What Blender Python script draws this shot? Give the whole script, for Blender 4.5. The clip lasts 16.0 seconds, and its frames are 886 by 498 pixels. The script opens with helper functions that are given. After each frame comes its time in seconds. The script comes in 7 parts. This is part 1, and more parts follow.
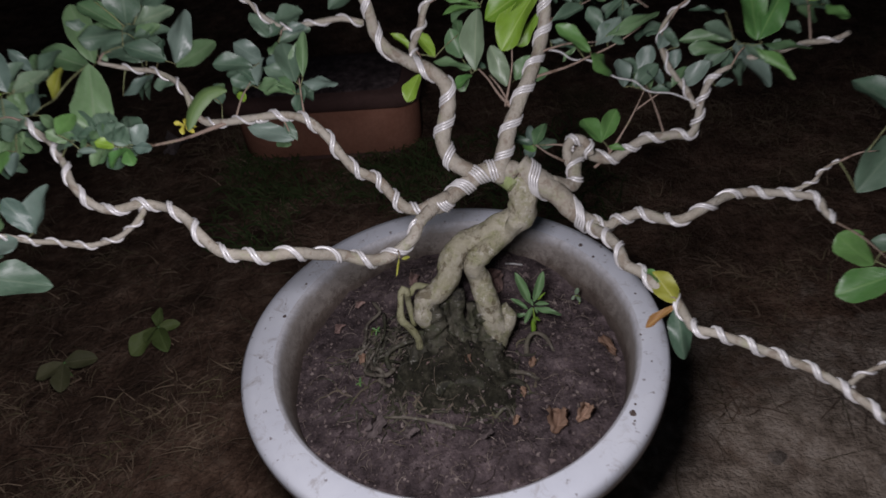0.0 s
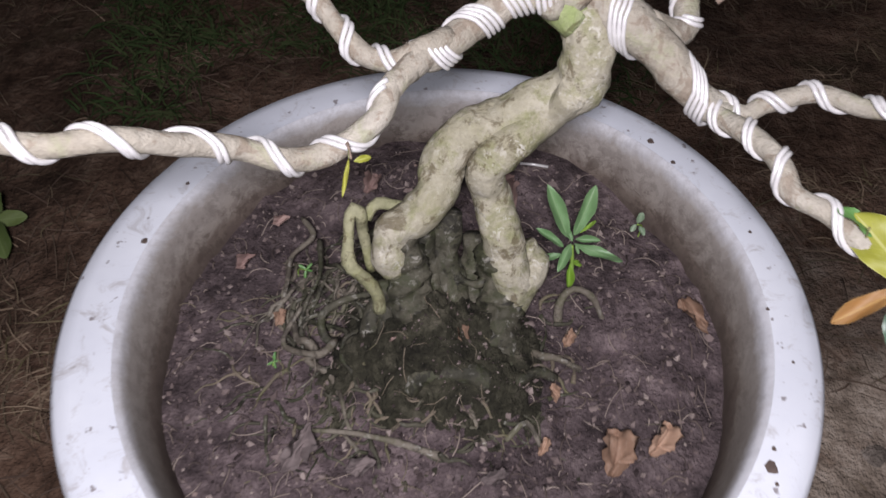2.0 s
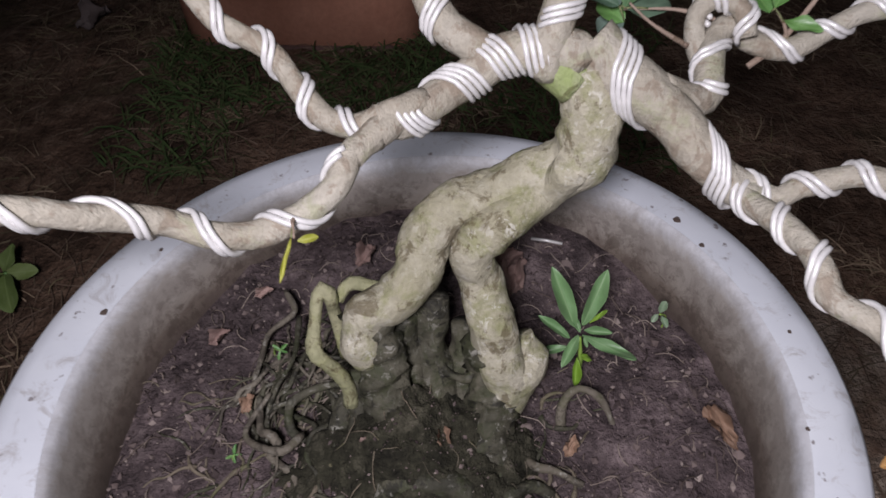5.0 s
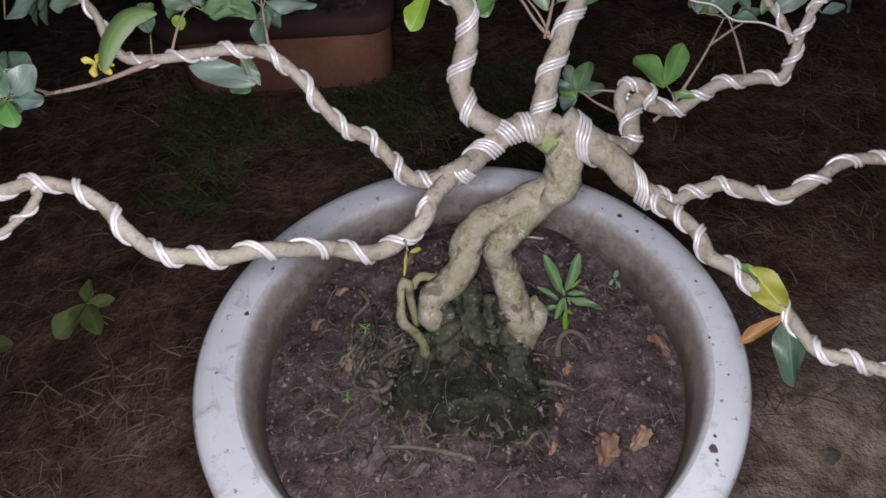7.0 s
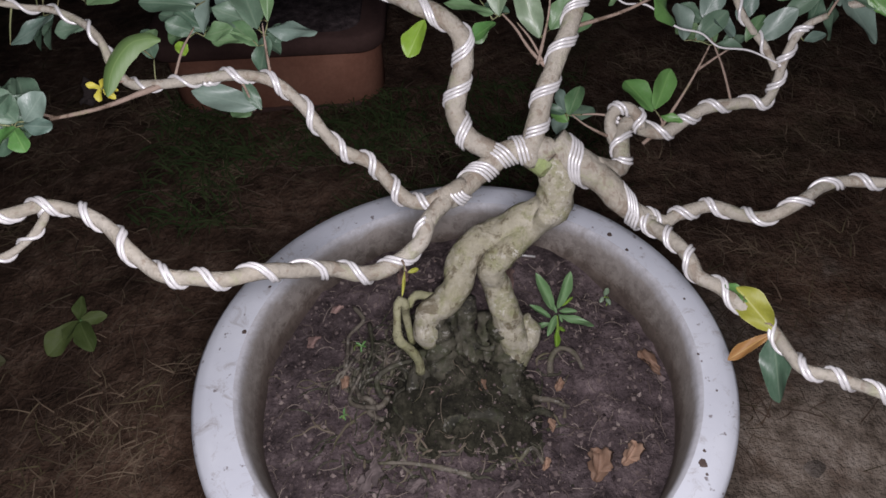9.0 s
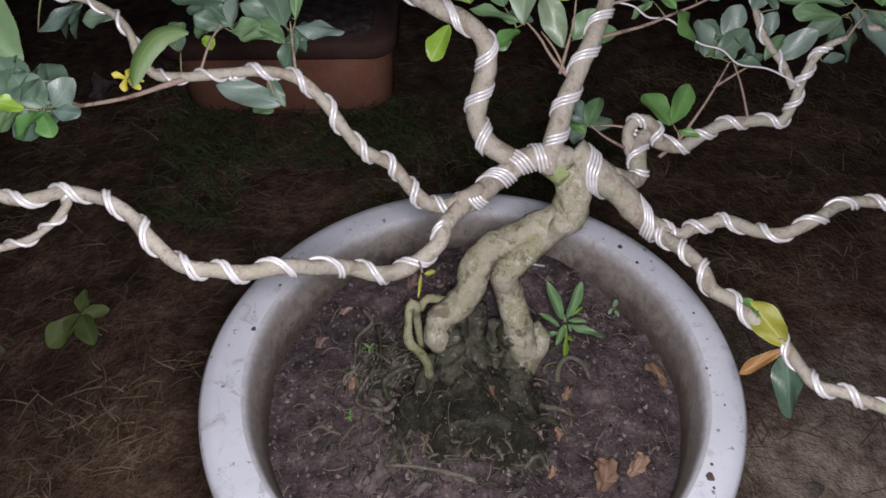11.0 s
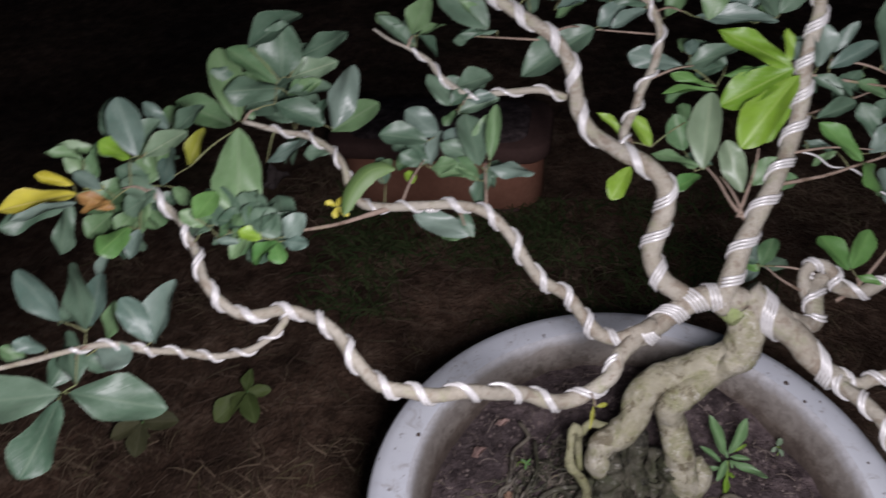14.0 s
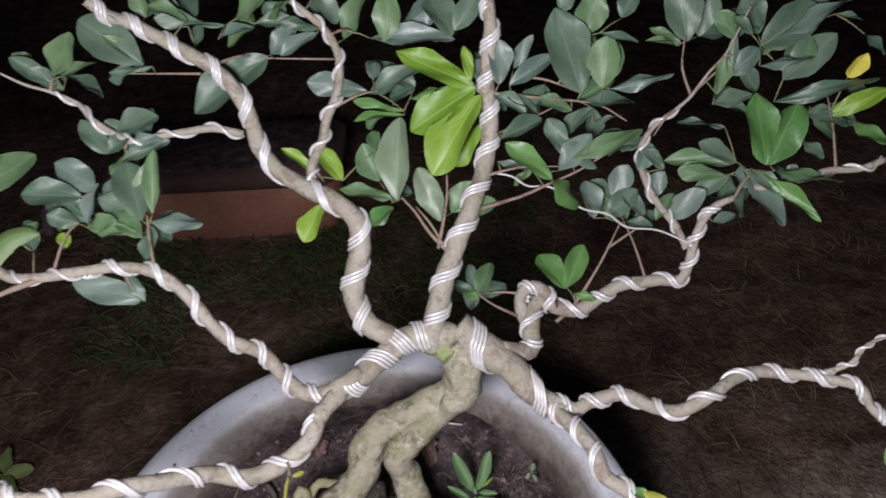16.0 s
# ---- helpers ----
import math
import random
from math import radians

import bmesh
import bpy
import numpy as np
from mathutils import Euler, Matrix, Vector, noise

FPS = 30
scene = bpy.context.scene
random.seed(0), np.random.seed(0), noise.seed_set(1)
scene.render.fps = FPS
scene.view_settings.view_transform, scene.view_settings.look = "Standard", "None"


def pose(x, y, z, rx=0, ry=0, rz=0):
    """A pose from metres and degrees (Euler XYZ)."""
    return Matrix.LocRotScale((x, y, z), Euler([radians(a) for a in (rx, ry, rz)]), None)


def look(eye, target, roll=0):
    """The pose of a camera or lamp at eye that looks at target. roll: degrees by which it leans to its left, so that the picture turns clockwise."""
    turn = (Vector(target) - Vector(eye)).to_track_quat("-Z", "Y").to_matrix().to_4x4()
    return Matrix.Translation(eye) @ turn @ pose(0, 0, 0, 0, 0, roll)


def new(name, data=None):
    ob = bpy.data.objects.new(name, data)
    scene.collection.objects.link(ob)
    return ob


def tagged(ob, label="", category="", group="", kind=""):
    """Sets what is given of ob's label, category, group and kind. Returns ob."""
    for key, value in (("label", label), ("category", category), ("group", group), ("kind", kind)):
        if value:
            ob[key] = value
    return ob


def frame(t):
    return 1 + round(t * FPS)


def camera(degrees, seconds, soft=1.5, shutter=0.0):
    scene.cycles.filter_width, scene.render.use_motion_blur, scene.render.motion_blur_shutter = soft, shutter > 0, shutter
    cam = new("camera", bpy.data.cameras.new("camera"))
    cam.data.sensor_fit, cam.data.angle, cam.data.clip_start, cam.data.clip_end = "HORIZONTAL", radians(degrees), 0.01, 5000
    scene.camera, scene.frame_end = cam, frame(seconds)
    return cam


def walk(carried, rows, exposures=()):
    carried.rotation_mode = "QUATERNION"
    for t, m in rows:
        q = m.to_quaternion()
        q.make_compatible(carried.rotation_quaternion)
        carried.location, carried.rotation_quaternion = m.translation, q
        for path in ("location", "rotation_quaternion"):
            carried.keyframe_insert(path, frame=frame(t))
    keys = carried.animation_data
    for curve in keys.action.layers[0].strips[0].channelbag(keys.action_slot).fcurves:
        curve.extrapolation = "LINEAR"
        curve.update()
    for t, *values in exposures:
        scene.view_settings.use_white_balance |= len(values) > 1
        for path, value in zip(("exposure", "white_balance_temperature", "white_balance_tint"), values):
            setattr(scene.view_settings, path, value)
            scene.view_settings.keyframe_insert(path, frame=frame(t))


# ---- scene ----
cam = camera(61.17, 16.0, soft=1.6, shutter=0.5)
PATH = [
    (0, (-0.0093, 0.0109, 0.7772), (-0.1365, 1.5303, -0.5171), -7.50),
    (0.5, (-0.0278, 0.1169, 0.7094), (-0.1466, 1.5683, -0.6614), -7.53),
    (1, (-0.0435, 0.1783, 0.6402), (-0.1205, 1.5463, -0.8168), -6.15),
    (1.5, (-0.0547, 0.2428, 0.5867), (-0.1029, 1.5394, -0.9354), -4.57),
    (2, (-0.0530, 0.2889, 0.5573), (-0.0562, 1.5624, -0.9848), -1.40),
    (2.5, (-0.0358, 0.3398, 0.5131), (-0.0553, 1.5987, -1.0409), 0.08),
    (3, (-0.0205, 0.3688, 0.4889), (-0.0628, 1.6518, -1.0448), 0.77),
    (3.5, (-0.0203, 0.3791, 0.4670), (-0.1423, 1.6793, -1.0478), -0.45),
    (4, (-0.0152, 0.3716, 0.4684), (-0.1550, 1.6964, -1.0233), -0.73),
    (4.5, (-0.0126, 0.3574, 0.4967), (-0.1885, 1.7218, -0.9550), -2.34),
    (4.7, (-0.0113, 0.3525, 0.5055), (-0.1868, 1.7318, -0.9321), -3.06),
    (6.8, (-0.0640, 0.1931, 0.6843), (-0.0874, 1.5731, -0.7632), -5.54),
    (7, (-0.0678, 0.1844, 0.6898), (-0.0804, 1.5681, -0.7542), -4.99),
    (7.5, (-0.0794, 0.1786, 0.6971), (-0.0872, 1.5579, -0.7512), -4.74),
    (8, (-0.0815, 0.1786, 0.7002), (-0.0681, 1.5691, -0.7373), -4.35),
    (8.5, (-0.0750, 0.1795, 0.7041), (-0.0537, 1.5783, -0.7252), -4.14),
    (11, (-0.0924, 0.1747, 0.7012), (-0.0459, 1.6012, -0.6998), -1.06),
    (11.5, (-0.1155, 0.1643, 0.7100), (-0.1167, 1.5969, -0.6856), 1.32),
    (12, (-0.1508, 0.1521, 0.7246), (-0.2797, 1.6309, -0.6157), 0.99),
    (12.5, (-0.1808, 0.1479, 0.7379), (-0.4193, 1.6575, -0.5521), -0.35),
    (13, (-0.1855, 0.1463, 0.7491), (-0.5073, 1.6589, -0.5191), -2.02),
    (13.5, (-0.1769, 0.1545, 0.7558), (-0.5142, 1.6677, -0.5078), -3.22),
    (14, (-0.1334, 0.1735, 0.7530), (-0.4044, 1.7257, -0.4788), -4.95),
    (14.5, (-0.0945, 0.1918, 0.7539), (-0.1852, 1.7687, -0.4729), -4.64),
    (15, (-0.0553, 0.2064, 0.7524), (-0.0525, 1.7872, -0.4727), -4.68),
    (15.5, (-0.0309, 0.2186, 0.7447), (0.0221, 1.7936, -0.4867), -3.75),
    (16, (0.0059, 0.2389, 0.7362), (0.0545, 1.8083, -0.5026), -3.59),
]
EXPOSURES = [(0, -0.66), (0.5, -0.22), (1, 0.14), (2, 0.40), (3, 0.42), (4.7, 0.22), (6.8, -0.10), (11, -0.10), (12, -0.08), (13.5, -0.10), (15, -0.02), (16, 0.14)]
walk(cam, [(t, look(eye, target, roll)) for t, eye, target, roll in PATH], EXPOSURES)

# ---- light: a phone torch beside the lens, at night ----
def night_world():
    world = bpy.data.worlds.new("night")
    world.use_nodes = True
    back = world.node_tree.nodes["Background"]
    back.inputs["Color"].default_value = (0.35, 0.42, 0.6, 1)
    back.inputs["Strength"].default_value = 0.02
    scene.world = world


night_world()
torch = bpy.data.lights.new("torch", "POINT")
torch.energy, torch.color, torch.shadow_soft_size = 17.0, (1.0, 0.945, 1.03), 0.060
new("torch", torch).location = (-0.072, 0.172, 0.695)


# ---- materials ----
def material(name, rough=0.6, metal=0.0, spec=0.5):
    m = bpy.data.materials.new(name)
    m.use_nodes = True
    nt = m.node_tree
    b = nt.nodes["Principled BSDF"]
    b.inputs["Roughness"].default_value = rough
    b.inputs["Metallic"].default_value = metal
    b.inputs["Specular IOR Level"].default_value = spec
    return m, nt, b


def node(nt, kind, **values):
    n = nt.nodes.new(kind)
    for key, value in values.items():
        n.inputs[key.replace("_", " ")].default_value = value
    return n


def ramp(nt, source, stops):
    r = nt.nodes.new("ShaderNodeValToRGB")
    while len(r.color_ramp.elements) < len(stops):
        r.color_ramp.elements.new(0.5)
    for e, (at, colour) in zip(r.color_ramp.elements, stops):
        e.position = at
        e.color = (*colour, 1) if len(colour) == 3 else colour
    nt.links.new(source, r.inputs["Fac"])
    return r.outputs["Color"]


def mix(nt, fac, a, b, how="MIX"):
    n = nt.nodes.new("ShaderNodeMix")
    n.data_type, n.blend_type = "RGBA", how
    for socket, value in ((n.inputs[0], fac), (n.inputs[6], a), (n.inputs[7], b)):
        if isinstance(value, bpy.types.NodeSocket):
            nt.links.new(value, socket)
        elif isinstance(value, (int, float)):
            socket.default_value = value
        else:
            socket.default_value = (*value, 1)
    return n.outputs[2]


def noise_of(nt, scale, detail=4.0, rough=0.6, where="Object", warp=0.0):
    c = nt.nodes.new("ShaderNodeTexCoord")
    n = node(nt, "ShaderNodeTexNoise", Scale=scale, Detail=detail, Roughness=rough, Distortion=warp)
    nt.links.new(c.outputs[where], n.inputs["Vector"])
    return n.outputs["Fac"]


def bump(nt, b, height, strength, distance):
    n = node(nt, "ShaderNodeBump", Strength=strength, Distance=distance)
    nt.links.new(height, n.inputs["Height"])
    nt.links.new(n.outputs["Normal"], b.inputs["Normal"])


def colour_to(nt, b, colour):
    nt.links.new(colour, b.inputs["Base Color"])


GREY = lambda v: (v, v, v)


def bark_material(name, pale, mid, green, dark, moss=0.5, fleck=0.0):
    m, nt, b = material(name, 0.68, 0, 0.3)
    big, fine = noise_of(nt, 24, 6, 0.65), noise_of(nt, 240, 5, 0.7)
    base = mix(nt, ramp(nt, big, [(0.38, GREY(0)), (0.62, GREY(1))]), pale, mid)
    algae = noise_of(nt, 44, 7, 0.72, warp=0.5)
    base = mix(nt, ramp(nt, algae, [(0.61 - 0.2 * moss, GREY(0)), (0.70 - 0.16 * moss, GREY(0.7))]), base, green)
    stain = noise_of(nt, 56, 7, 0.70, warp=0.7)
    base = mix(nt, ramp(nt, stain, [(0.545, GREY(0)), (0.60, GREY(0.75))]), base, dark)
    warts = noise_of(nt, 130, 4, 0.7)
    base = mix(nt, ramp(nt, warts, [(0.60, GREY(0)), (0.66, GREY(0.7))]), base, dark)
    base = mix(nt, 0.3, base, ramp(nt, fine, [(0.34, GREY(0.45)), (0.60, GREY(1.05))]), "MULTIPLY")
    if fleck:
        lichen = noise_of(nt, 190, 4, 0.65, warp=0.5)
        patch = ramp(nt, noise_of(nt, 30, 4, 0.6), [(0.45, GREY(0.2)), (0.6, GREY(1))])
        spot = mix(nt, 1.0, ramp(nt, lichen, [(0.57, GREY(0)), (0.63, GREY(0.85))]), patch, "MULTIPLY")
        base = mix(nt, spot, base, (fleck, fleck * 0.97, fleck * 0.84))
    colour_to(nt, b, base)
    bump(nt, b, mix(nt, 0.6, fine, warts), 1.0, 0.0028)
    return m


BARK = bark_material("bark", (0.45, 0.422, 0.332), (0.335, 0.314, 0.218), (0.225, 0.234, 0.100), (0.125, 0.10, 0.055), 0.62, 0.56)
BRANCH = bark_material("branch_bark", (0.455, 0.425, 0.36), (0.365, 0.33, 0.265), (0.33, 0.335, 0.215), (0.255, 0.205, 0.155), 0.35)
ROOT = bark_material("wet_root", (0.105, 0.098, 0.070), (0.036, 0.035, 0.024), (0.040, 0.047, 0.020), (0.014, 0.013, 0.010), 0.7, 0.27)
ROOT_PALE = bark_material("pale_root", (0.20, 0.178, 0.142), (0.125, 0.108, 0.083), (0.105, 0.105, 0.06), (0.045, 0.038, 0.03), 0.6, 0.34)
TWIG = bark_material("twig_bark", (0.36, 0.275, 0.22), (0.27, 0.20, 0.155), (0.26, 0.26, 0.13), (0.12, 0.08, 0.05), 0.2)

STALK = bark_material("leaf_stalk", (0.25, 0.27, 0.13), (0.21, 0.22, 0.11), (0.18, 0.23, 0.08), (0.14, 0.11, 0.06), 0.4)


def wire_material():
    m, nt, b = material("aluminium_wire", 0.34, 0.15, 0.6)
    n = noise_of(nt, 160, 4, 0.6)
    colour_to(nt, b, ramp(nt, n, [(0.3, (0.62, 0.61, 0.60)), (0.7, (0.84, 0.83, 0.82))]))
    bump(nt, b, n, 0.15, 0.0008)
    return m


WIRE = wire_material()


def leaf_material(name, deep, light, vein, rough=0.36):
    m, nt, b = material(name, rough, 0, 0.5)
    info = nt.nodes.new("ShaderNodeObjectInfo")
    uv = nt.nodes.new("ShaderNodeTexCoord")
    split = nt.nodes.new("ShaderNodeSeparateXYZ")
    nt.links.new(uv.outputs["UV"], split.inputs[0])

    def calc(op, a, c=0.0):
        n = nt.nodes.new("ShaderNodeMath")
        n.operation = op
        for socket, value in zip(n.inputs, (a, c)):
            if isinstance(value, bpy.types.NodeSocket):
                nt.links.new(value, socket)
            else:
                socket.default_value = value
        return n.outputs[0]

    side = calc("ABSOLUTE", calc("SUBTRACT", split.outputs["X"], 0.5))
    rib = ramp(nt, side, [(0.012, GREY(1)), (0.045, GREY(0))])
    rise = calc("SUBTRACT", calc("MULTIPLY", split.outputs["Y"], 8.0), calc("MULTIPLY", side, 6.0))
    lateral = calc("ABSOLUTE", calc("SUBTRACT", calc("FRACT", rise), 0.5))
    veins = ramp(nt, lateral, [(0.02, GREY(0.55)), (0.12, GREY(0))])
    blotch = noise_of(nt, 2.2, 4, 0.55)
    shade = mix(nt, info.outputs["Random"], deep, light)
    shade = mix(nt, ramp(nt, blotch, [(0.40, GREY(0)), (0.68, GREY(0.45))]), shade, light)
    film = noise_of(nt, 1.6, 4, 0.6, warp=0.5)
    shade = mix(nt, 0.5, shade, ramp(nt, film, [(0.32, GREY(0.68)), (0.64, GREY(1.25))]), "MULTIPLY")
    dust = noise_of(nt, 9, 6, 0.75)
    shade = mix(nt, ramp(nt, dust, [(0.52, GREY(0)), (0.8, GREY(0.22))]), shade, (0.36, 0.38, 0.33))
    spots = noise_of(nt, 14, 3, 0.7)
    shade = mix(nt, ramp(nt, spots, [(0.68, GREY(0)), (0.74, GREY(0.5))]), shade, (0.11, 0.09, 0.035))
    shade = mix(nt, 0.12, shade, mix(nt, veins, shade, vein))
    shade = mix(nt, mix(nt, 0.6, GREY(0), rib), shade, vein)
    # faint rim highlight painted into the colour along the blade's edges
    edge_highlight = ramp(nt, side, [(0.472, GREY(0)), (0.492, GREY(0.45))])
    shade = mix(nt, edge_highlight, shade, vein)
    colour_to(nt, b, shade)
    gloss = nt.nodes.new("ShaderNodeMapRange")
    for socket, value in zip(gloss.inputs[1:5], (0.35, 0.65, rough + 0.07, rough + 0.22)):
        socket.default_value = value
    nt.links.new(film, gloss.inputs[0])
    nt.links.new(gloss.outputs[0], b.inputs["Roughness"])
    relief = mix(nt, 0.5, mix(nt, 0.5, veins, rib), film)
    bump(nt, b, relief, 0.22, 0.0014)
    return m


DARK = leaf_material("leaf_dark", (0.058, 0.112, 0.070), (0.118, 0.185, 0.124), (0.16, 0.225, 0.155), 0.31)
MID = leaf_material("leaf_mid", (0.076, 0.158, 0.070), (0.145, 0.240, 0.110), (0.19, 0.265, 0.15), 0.32)
BLUE = leaf_material("leaf_blue", (0.078, 0.134, 0.106), (0.162, 0.222, 0.182), (0.19, 0.25, 0.205), 0.27)
PALE = leaf_material("leaf_pale", (0.15, 0.23, 0.14), (0.22, 0.29, 0.185), (0.30, 0.36, 0.24), 0.28)
FRESH = leaf_material("leaf_fresh", (0.070, 0.190, 0.050), (0.120, 0.250, 0.070), (0.17, 0.31, 0.10), 0.28)
LIME = leaf_material("leaf_lime", (0.130, 0.268, 0.022), (0.205, 0.340, 0.036), (0.32, 0.46, 0.12), 0.32)
YELLOW = leaf_material("leaf_yellow", (0.46, 0.42, 0.035), (0.56, 0.50, 0.06), (0.72, 0.64, 0.25), 0.4)
GOLD = leaf_material("leaf_gold", (0.24, 0.26, 0.03), (0.33, 0.32, 0.045), (0.5, 0.5, 0.2), 0.4)
RUST = leaf_material("leaf_rust", (0.26, 0.13, 0.04), (0.36, 0.20, 0.06), (0.5, 0.35, 0.12), 0.42)
LITTER = leaf_material("leaf_litter", (0.17, 0.100, 0.064), (0.34, 0.220, 0.150), (0.15, 0.085, 0.055), 0.6)
LITTER_RED = leaf_material("leaf_litter_red", (0.20, 0.128, 0.112), (0.34, 0.235, 0.205), (0.2, 0.12, 0.1), 0.7)


def pot_material():
    m, nt, b = material("glazed_white", 0.32, 0, 0.4)
    cloud = noise_of(nt, 9, 5, 0.6)
    base = ramp(nt, cloud, [(0.3, (0.62, 0.65, 0.71)), (0.7, (0.75, 0.78, 0.825))])
    grime = noise_of(nt, 55, 7, 0.78, warp=0.8)
    base = mix(nt, ramp(nt, grime, [(0.54, GREY(0)), (0.66, GREY(0.55))]), base, (0.36, 0.33, 0.31))
    fleck = noise_of(nt, 115, 3, 0.55)
    base = mix(nt, ramp(nt, fleck, [(0.655, GREY(0)), (0.70, GREY(0.7))]), base, (0.12, 0.08, 0.07))
    colour_to(nt, b, base)
    bump(nt, b, grime, 0.12, 0.002)
    return m


def pot_inside_material():
    m, nt, b = material("stained_glaze", 0.6, 0, 0.3)
    c = nt.nodes.new("ShaderNodeTexCoord")
    split = nt.nodes.new("ShaderNodeSeparateXYZ")
    nt.links.new(c.outputs["Object"], split.inputs[0])
    streak = noise_of(nt, 16, 9, 0.8, warp=0.6)
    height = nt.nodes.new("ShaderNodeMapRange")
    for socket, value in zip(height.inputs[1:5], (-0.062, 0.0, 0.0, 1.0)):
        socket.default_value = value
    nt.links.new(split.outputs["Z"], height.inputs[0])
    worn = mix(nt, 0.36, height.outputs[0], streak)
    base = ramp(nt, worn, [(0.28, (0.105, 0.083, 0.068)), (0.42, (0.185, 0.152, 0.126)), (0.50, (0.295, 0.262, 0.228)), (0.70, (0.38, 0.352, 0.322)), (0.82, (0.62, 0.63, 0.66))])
    fine = noise_of(nt, 150, 5, 0.7)
    base = mix(nt, 0.25, base, ramp(nt, fine, [(0.3, GREY(0.5)), (0.65, GREY(1))]), "MULTIPLY")
    dots = noise_of(nt, 95, 6, 0.8, warp=0.4)
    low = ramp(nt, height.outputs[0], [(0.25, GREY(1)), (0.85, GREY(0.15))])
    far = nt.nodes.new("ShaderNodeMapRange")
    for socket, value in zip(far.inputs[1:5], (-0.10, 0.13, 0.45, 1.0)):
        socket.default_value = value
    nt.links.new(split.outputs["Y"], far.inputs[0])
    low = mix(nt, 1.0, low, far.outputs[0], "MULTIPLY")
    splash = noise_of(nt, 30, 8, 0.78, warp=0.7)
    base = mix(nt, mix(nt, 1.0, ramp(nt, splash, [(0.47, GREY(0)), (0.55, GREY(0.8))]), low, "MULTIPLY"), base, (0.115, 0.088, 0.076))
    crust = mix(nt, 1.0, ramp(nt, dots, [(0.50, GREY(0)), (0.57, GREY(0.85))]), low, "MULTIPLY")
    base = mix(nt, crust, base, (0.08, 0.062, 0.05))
    colour_to(nt, b, base)
    bump(nt, b, mix(nt, 0.5, fine, streak), 0.4, 0.0014)
    return m


POT, POT_INSIDE = pot_material(), pot_inside_material()


def earth_material(name, dark, mid, pale, scale, moss=None, dust=None):
    m, nt, b = material(name, 0.92, 0, 0.2)
    big, crumb, grit = noise_of(nt, 11 * scale, 6, 0.7), noise_of(nt, 60 * scale, 6, 0.75), noise_of(nt, 260 * scale, 3, 0.7)
    base = ramp(nt, crumb, [(0.32, dark), (0.52, mid), (0.76, pale)])
    base = mix(nt, 0.75, base, ramp(nt, big, [(0.36, GREY(0.30)), (0.62, GREY(1.35))]), "MULTIPLY")
    if moss:
        base = mix(nt, ramp(nt, noise_of(nt, 4 * scale, 5, 0.7), [(0.55, GREY(0)), (0.68, GREY(0.6))]), base, moss)
    base = mix(nt, ramp(nt, grit, [(0.66, GREY(0)), (0.76, GREY(0.5))]), base, pale)
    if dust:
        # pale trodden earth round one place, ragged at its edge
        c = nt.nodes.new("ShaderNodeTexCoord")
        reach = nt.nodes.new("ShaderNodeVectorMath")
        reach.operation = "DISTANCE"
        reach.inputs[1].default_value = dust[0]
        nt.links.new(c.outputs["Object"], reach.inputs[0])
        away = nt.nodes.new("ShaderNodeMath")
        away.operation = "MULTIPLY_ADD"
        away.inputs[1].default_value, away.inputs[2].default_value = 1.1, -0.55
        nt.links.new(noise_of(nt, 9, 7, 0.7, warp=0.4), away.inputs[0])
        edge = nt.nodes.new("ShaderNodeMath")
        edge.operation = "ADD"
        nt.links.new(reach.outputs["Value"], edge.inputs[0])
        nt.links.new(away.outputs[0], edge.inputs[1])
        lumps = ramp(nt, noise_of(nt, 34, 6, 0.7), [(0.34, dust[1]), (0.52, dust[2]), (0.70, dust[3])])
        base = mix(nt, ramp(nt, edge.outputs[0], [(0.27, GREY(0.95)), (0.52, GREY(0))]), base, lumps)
    colour_to(nt, b, base)
    bump(nt, b, mix(nt, 0.5, crumb, grit), 1.0, 0.008 / scale)
    return m


SOIL = earth_material("potting_soil", (0.032, 0.024, 0.025), (0.114, 0.087, 0.089), (0.26, 0.208, 0.205), 1.0)
MOSS = earth_material("mossy_soil", (0.016, 0.015, 0.011), (0.046, 0.044, 0.029), (0.15, 0.138, 0.10), 1.0)
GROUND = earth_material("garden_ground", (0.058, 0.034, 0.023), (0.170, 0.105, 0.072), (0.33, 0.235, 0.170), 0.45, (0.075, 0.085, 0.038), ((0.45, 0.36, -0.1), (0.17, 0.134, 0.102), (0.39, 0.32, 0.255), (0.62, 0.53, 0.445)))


def speck_material(name, *tones):
    m, nt, b = material(name, 0.85, 0, 0.2)
    geo = nt.nodes.new("ShaderNodeNewGeometry")
    colour_to(nt, b, ramp(nt, geo.outputs["Random Per Island"], [(i / max(1, len(tones) - 1), c) for i, c in enumerate(tones)]))
    return m


CRUMBS = speck_material("crumbs", (0.03, 0.022, 0.022), (0.06, 0.045, 0.044), (0.095, 0.073, 0.07), (0.15, 0.115, 0.108), (0.19, 0.15, 0.14), (0.30, 0.25, 0.225))
SCRAPS = speck_material("leaf_scraps", (0.07, 0.052, 0.05), (0.13, 0.10, 0.095), (0.20, 0.155, 0.145), (0.22, 0.165, 0.14), (0.13, 0.10, 0.10), (0.25, 0.20, 0.18))
FIBRE = speck_material("fibres", (0.055, 0.042, 0.038), (0.11, 0.085, 0.073), (0.21, 0.17, 0.145), (0.33, 0.275, 0.235))
STRAW = speck_material("straw", (0.08, 0.053, 0.04), (0.13, 0.088, 0.065), (0.19, 0.135, 0.10), (0.10, 0.09, 0.05))
THATCH = speck_material("thatch", (0.12, 0.082, 0.055), (0.20, 0.145, 0.098), (0.33, 0.245, 0.17), (0.15, 0.13, 0.065))
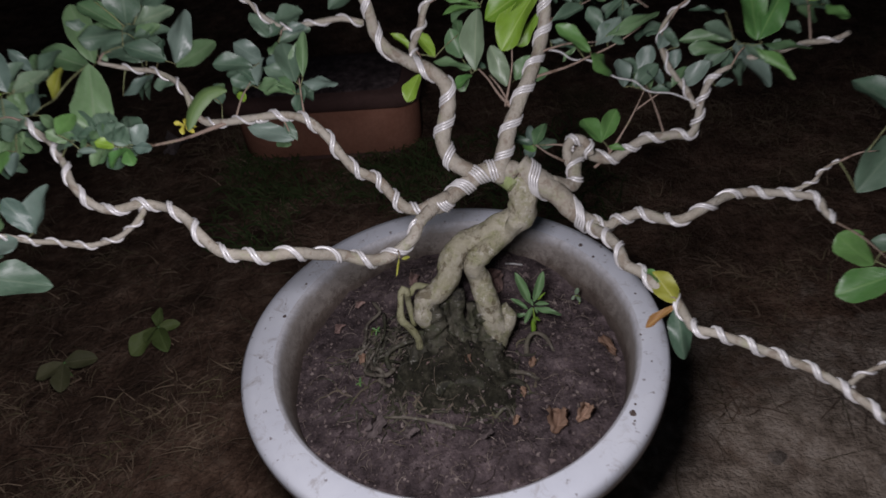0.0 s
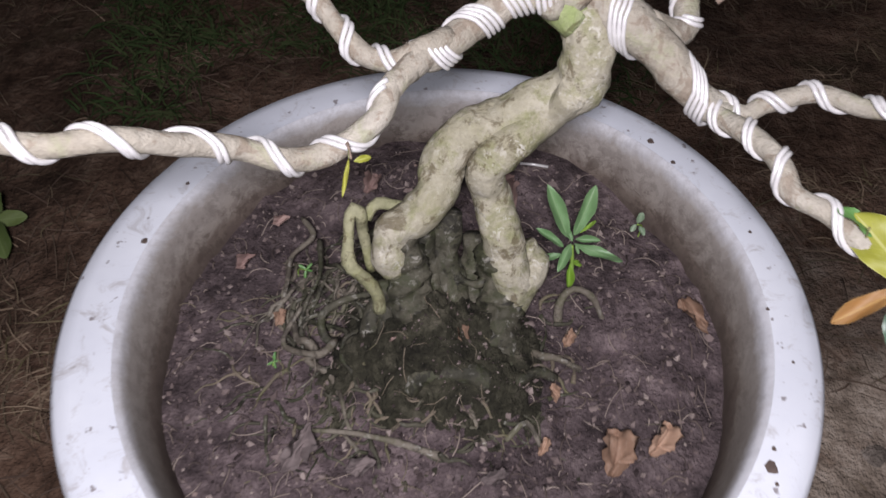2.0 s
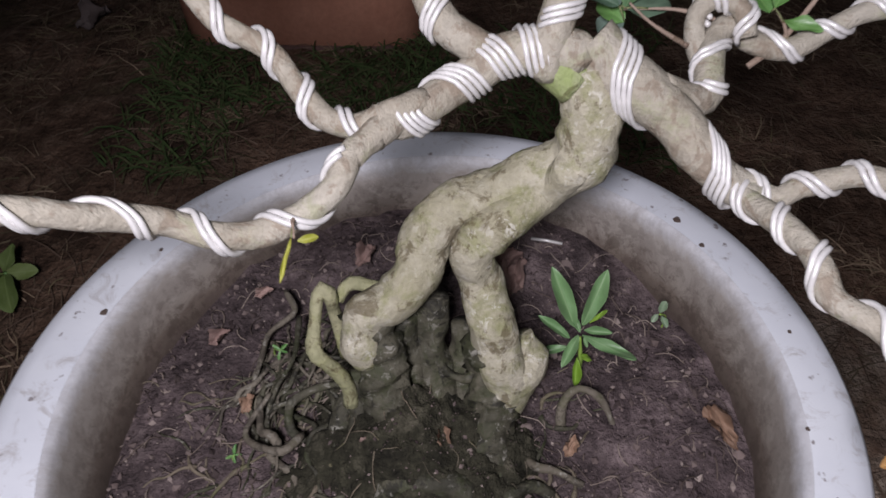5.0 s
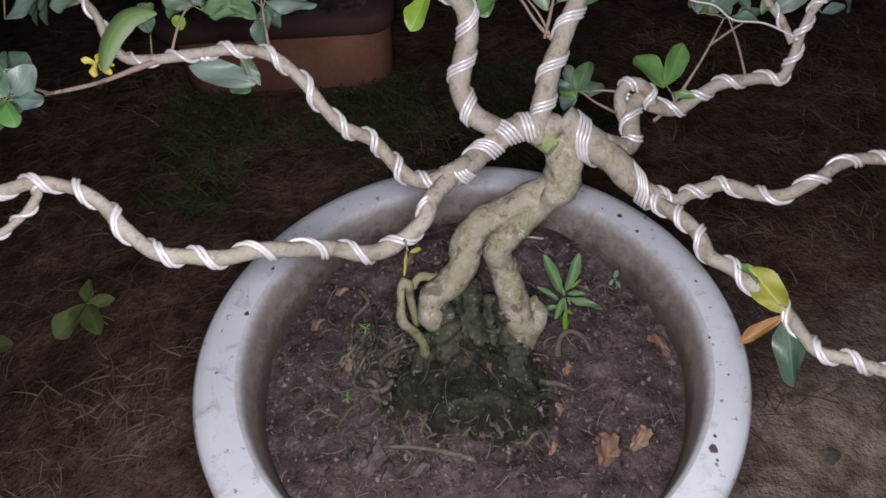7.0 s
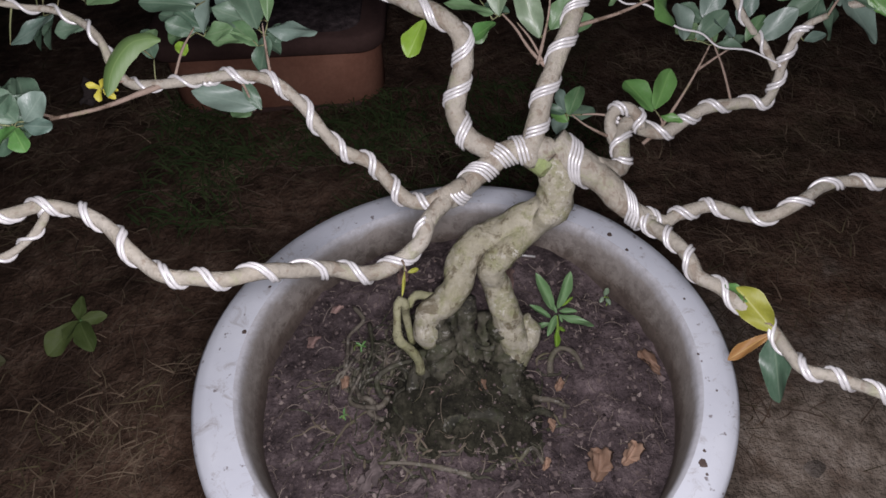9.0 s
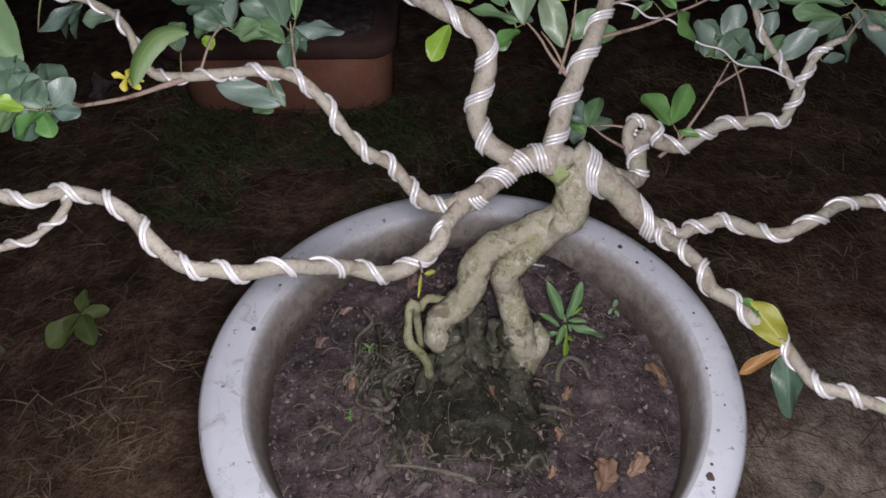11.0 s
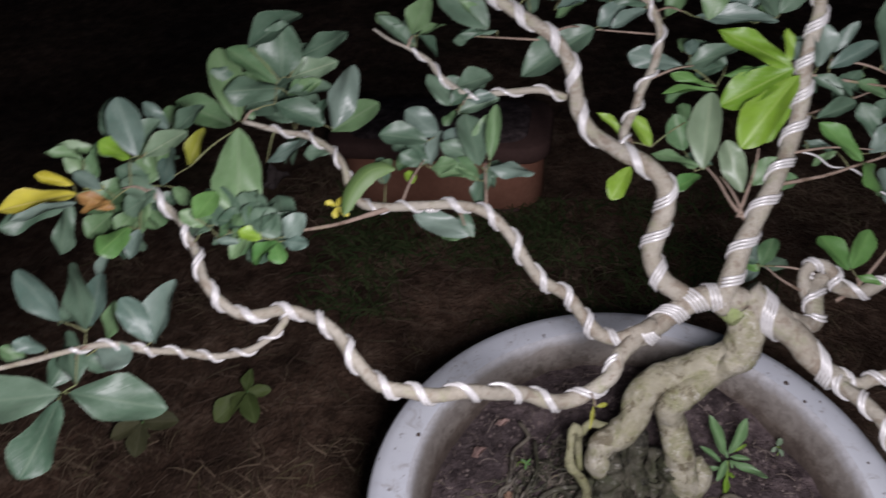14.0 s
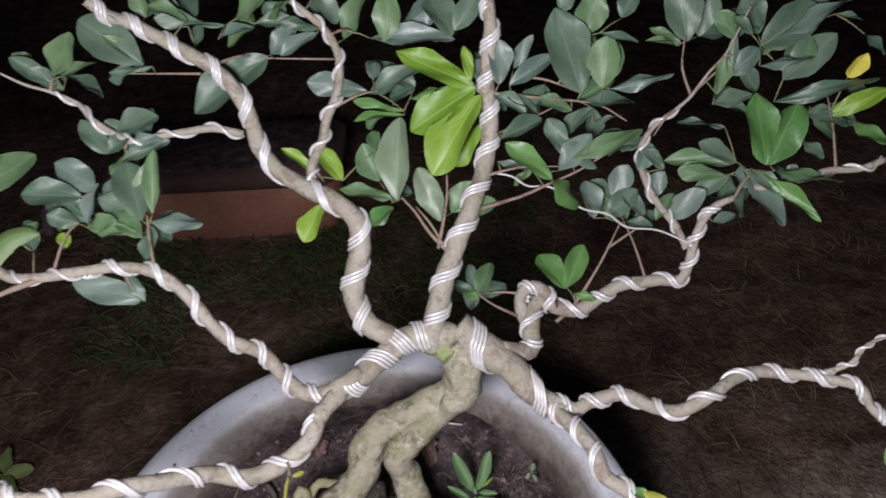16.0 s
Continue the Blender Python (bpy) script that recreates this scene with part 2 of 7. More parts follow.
SPROUT = leaf_material("seedling_leaf", (0.105, 0.215, 0.085), (0.155, 0.275, 0.12), (0.26, 0.36, 0.2), 0.3)
CURLED = leaf_material("leaf_curled", (0.078, 0.152, 0.042), (0.115, 0.195, 0.06), (0.19, 0.28, 0.10))
WEED = leaf_material("weed_leaf", (0.11, 0.165, 0.045), (0.16, 0.215, 0.065), (0.2, 0.27, 0.1), 0.5)
TURF = speck_material("turf", (0.040, 0.068, 0.024), (0.065, 0.10, 0.034), (0.09, 0.09, 0.045))
STONES = earth_material("stone", (0.17, 0.14, 0.115), (0.30, 0.255, 0.215), (0.42, 0.37, 0.33), 0.8)


def clay_material(name, a, c):
    m, nt, b = material(name, 0.85, 0, 0.2)
    n = noise_of(nt, 14, 6, 0.7)
    fine = noise_of(nt, 120, 4, 0.7)
    base = mix(nt, 0.4, ramp(nt, n, [(0.3, a), (0.7, c)]), ramp(nt, fine, [(0.3, GREY(0.55)), (0.7, GREY(1))]), "MULTIPLY")
    colour_to(nt, b, base)
    bump(nt, b, fine, 0.4, 0.002)
    return m


CLAY = clay_material("terracotta", (0.40, 0.180, 0.120), (0.54, 0.268, 0.182))
CLAY_DARK = clay_material("dark_clay", (0.11, 0.065, 0.058), (0.17, 0.10, 0.088))
DRIED_DIRT = clay_material("dried_dirt", (0.09, 0.065, 0.055), (0.15, 0.115, 0.10))
LITTER_GREY = leaf_material("leaf_litter_grey", (0.085, 0.066, 0.064), (0.15, 0.12, 0.115), (0.10, 0.08, 0.075), 0.8)
LITTER_MOSS = leaf_material("weed_dull", (0.10, 0.105, 0.045), (0.15, 0.15, 0.07), (0.18, 0.18, 0.1), 0.6)
HOOK = bark_material("green_root", (0.36, 0.35, 0.22), (0.27, 0.27, 0.155), (0.25, 0.26, 0.11), (0.12, 0.10, 0.05), 0.5)
ROOT_MAT = bark_material("thin_root", (0.20, 0.165, 0.12), (0.13, 0.11, 0.08), (0.11, 0.115, 0.05), (0.04, 0.035, 0.025), 0.5)
COLLAR = bark_material("green_bark", (0.38, 0.41, 0.24), (0.31, 0.36, 0.17), (0.27, 0.34, 0.12), (0.16, 0.16, 0.07), 0.5)


# ---- builders ----
def mesh_of(name, verts, faces, mat, smooth=True):
    me = bpy.data.meshes.new(name)
    me.from_pydata([tuple(v) for v in verts], [], faces)
    me.materials.append(mat)
    if smooth:
        me.polygons.foreach_set("use_smooth", [True] * len(me.polygons))
    me.update()
    return me


def part(name, me, parent, label=""):
    ob = new(name, me)
    ob.parent = parent
    return tagged(ob, label)


def glide(points, step):
    """An even line through the points (Catmull-Rom), with the share of its length at every place."""
    p = np.array(points, float)
    p = np.vstack([2 * p[0] - p[1], p, 2 * p[-1] - p[-2]])
    line = []
    for a, b, c, d in zip(p, p[1:], p[2:], p[3:]):
        for u in np.linspace(0, 1, 12, endpoint=False):
            line.append(0.5 * (2 * b + (c - a) * u + (2 * a - 5 * b + 4 * c - d) * u**2 + (3 * b - a - 3 * c + d) * u**3))
    line = np.array(line + [p[-2]])
    run = np.r_[0, np.cumsum(np.linalg.norm(np.diff(line, axis=0), axis=1))]
    n = max(3, int(run[-1] / step) + 1)
    at = np.linspace(0, run[-1], n)
    return np.stack([np.interp(at, run, line[:, k]) for k in range(3)], 1), at


def frames_along(line):
    """Tangent, normal and binormal that turn as little as they can."""
    t = np.gradient(line, axis=0)
    t /= np.linalg.norm(t, axis=1)[:, None]
    n = np.cross(t[0], (0.3, 0.2, 0.93))
    ns = []
    for k in t:
        n = n - k * (n @ k)
        n /= np.linalg.norm(n)
        ns.append(n)
    ns = np.array(ns)
    return t, ns, np.cross(t, ns)


def tube(line, radii, sides=10, lumps=0.0, grain=40.0, capped=True):
    """Rings of vertices round a line, with lumps in and out of the radius."""
    line = np.asarray(line)
    radii = np.broadcast_to(radii, len(line))
    _, ns, bs = frames_along(line)
    verts, faces = [], []
    for p, r, n, b in zip(line, radii, ns, bs):
        for k in range(sides):
            a = 2 * math.pi * k / sides
            way = math.cos(a) * n + math.sin(a) * b
            v = p + r * way
            if lumps:
                v = v + way * r * lumps * (noise.noise(Vector(v * grain)) + 0.5 * noise.noise(Vector(v * grain * 2.7)))
            verts.append(v)
    for i in range(len(line) - 1):
        for k in range(sides):
            q = (k + 1) % sides
            faces.append((i * sides + k, i * sides + q, (i + 1) * sides + q, (i + 1) * sides + k))
    if capped:
        faces.append(tuple(range(sides))[::-1])
        faces.append(tuple((len(line) - 1) * sides + k for k in range(sides)))
    return verts, faces


def joined(pieces):
    verts, faces = [], []
    for v, f in pieces:
        faces += [tuple(i + len(verts) for i in q) for q in f]
        verts += list(v)
    return verts, faces


def taper(at, stops):
    """Radii along a line from (share of the length, radius) pairs."""
    return np.interp(at / at[-1], [s for s, _ in stops], [r for _, r in stops])


def rounded_slab(width, depth, height, corner, steps=6):
    """A block with upright rounded corners and softened top and bottom edges, standing on z = 0."""
    ring = []
    for cx, cy, start in ((1, 1, 0), (-1, 1, 90), (-1, -1, 180), (1, -1, 270)):
        for k in range(steps + 1):
            a = radians(start + 90 * k / steps)
            ring.append((cx * (width / 2 - corner), cy * (depth / 2 - corner), math.cos(a), math.sin(a)))
    verts, faces, n = [], [], len(ring)
    e = min(0.006, height / 4)
    for z, shrink in ((0, e), (e, 0), (height - e, 0), (height, e)):
        verts += [(x + c * (corner - shrink), y + s * (corner - shrink), z) for x, y, c, s in ring]
    for i in range(3):
        faces += [(i * n + k, i * n + (k + 1) % n, (i + 1) * n + (k + 1) % n, (i + 1) * n + k) for k in range(n)]
    faces += [tuple(range(n))[::-1], tuple(3 * n + k for k in range(n))]
    return verts, faces


# ---- ground ----
GROUND_Z = -0.10


def ground_height(x, y):
    near = math.exp(-((x - 0.0) ** 2 + (y - 0.8) ** 2) / 6)
    v = Vector((x, y, 0))
    return GROUND_Z + near * (0.022 * noise.noise(v * 3.1) + 0.010 * noise.noise(v * 11.0) + 0.005 * noise.noise(v * 31.0))


def build_ground():
    ticks = [-60, -25, -10, -5, -3.2] + [round(-2.4 + 0.03 * k, 3) for k in range(161)] + [3.2, 5, 10, 25, 60]
    xs, ys = ticks, [t + 0.9 for t in ticks]
    verts = [(x, y, ground_height(x, y)) for y in ys for x in xs]
    n = len(xs)
    faces = [(j * n + i, j * n + i + 1, (j + 1) * n + i + 1, (j + 1) * n + i) for j in range(len(ys) - 1) for i in range(n - 1)]
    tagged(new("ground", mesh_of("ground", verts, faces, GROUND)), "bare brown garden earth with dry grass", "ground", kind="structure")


build_ground()


def blades(name, mat, count, place, length, width, lift, seed, label):
    """Thin bent blades lying about, three quads each."""
    r = random.Random(seed)
    verts, faces = [], []
    for _ in range(count):
        x, y = place(r)
        z = ground_height(x, y)
        a, l = r.uniform(0, 2 * math.pi), r.uniform(*length)
        up, bend, w = r.uniform(*lift), r.uniform(-0.9, 0.9), r.uniform(*width)
        k = len(verts)
        px, py, pz = x, y, z + 0.001
        for i in range(4):
            c, s = math.cos(a), math.sin(a)
            wide = w * (1 - 0.25 * i)
            verts += [(px - s * wide, py + c * wide, pz), (px + s * wide, py - c * wide, pz + wide)]
            a += bend / 3
            px, py = px + c * l / 3, py + s * l / 3
            pz = max(pz + up * l / 3 * (1 - 0.75 * i), ground_height(px, py) + 0.002)
        faces += [(k + 2 * i, k + 2 * i + 1, k + 2 * i + 3, k + 2 * i + 2) for i in range(3)]
    tagged(new(name, mesh_of(name, verts, faces, mat, False)), label, "grass", kind="stuff")


def over_ground(r):
    while True:
        x, y = r.uniform(-1.5, 1.5), r.uniform(0.1, 2.3)
        bare = x > 0.12 and y < 0.62
        if (x + 0.060) ** 2 + (y - 0.556) ** 2 > 0.16**2 and (not bare or r.random() < 0.15) and noise.noise(Vector((x * 3, y * 3, 4))) > r.uniform(-0.6, 0.3):
            return x, y


def tuft_ground(r):
    while True:
        x, y = r.uniform(-0.55, 0.25), r.uniform(1.05, 1.42)
        if noise.noise(Vector((x * 5, y * 5, 9))) > r.uniform(-0.3, 0.35):
            return x, y


blades("dry_grass", STRAW, 11000, over_ground, (0.02, 0.08), (0.0004, 0.0011), (0.0, 0.3), 3, "thin dry brown grass lying flat on the earth")
def thatch_ground(r):
    """Matted clumps, thickest beside the pot."""
    while True:
        x, y = r.uniform(-1.0, 1.1), r.uniform(0.15, 1.7)
        near = 0.5 * math.exp(-((x + 0.45) ** 2 + (y - 0.66) ** 2) / 0.025)
        bare = x > 0.12 and y < 0.62
        if (x + 0.060) ** 2 + (y - 0.556) ** 2 > 0.165**2 and not bare and noise.noise(Vector((x * 6, y * 6, 14))) + 0.5 * noise.noise(Vector((x * 17, y * 17, 3))) + near > r.uniform(0.08, 0.6):
            return x, y


blades("dry_thatch", THATCH, 9000, thatch_ground, (0.015, 0.055), (0.0003, 0.0010), (0.05, 0.7), 8, "pale matted tufts of dead grass")
blades("green_grass", TURF, 2600, tuft_ground, (0.02, 0.06), (0.0008, 0.002), (0.3, 0.9), 4, "short green grass in front of the terracotta planter")


def pebble_verts(x, y, z, size, r):
    turn = Euler((r.uniform(0, 6), r.uniform(0, 6), r.uniform(0, 6))).to_matrix()
    stretch = (size * r.uniform(0.7, 1.3), size * r.uniform(0.6, 1.1), size * r.uniform(0.4, 0.8))
    corners = [(1, 0, 0), (-1, 0, 0), (0, 1, 0), (0, -1, 0), (0, 0, 1), (0, 0, -1)]
    v = [Vector((x, y, z)) + turn @ Vector([c * s for c, s in zip(q, stretch)]) for q in corners]
    return v, [(0, 2, 4), (2, 1, 4), (1, 3, 4), (3, 0, 4), (2, 0, 5), (1, 2, 5), (3, 1, 5), (0, 3, 5)]


def stone_mesh(seed, size):
    bm = bmesh.new()
    bmesh.ops.create_icosphere(bm, subdivisions=3, radius=size)
    for v in bm.verts:
        v.co *= 1 + 0.35 * noise.noise(v.co * (0.9 / size) + Vector((seed, 0, 0))) + 0.1 * noise.noise(v.co * (3 / size))
        v.co.z *= 0.55
    me = bpy.data.meshes.new("stone")
    bm.to_mesh(me)
    bm.free()
    me.materials.append(STONES)
    me.polygons.foreach_set("use_smooth", [True] * len(me.polygons))
    return me


STONE_MESHES = [stone_mesh(s, 0.02) for s in range(4)]


def scatter_stones():
    r = random.Random(12)
    for _ in range(110):
        x, y = r.uniform(0.15, 0.75), r.uniform(-0.10, 0.62)
        if math.hypot(x + 0.06, y - 0.556) < 0.18:
            continue
        ob = new("stone", r.choice(STONE_MESHES))
        s = 0.25 + 1.0 * r.random() ** 1.6
        ob.matrix_world = pose(x, y, ground_height(x, y) - 0.006 * s, r.uniform(-12, 12), r.uniform(-12, 12), r.uniform(0, 360)) @ Matrix.Diagonal((s, s * r.uniform(0.7, 1), s * 0.7, 1))
        tagged(ob, "grey-brown stone half sunk in bare earth", "stone", "stones beside the pot")


scatter_stones()


# ---- terracotta planter ----
def build_planter():
    base = new("planter")
    base.matrix_world = pose(-0.340, 1.46, GROUND_Z - 0.005, 0, 0, -3)
    tagged(base, "long terracotta planter with a dark rim, standing in grass", "planter")
    part("body", mesh_of("planter_body", *rounded_slab(0.40, 0.17, 0.122, 0.08, 10), CLAY), base, "orange terracotta body with rounded ends")
    v, f = rounded_slab(0.43, 0.20, 0.035, 0.05, 8)
    part("rim", mesh_of("planter_rim", [(x, y, z + 0.121) for x, y, z in v], f, CLAY_DARK), base, "dark weathered rim")
    v, f = rounded_slab(0.345, 0.155, 0.012, 0.04)
    part("soil_fill", mesh_of("planter_soil", [(x, y, z + 0.150) for x, y, z in v], f, SOIL), base, "dark soil")
    v, f = rounded_slab(0.32, 0.14, 0.02, 0.02)
    part("foot", mesh_of("planter_foot", [(x, y - 0.02, z - 0.008) for x, y, z in v], f, CLAY_DARK), base)


build_planter()

# ---- round pot ----
POT_X, POT_Y, POT_Z = -0.0585, 0.558, 0.1880
SOIL_Z = 0.137


def turned(profile, sides, mat, name, wobble=0.0):
    verts, faces = [], []
    for r, z, *off in profile:
        for k in range(sides):
            a = 2 * math.pi * k / sides
            q = r * (1 + wobble * noise.noise(Vector((math.cos(a) * 1.5, math.sin(a) * 1.5, z * 8))))
            verts.append((q * math.cos(a) + (off[0] if off else 0.0), q * math.sin(a), z))
    for i in range(len(profile) - 1):
        faces += [(i * sides + k, i * sides + (k + 1) % sides, (i + 1) * sides + (k + 1) % sides, (i + 1) * sides + k) for k in range(sides)]
    return mesh_of(name, verts, faces, mat)


LEAN = 0.0035


def build_pot():
    pot = new("plant_pot")
    pot.location = (POT_X, POT_Y, POT_Z)
    tagged(pot, "round white glazed pot with a broad stained rim", "pot")
    floor = GROUND_Z - POT_Z - 0.01
    body = [(0.001, floor), (0.135, floor), (0.142, floor + 0.006), (0.150, floor + 0.05), (0.186, -0.09), (0.200, -0.036), (0.206, -0.030)]
    part("body", turned(body, 96, POT, "pot_body", 0.006), pot)
    rim = [(0.202, -0.033), (0.2215, -0.030), (0.2258, -0.024), (0.2268, -0.012), (0.2258, -0.004), (0.2222, 0.0, 0.0004),
           (0.214, 0.0015, 0.001), (0.200, 0.0015, 0.003), (0.1945, 0.0008, LEAN)]
    part("rim", turned(rim, 128, POT, "pot_rim", 0.006), pot, "flat white rim with brown flecks")
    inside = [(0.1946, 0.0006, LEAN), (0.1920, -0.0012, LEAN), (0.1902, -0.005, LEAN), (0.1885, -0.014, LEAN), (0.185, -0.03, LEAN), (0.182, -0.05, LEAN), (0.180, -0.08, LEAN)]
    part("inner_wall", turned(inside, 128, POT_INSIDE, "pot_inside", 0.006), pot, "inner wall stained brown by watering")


build_pot()


def soil_height(x, y):
    dx, dy = x - POT_X, y - POT_Y
    v = Vector((x, y, 0.3))
    mound = 0.030 * math.exp(-((x + 0.068) ** 2 / 0.0032 + (y - 0.562) ** 2 / 0.0026))
    edge = 0.008 * max(0.0, math.hypot(dx, dy) - 0.15) / 0.03
    back = min(1.0, max(0.0, (y - 0.635) / 0.085))
    bank = 0.015 * back * back * (3 - 2 * back)
    return SOIL_Z + mound + bank - edge * 0.4 + 0.006 * noise.noise(v * 22) + 0.0035 * noise.noise(v * 60) + 0.0018 * noise.noise(v * 150)


def build_soil():
    verts, faces, rings, sides = [(POT_X, POT_Y, soil_height(POT_X, POT_Y))], [], 62, 150
    for i in range(1, rings + 1):
        for k in range(sides):
            a, q = 2 * math.pi * k / sides, 0.1845 * i / rings
            x, y = POT_X + LEAN + q * math.cos(a), POT_Y + q * math.sin(a)
            verts.append((x, y, soil_height(x, y)))
    faces += [(0, 1 + k, 1 + (k + 1) % sides) for k in range(sides)]
    for i in range(rings - 1):
        faces += [(1 + i * sides + k, 1 + (i + 1) * sides + k, 1 + (i + 1) * sides + (k + 1) % sides, 1 + i * sides + (k + 1) % sides) for k in range(sides)]
    tagged(new("soil", mesh_of("soil", verts, faces, SOIL)), "dark purple-brown potting soil filling the white pot", "soil", kind="structure")


build_soil()


def in_pot(r, reach=0.178):
    a, q = r.uniform(0, 2 * math.pi), reach * math.sqrt(r.random())
    return POT_X + q * math.cos(a), POT_Y + q * math.sin(a)


def scatter_crumbs():
    r = random.Random(21)
    pieces = []
    for _ in range(4600):
        x, y = in_pot(r)
        size = 0.0006 + 0.0030 * r.random() ** 4
        pieces.append(pebble_verts(x, y, soil_height(x, y) + size * 0.25, size, r))
    tagged(new("soil_crumbs", mesh_of("soil_crumbs", *joined(pieces), CRUMBS, False)), "crumbs of earth and grit on the potting soil", "soil", kind="stuff")
    pieces = []
    for _ in range(70):
        x, y = in_pot(r)
        size, turn = r.uniform(0.0015, 0.0038) * (1 + r.random() ** 4), r.uniform(0, 6.28)
        ring = []
        for k in range(7):
            a = turn + k * 0.9
            q = size * r.uniform(0.45, 1.0) * (1.0 if k % 2 else 0.7)
            ring.append((x + q * math.cos(a), y + 0.7 * q * math.sin(a)))
        flat = [(px, py, soil_height(px, py) + r.uniform(0.0008, 0.003)) for px, py in ring]
        pieces.append((flat + [(x, y, soil_height(x, y) + 0.003)], [(k, (k + 1) % 7, 7) for k in range(7)]))
    tagged(new("leaf_scraps", mesh_of("leaf_scraps", *joined(pieces), SCRAPS)), "small torn scraps of dead leaf on the soil", "leaf litter", kind="stuff")
    pieces = []
    for _ in range(800):
        x, y = in_pot(r)
        a, l = r.uniform(0, 6.28), 0.004 + 0.022 * r.random() ** 2
        bend = r.uniform(-1, 1)
        line = []
        for i in range(5):
            line.append((x, y, soil_height(x, y) + 0.0008 + 0.002 * math.sin(i * 0.8)))
            x, y, a = x + l / 4 * math.cos(a), y + l / 4 * math.sin(a), a + bend * 0.5
        pieces.append(tube(np.array(line), r.uniform(0.0002, 0.0005), 4))
    tagged(new("root_fibres", mesh_of("root_fibres", *joined(pieces), FIBRE)), "fine dry root fibres on the potting soil", "roots", kind="stuff")


scatter_crumbs()


# ---- wired tree ----
tree = new("bonsai_tree")
tree.location = (0, 0, 0)
tagged(tree, "small trained tree with wired bare branches, growing in the white pot", "bonsai tree")


WOOD = []


def limb(name, points, stops, mat, lumps=0.16, sides=14, label="", step=0.004, grain=55.0):
    line, at = glide(points, step)
    if name in ("branch", "twig"):
        WOOD.extend(line)
    return part(name, mesh_of(name, *tube(line, taper(at, stops), sides, lumps, grain), mat), tree, label)


def curled_blade(points, widths, mat, label):
    """A leaf bent along a line, its edges turned down."""
    line, at = glide(points, 0.003)
    wide = taper(at, widths)
    along = np.gradient(line, axis=0)
    verts, uvs = [], []
    for p, w, t, s in zip(line, wide, along, at / at[-1]):
        side = np.cross(t, (0.0, -0.55, 0.83))
        side /= np.linalg.norm(side)
        down = np.cross(side, t) / np.linalg.norm(t)
        for k in range(-3, 4):
            u = k / 3
            verts.append(p + side * w * u + down * w * 0.45 * u * u * np.sign(down[2]) * -1)
            uvs.append((0.5 + 0.5 * u, s))
    faces = [(7 * i + k, 7 * i + k + 1, 7 * i + k + 8, 7 * i + k + 7) for i in range(len(line) - 1) for k in range(6)]
    me = mesh_of("leaf", verts, faces, mat)
    layer = me.uv_layers.new(name="UVMap")
    for loop in me.loops:
        layer.data[loop.index].uv = uvs[loop.vertex_index]
    part("leaf", me, tree, label)


FRONT = np.array((-0.07, 0.17, 0.70))


def winding(line, at, ns, bs, marks, pitch):
    """The angle along a line whose wire comes round to the front at each of the marks (shares of the length)."""
    places, angles = [], []
    for share in marks:
        i = int(np.argmin(np.abs(at - share * at[-1])))
        way = FRONT - line[i]
        a = math.atan2(way @ bs[i], way @ ns[i])
        while angles and a < angles[-1] + math.pi:
            a += 2 * math.pi
        places.append(at[i])
        angles.append(a)
    turn = np.interp(at, places, angles)
    turn = np.where(at < places[0], angles[0] - (places[0] - at) * 2 * math.pi / pitch, turn)
    return np.where(at > places[-1], angles[-1] + (at - places[-1]) * 2 * math.pi / pitch, turn)


def coil(owner, points, stops, pitch, strands=2, gauge=0.0016, start=0.0, end=1.0, marks=(0.5,), label="bright aluminium training wire"):
    """Wires wound right-handed round a line."""
    line, at = glide(points, 0.0016)
    radii = taper(at, stops)
    _, ns, bs = frames_along(line)
    keep = (at >= start * at[-1]) & (at <= end * at[-1])
    for s in range(strands):
        turn = winding(line, at, ns, bs, marks, pitch)
        shift = (s - (strands - 1) / 2) * 2.5 * gauge
        core = line + frames_along(line)[0] * shift
        reach = (radii + gauge * 0.8)[:, None]
        helix = core + reach * (np.cos(turn)[:, None] * ns + np.sin(turn)[:, None] * bs)
        helix = helix[keep]
        part("wire", mesh_of("wire", *tube(helix, gauge, 7), WIRE), owner, label)


line_trunk_main = [(0.023, 0.633, 0.338), (0.028, 0.629, 0.311), (0.023, 0.625, 0.291), (0.002, 0.626, 0.278), (-0.020, 0.621, 0.272), (-0.041, 0.614, 0.265), (-0.053, 0.606, 0.252), (-0.057, 0.596, 0.239), (-0.068, 0.586, 0.229), (-0.081, 0.579, 0.227), (-0.086, 0.573, 0.214), (-0.084, 0.567, 0.198)]
size_trunk_main = [(0, .0105), (.07, .0140), (.16, .0156), (.3, .0148), (.5, .0135), (.68, .0132), (.84, .0122), (.94, .0112), (1, .007)]
wood = limb("trunk", line_trunk_main, size_trunk_main, BARK, label="pale grey-olive trunk with green algae", lumps=0.22, sides=26, step=0.003)
line_trunk_leg = [(0.019, 0.613, 0.296), (0.009, 0.620, 0.276), (-0.004, 0.612, 0.270), (-0.017, 0.603, 0.265), (-0.028, 0.599, 0.255), (-0.025, 0.598, 0.235), (-0.019, 0.588, 0.218), (-0.016, 0.579, 0.202), (-0.009, 0.572, 0.174), (-0.011, 0.567, 0.146)]
size_trunk_leg = [(0, .009), (.3, .0112), (.45, .0112), (.6, .0122), (.75, .0126), (.86, .0128), (1, .006)]
wood = limb("trunk_leg", line_trunk_leg, size_trunk_leg, BARK, label="second leg of the trunk, knobbed at its foot", lumps=0.22, sides=26, step=0.003)
line_crossbar = [(0.020, 0.634, 0.340), (0.016, 0.634, 0.343), (-0.010, 0.635, 0.343), (-0.026, 0.630, 0.336), (-0.044, 0.616, 0.331), (-0.056, 0.605, 0.328), (-0.069, 0.598, 0.333)]
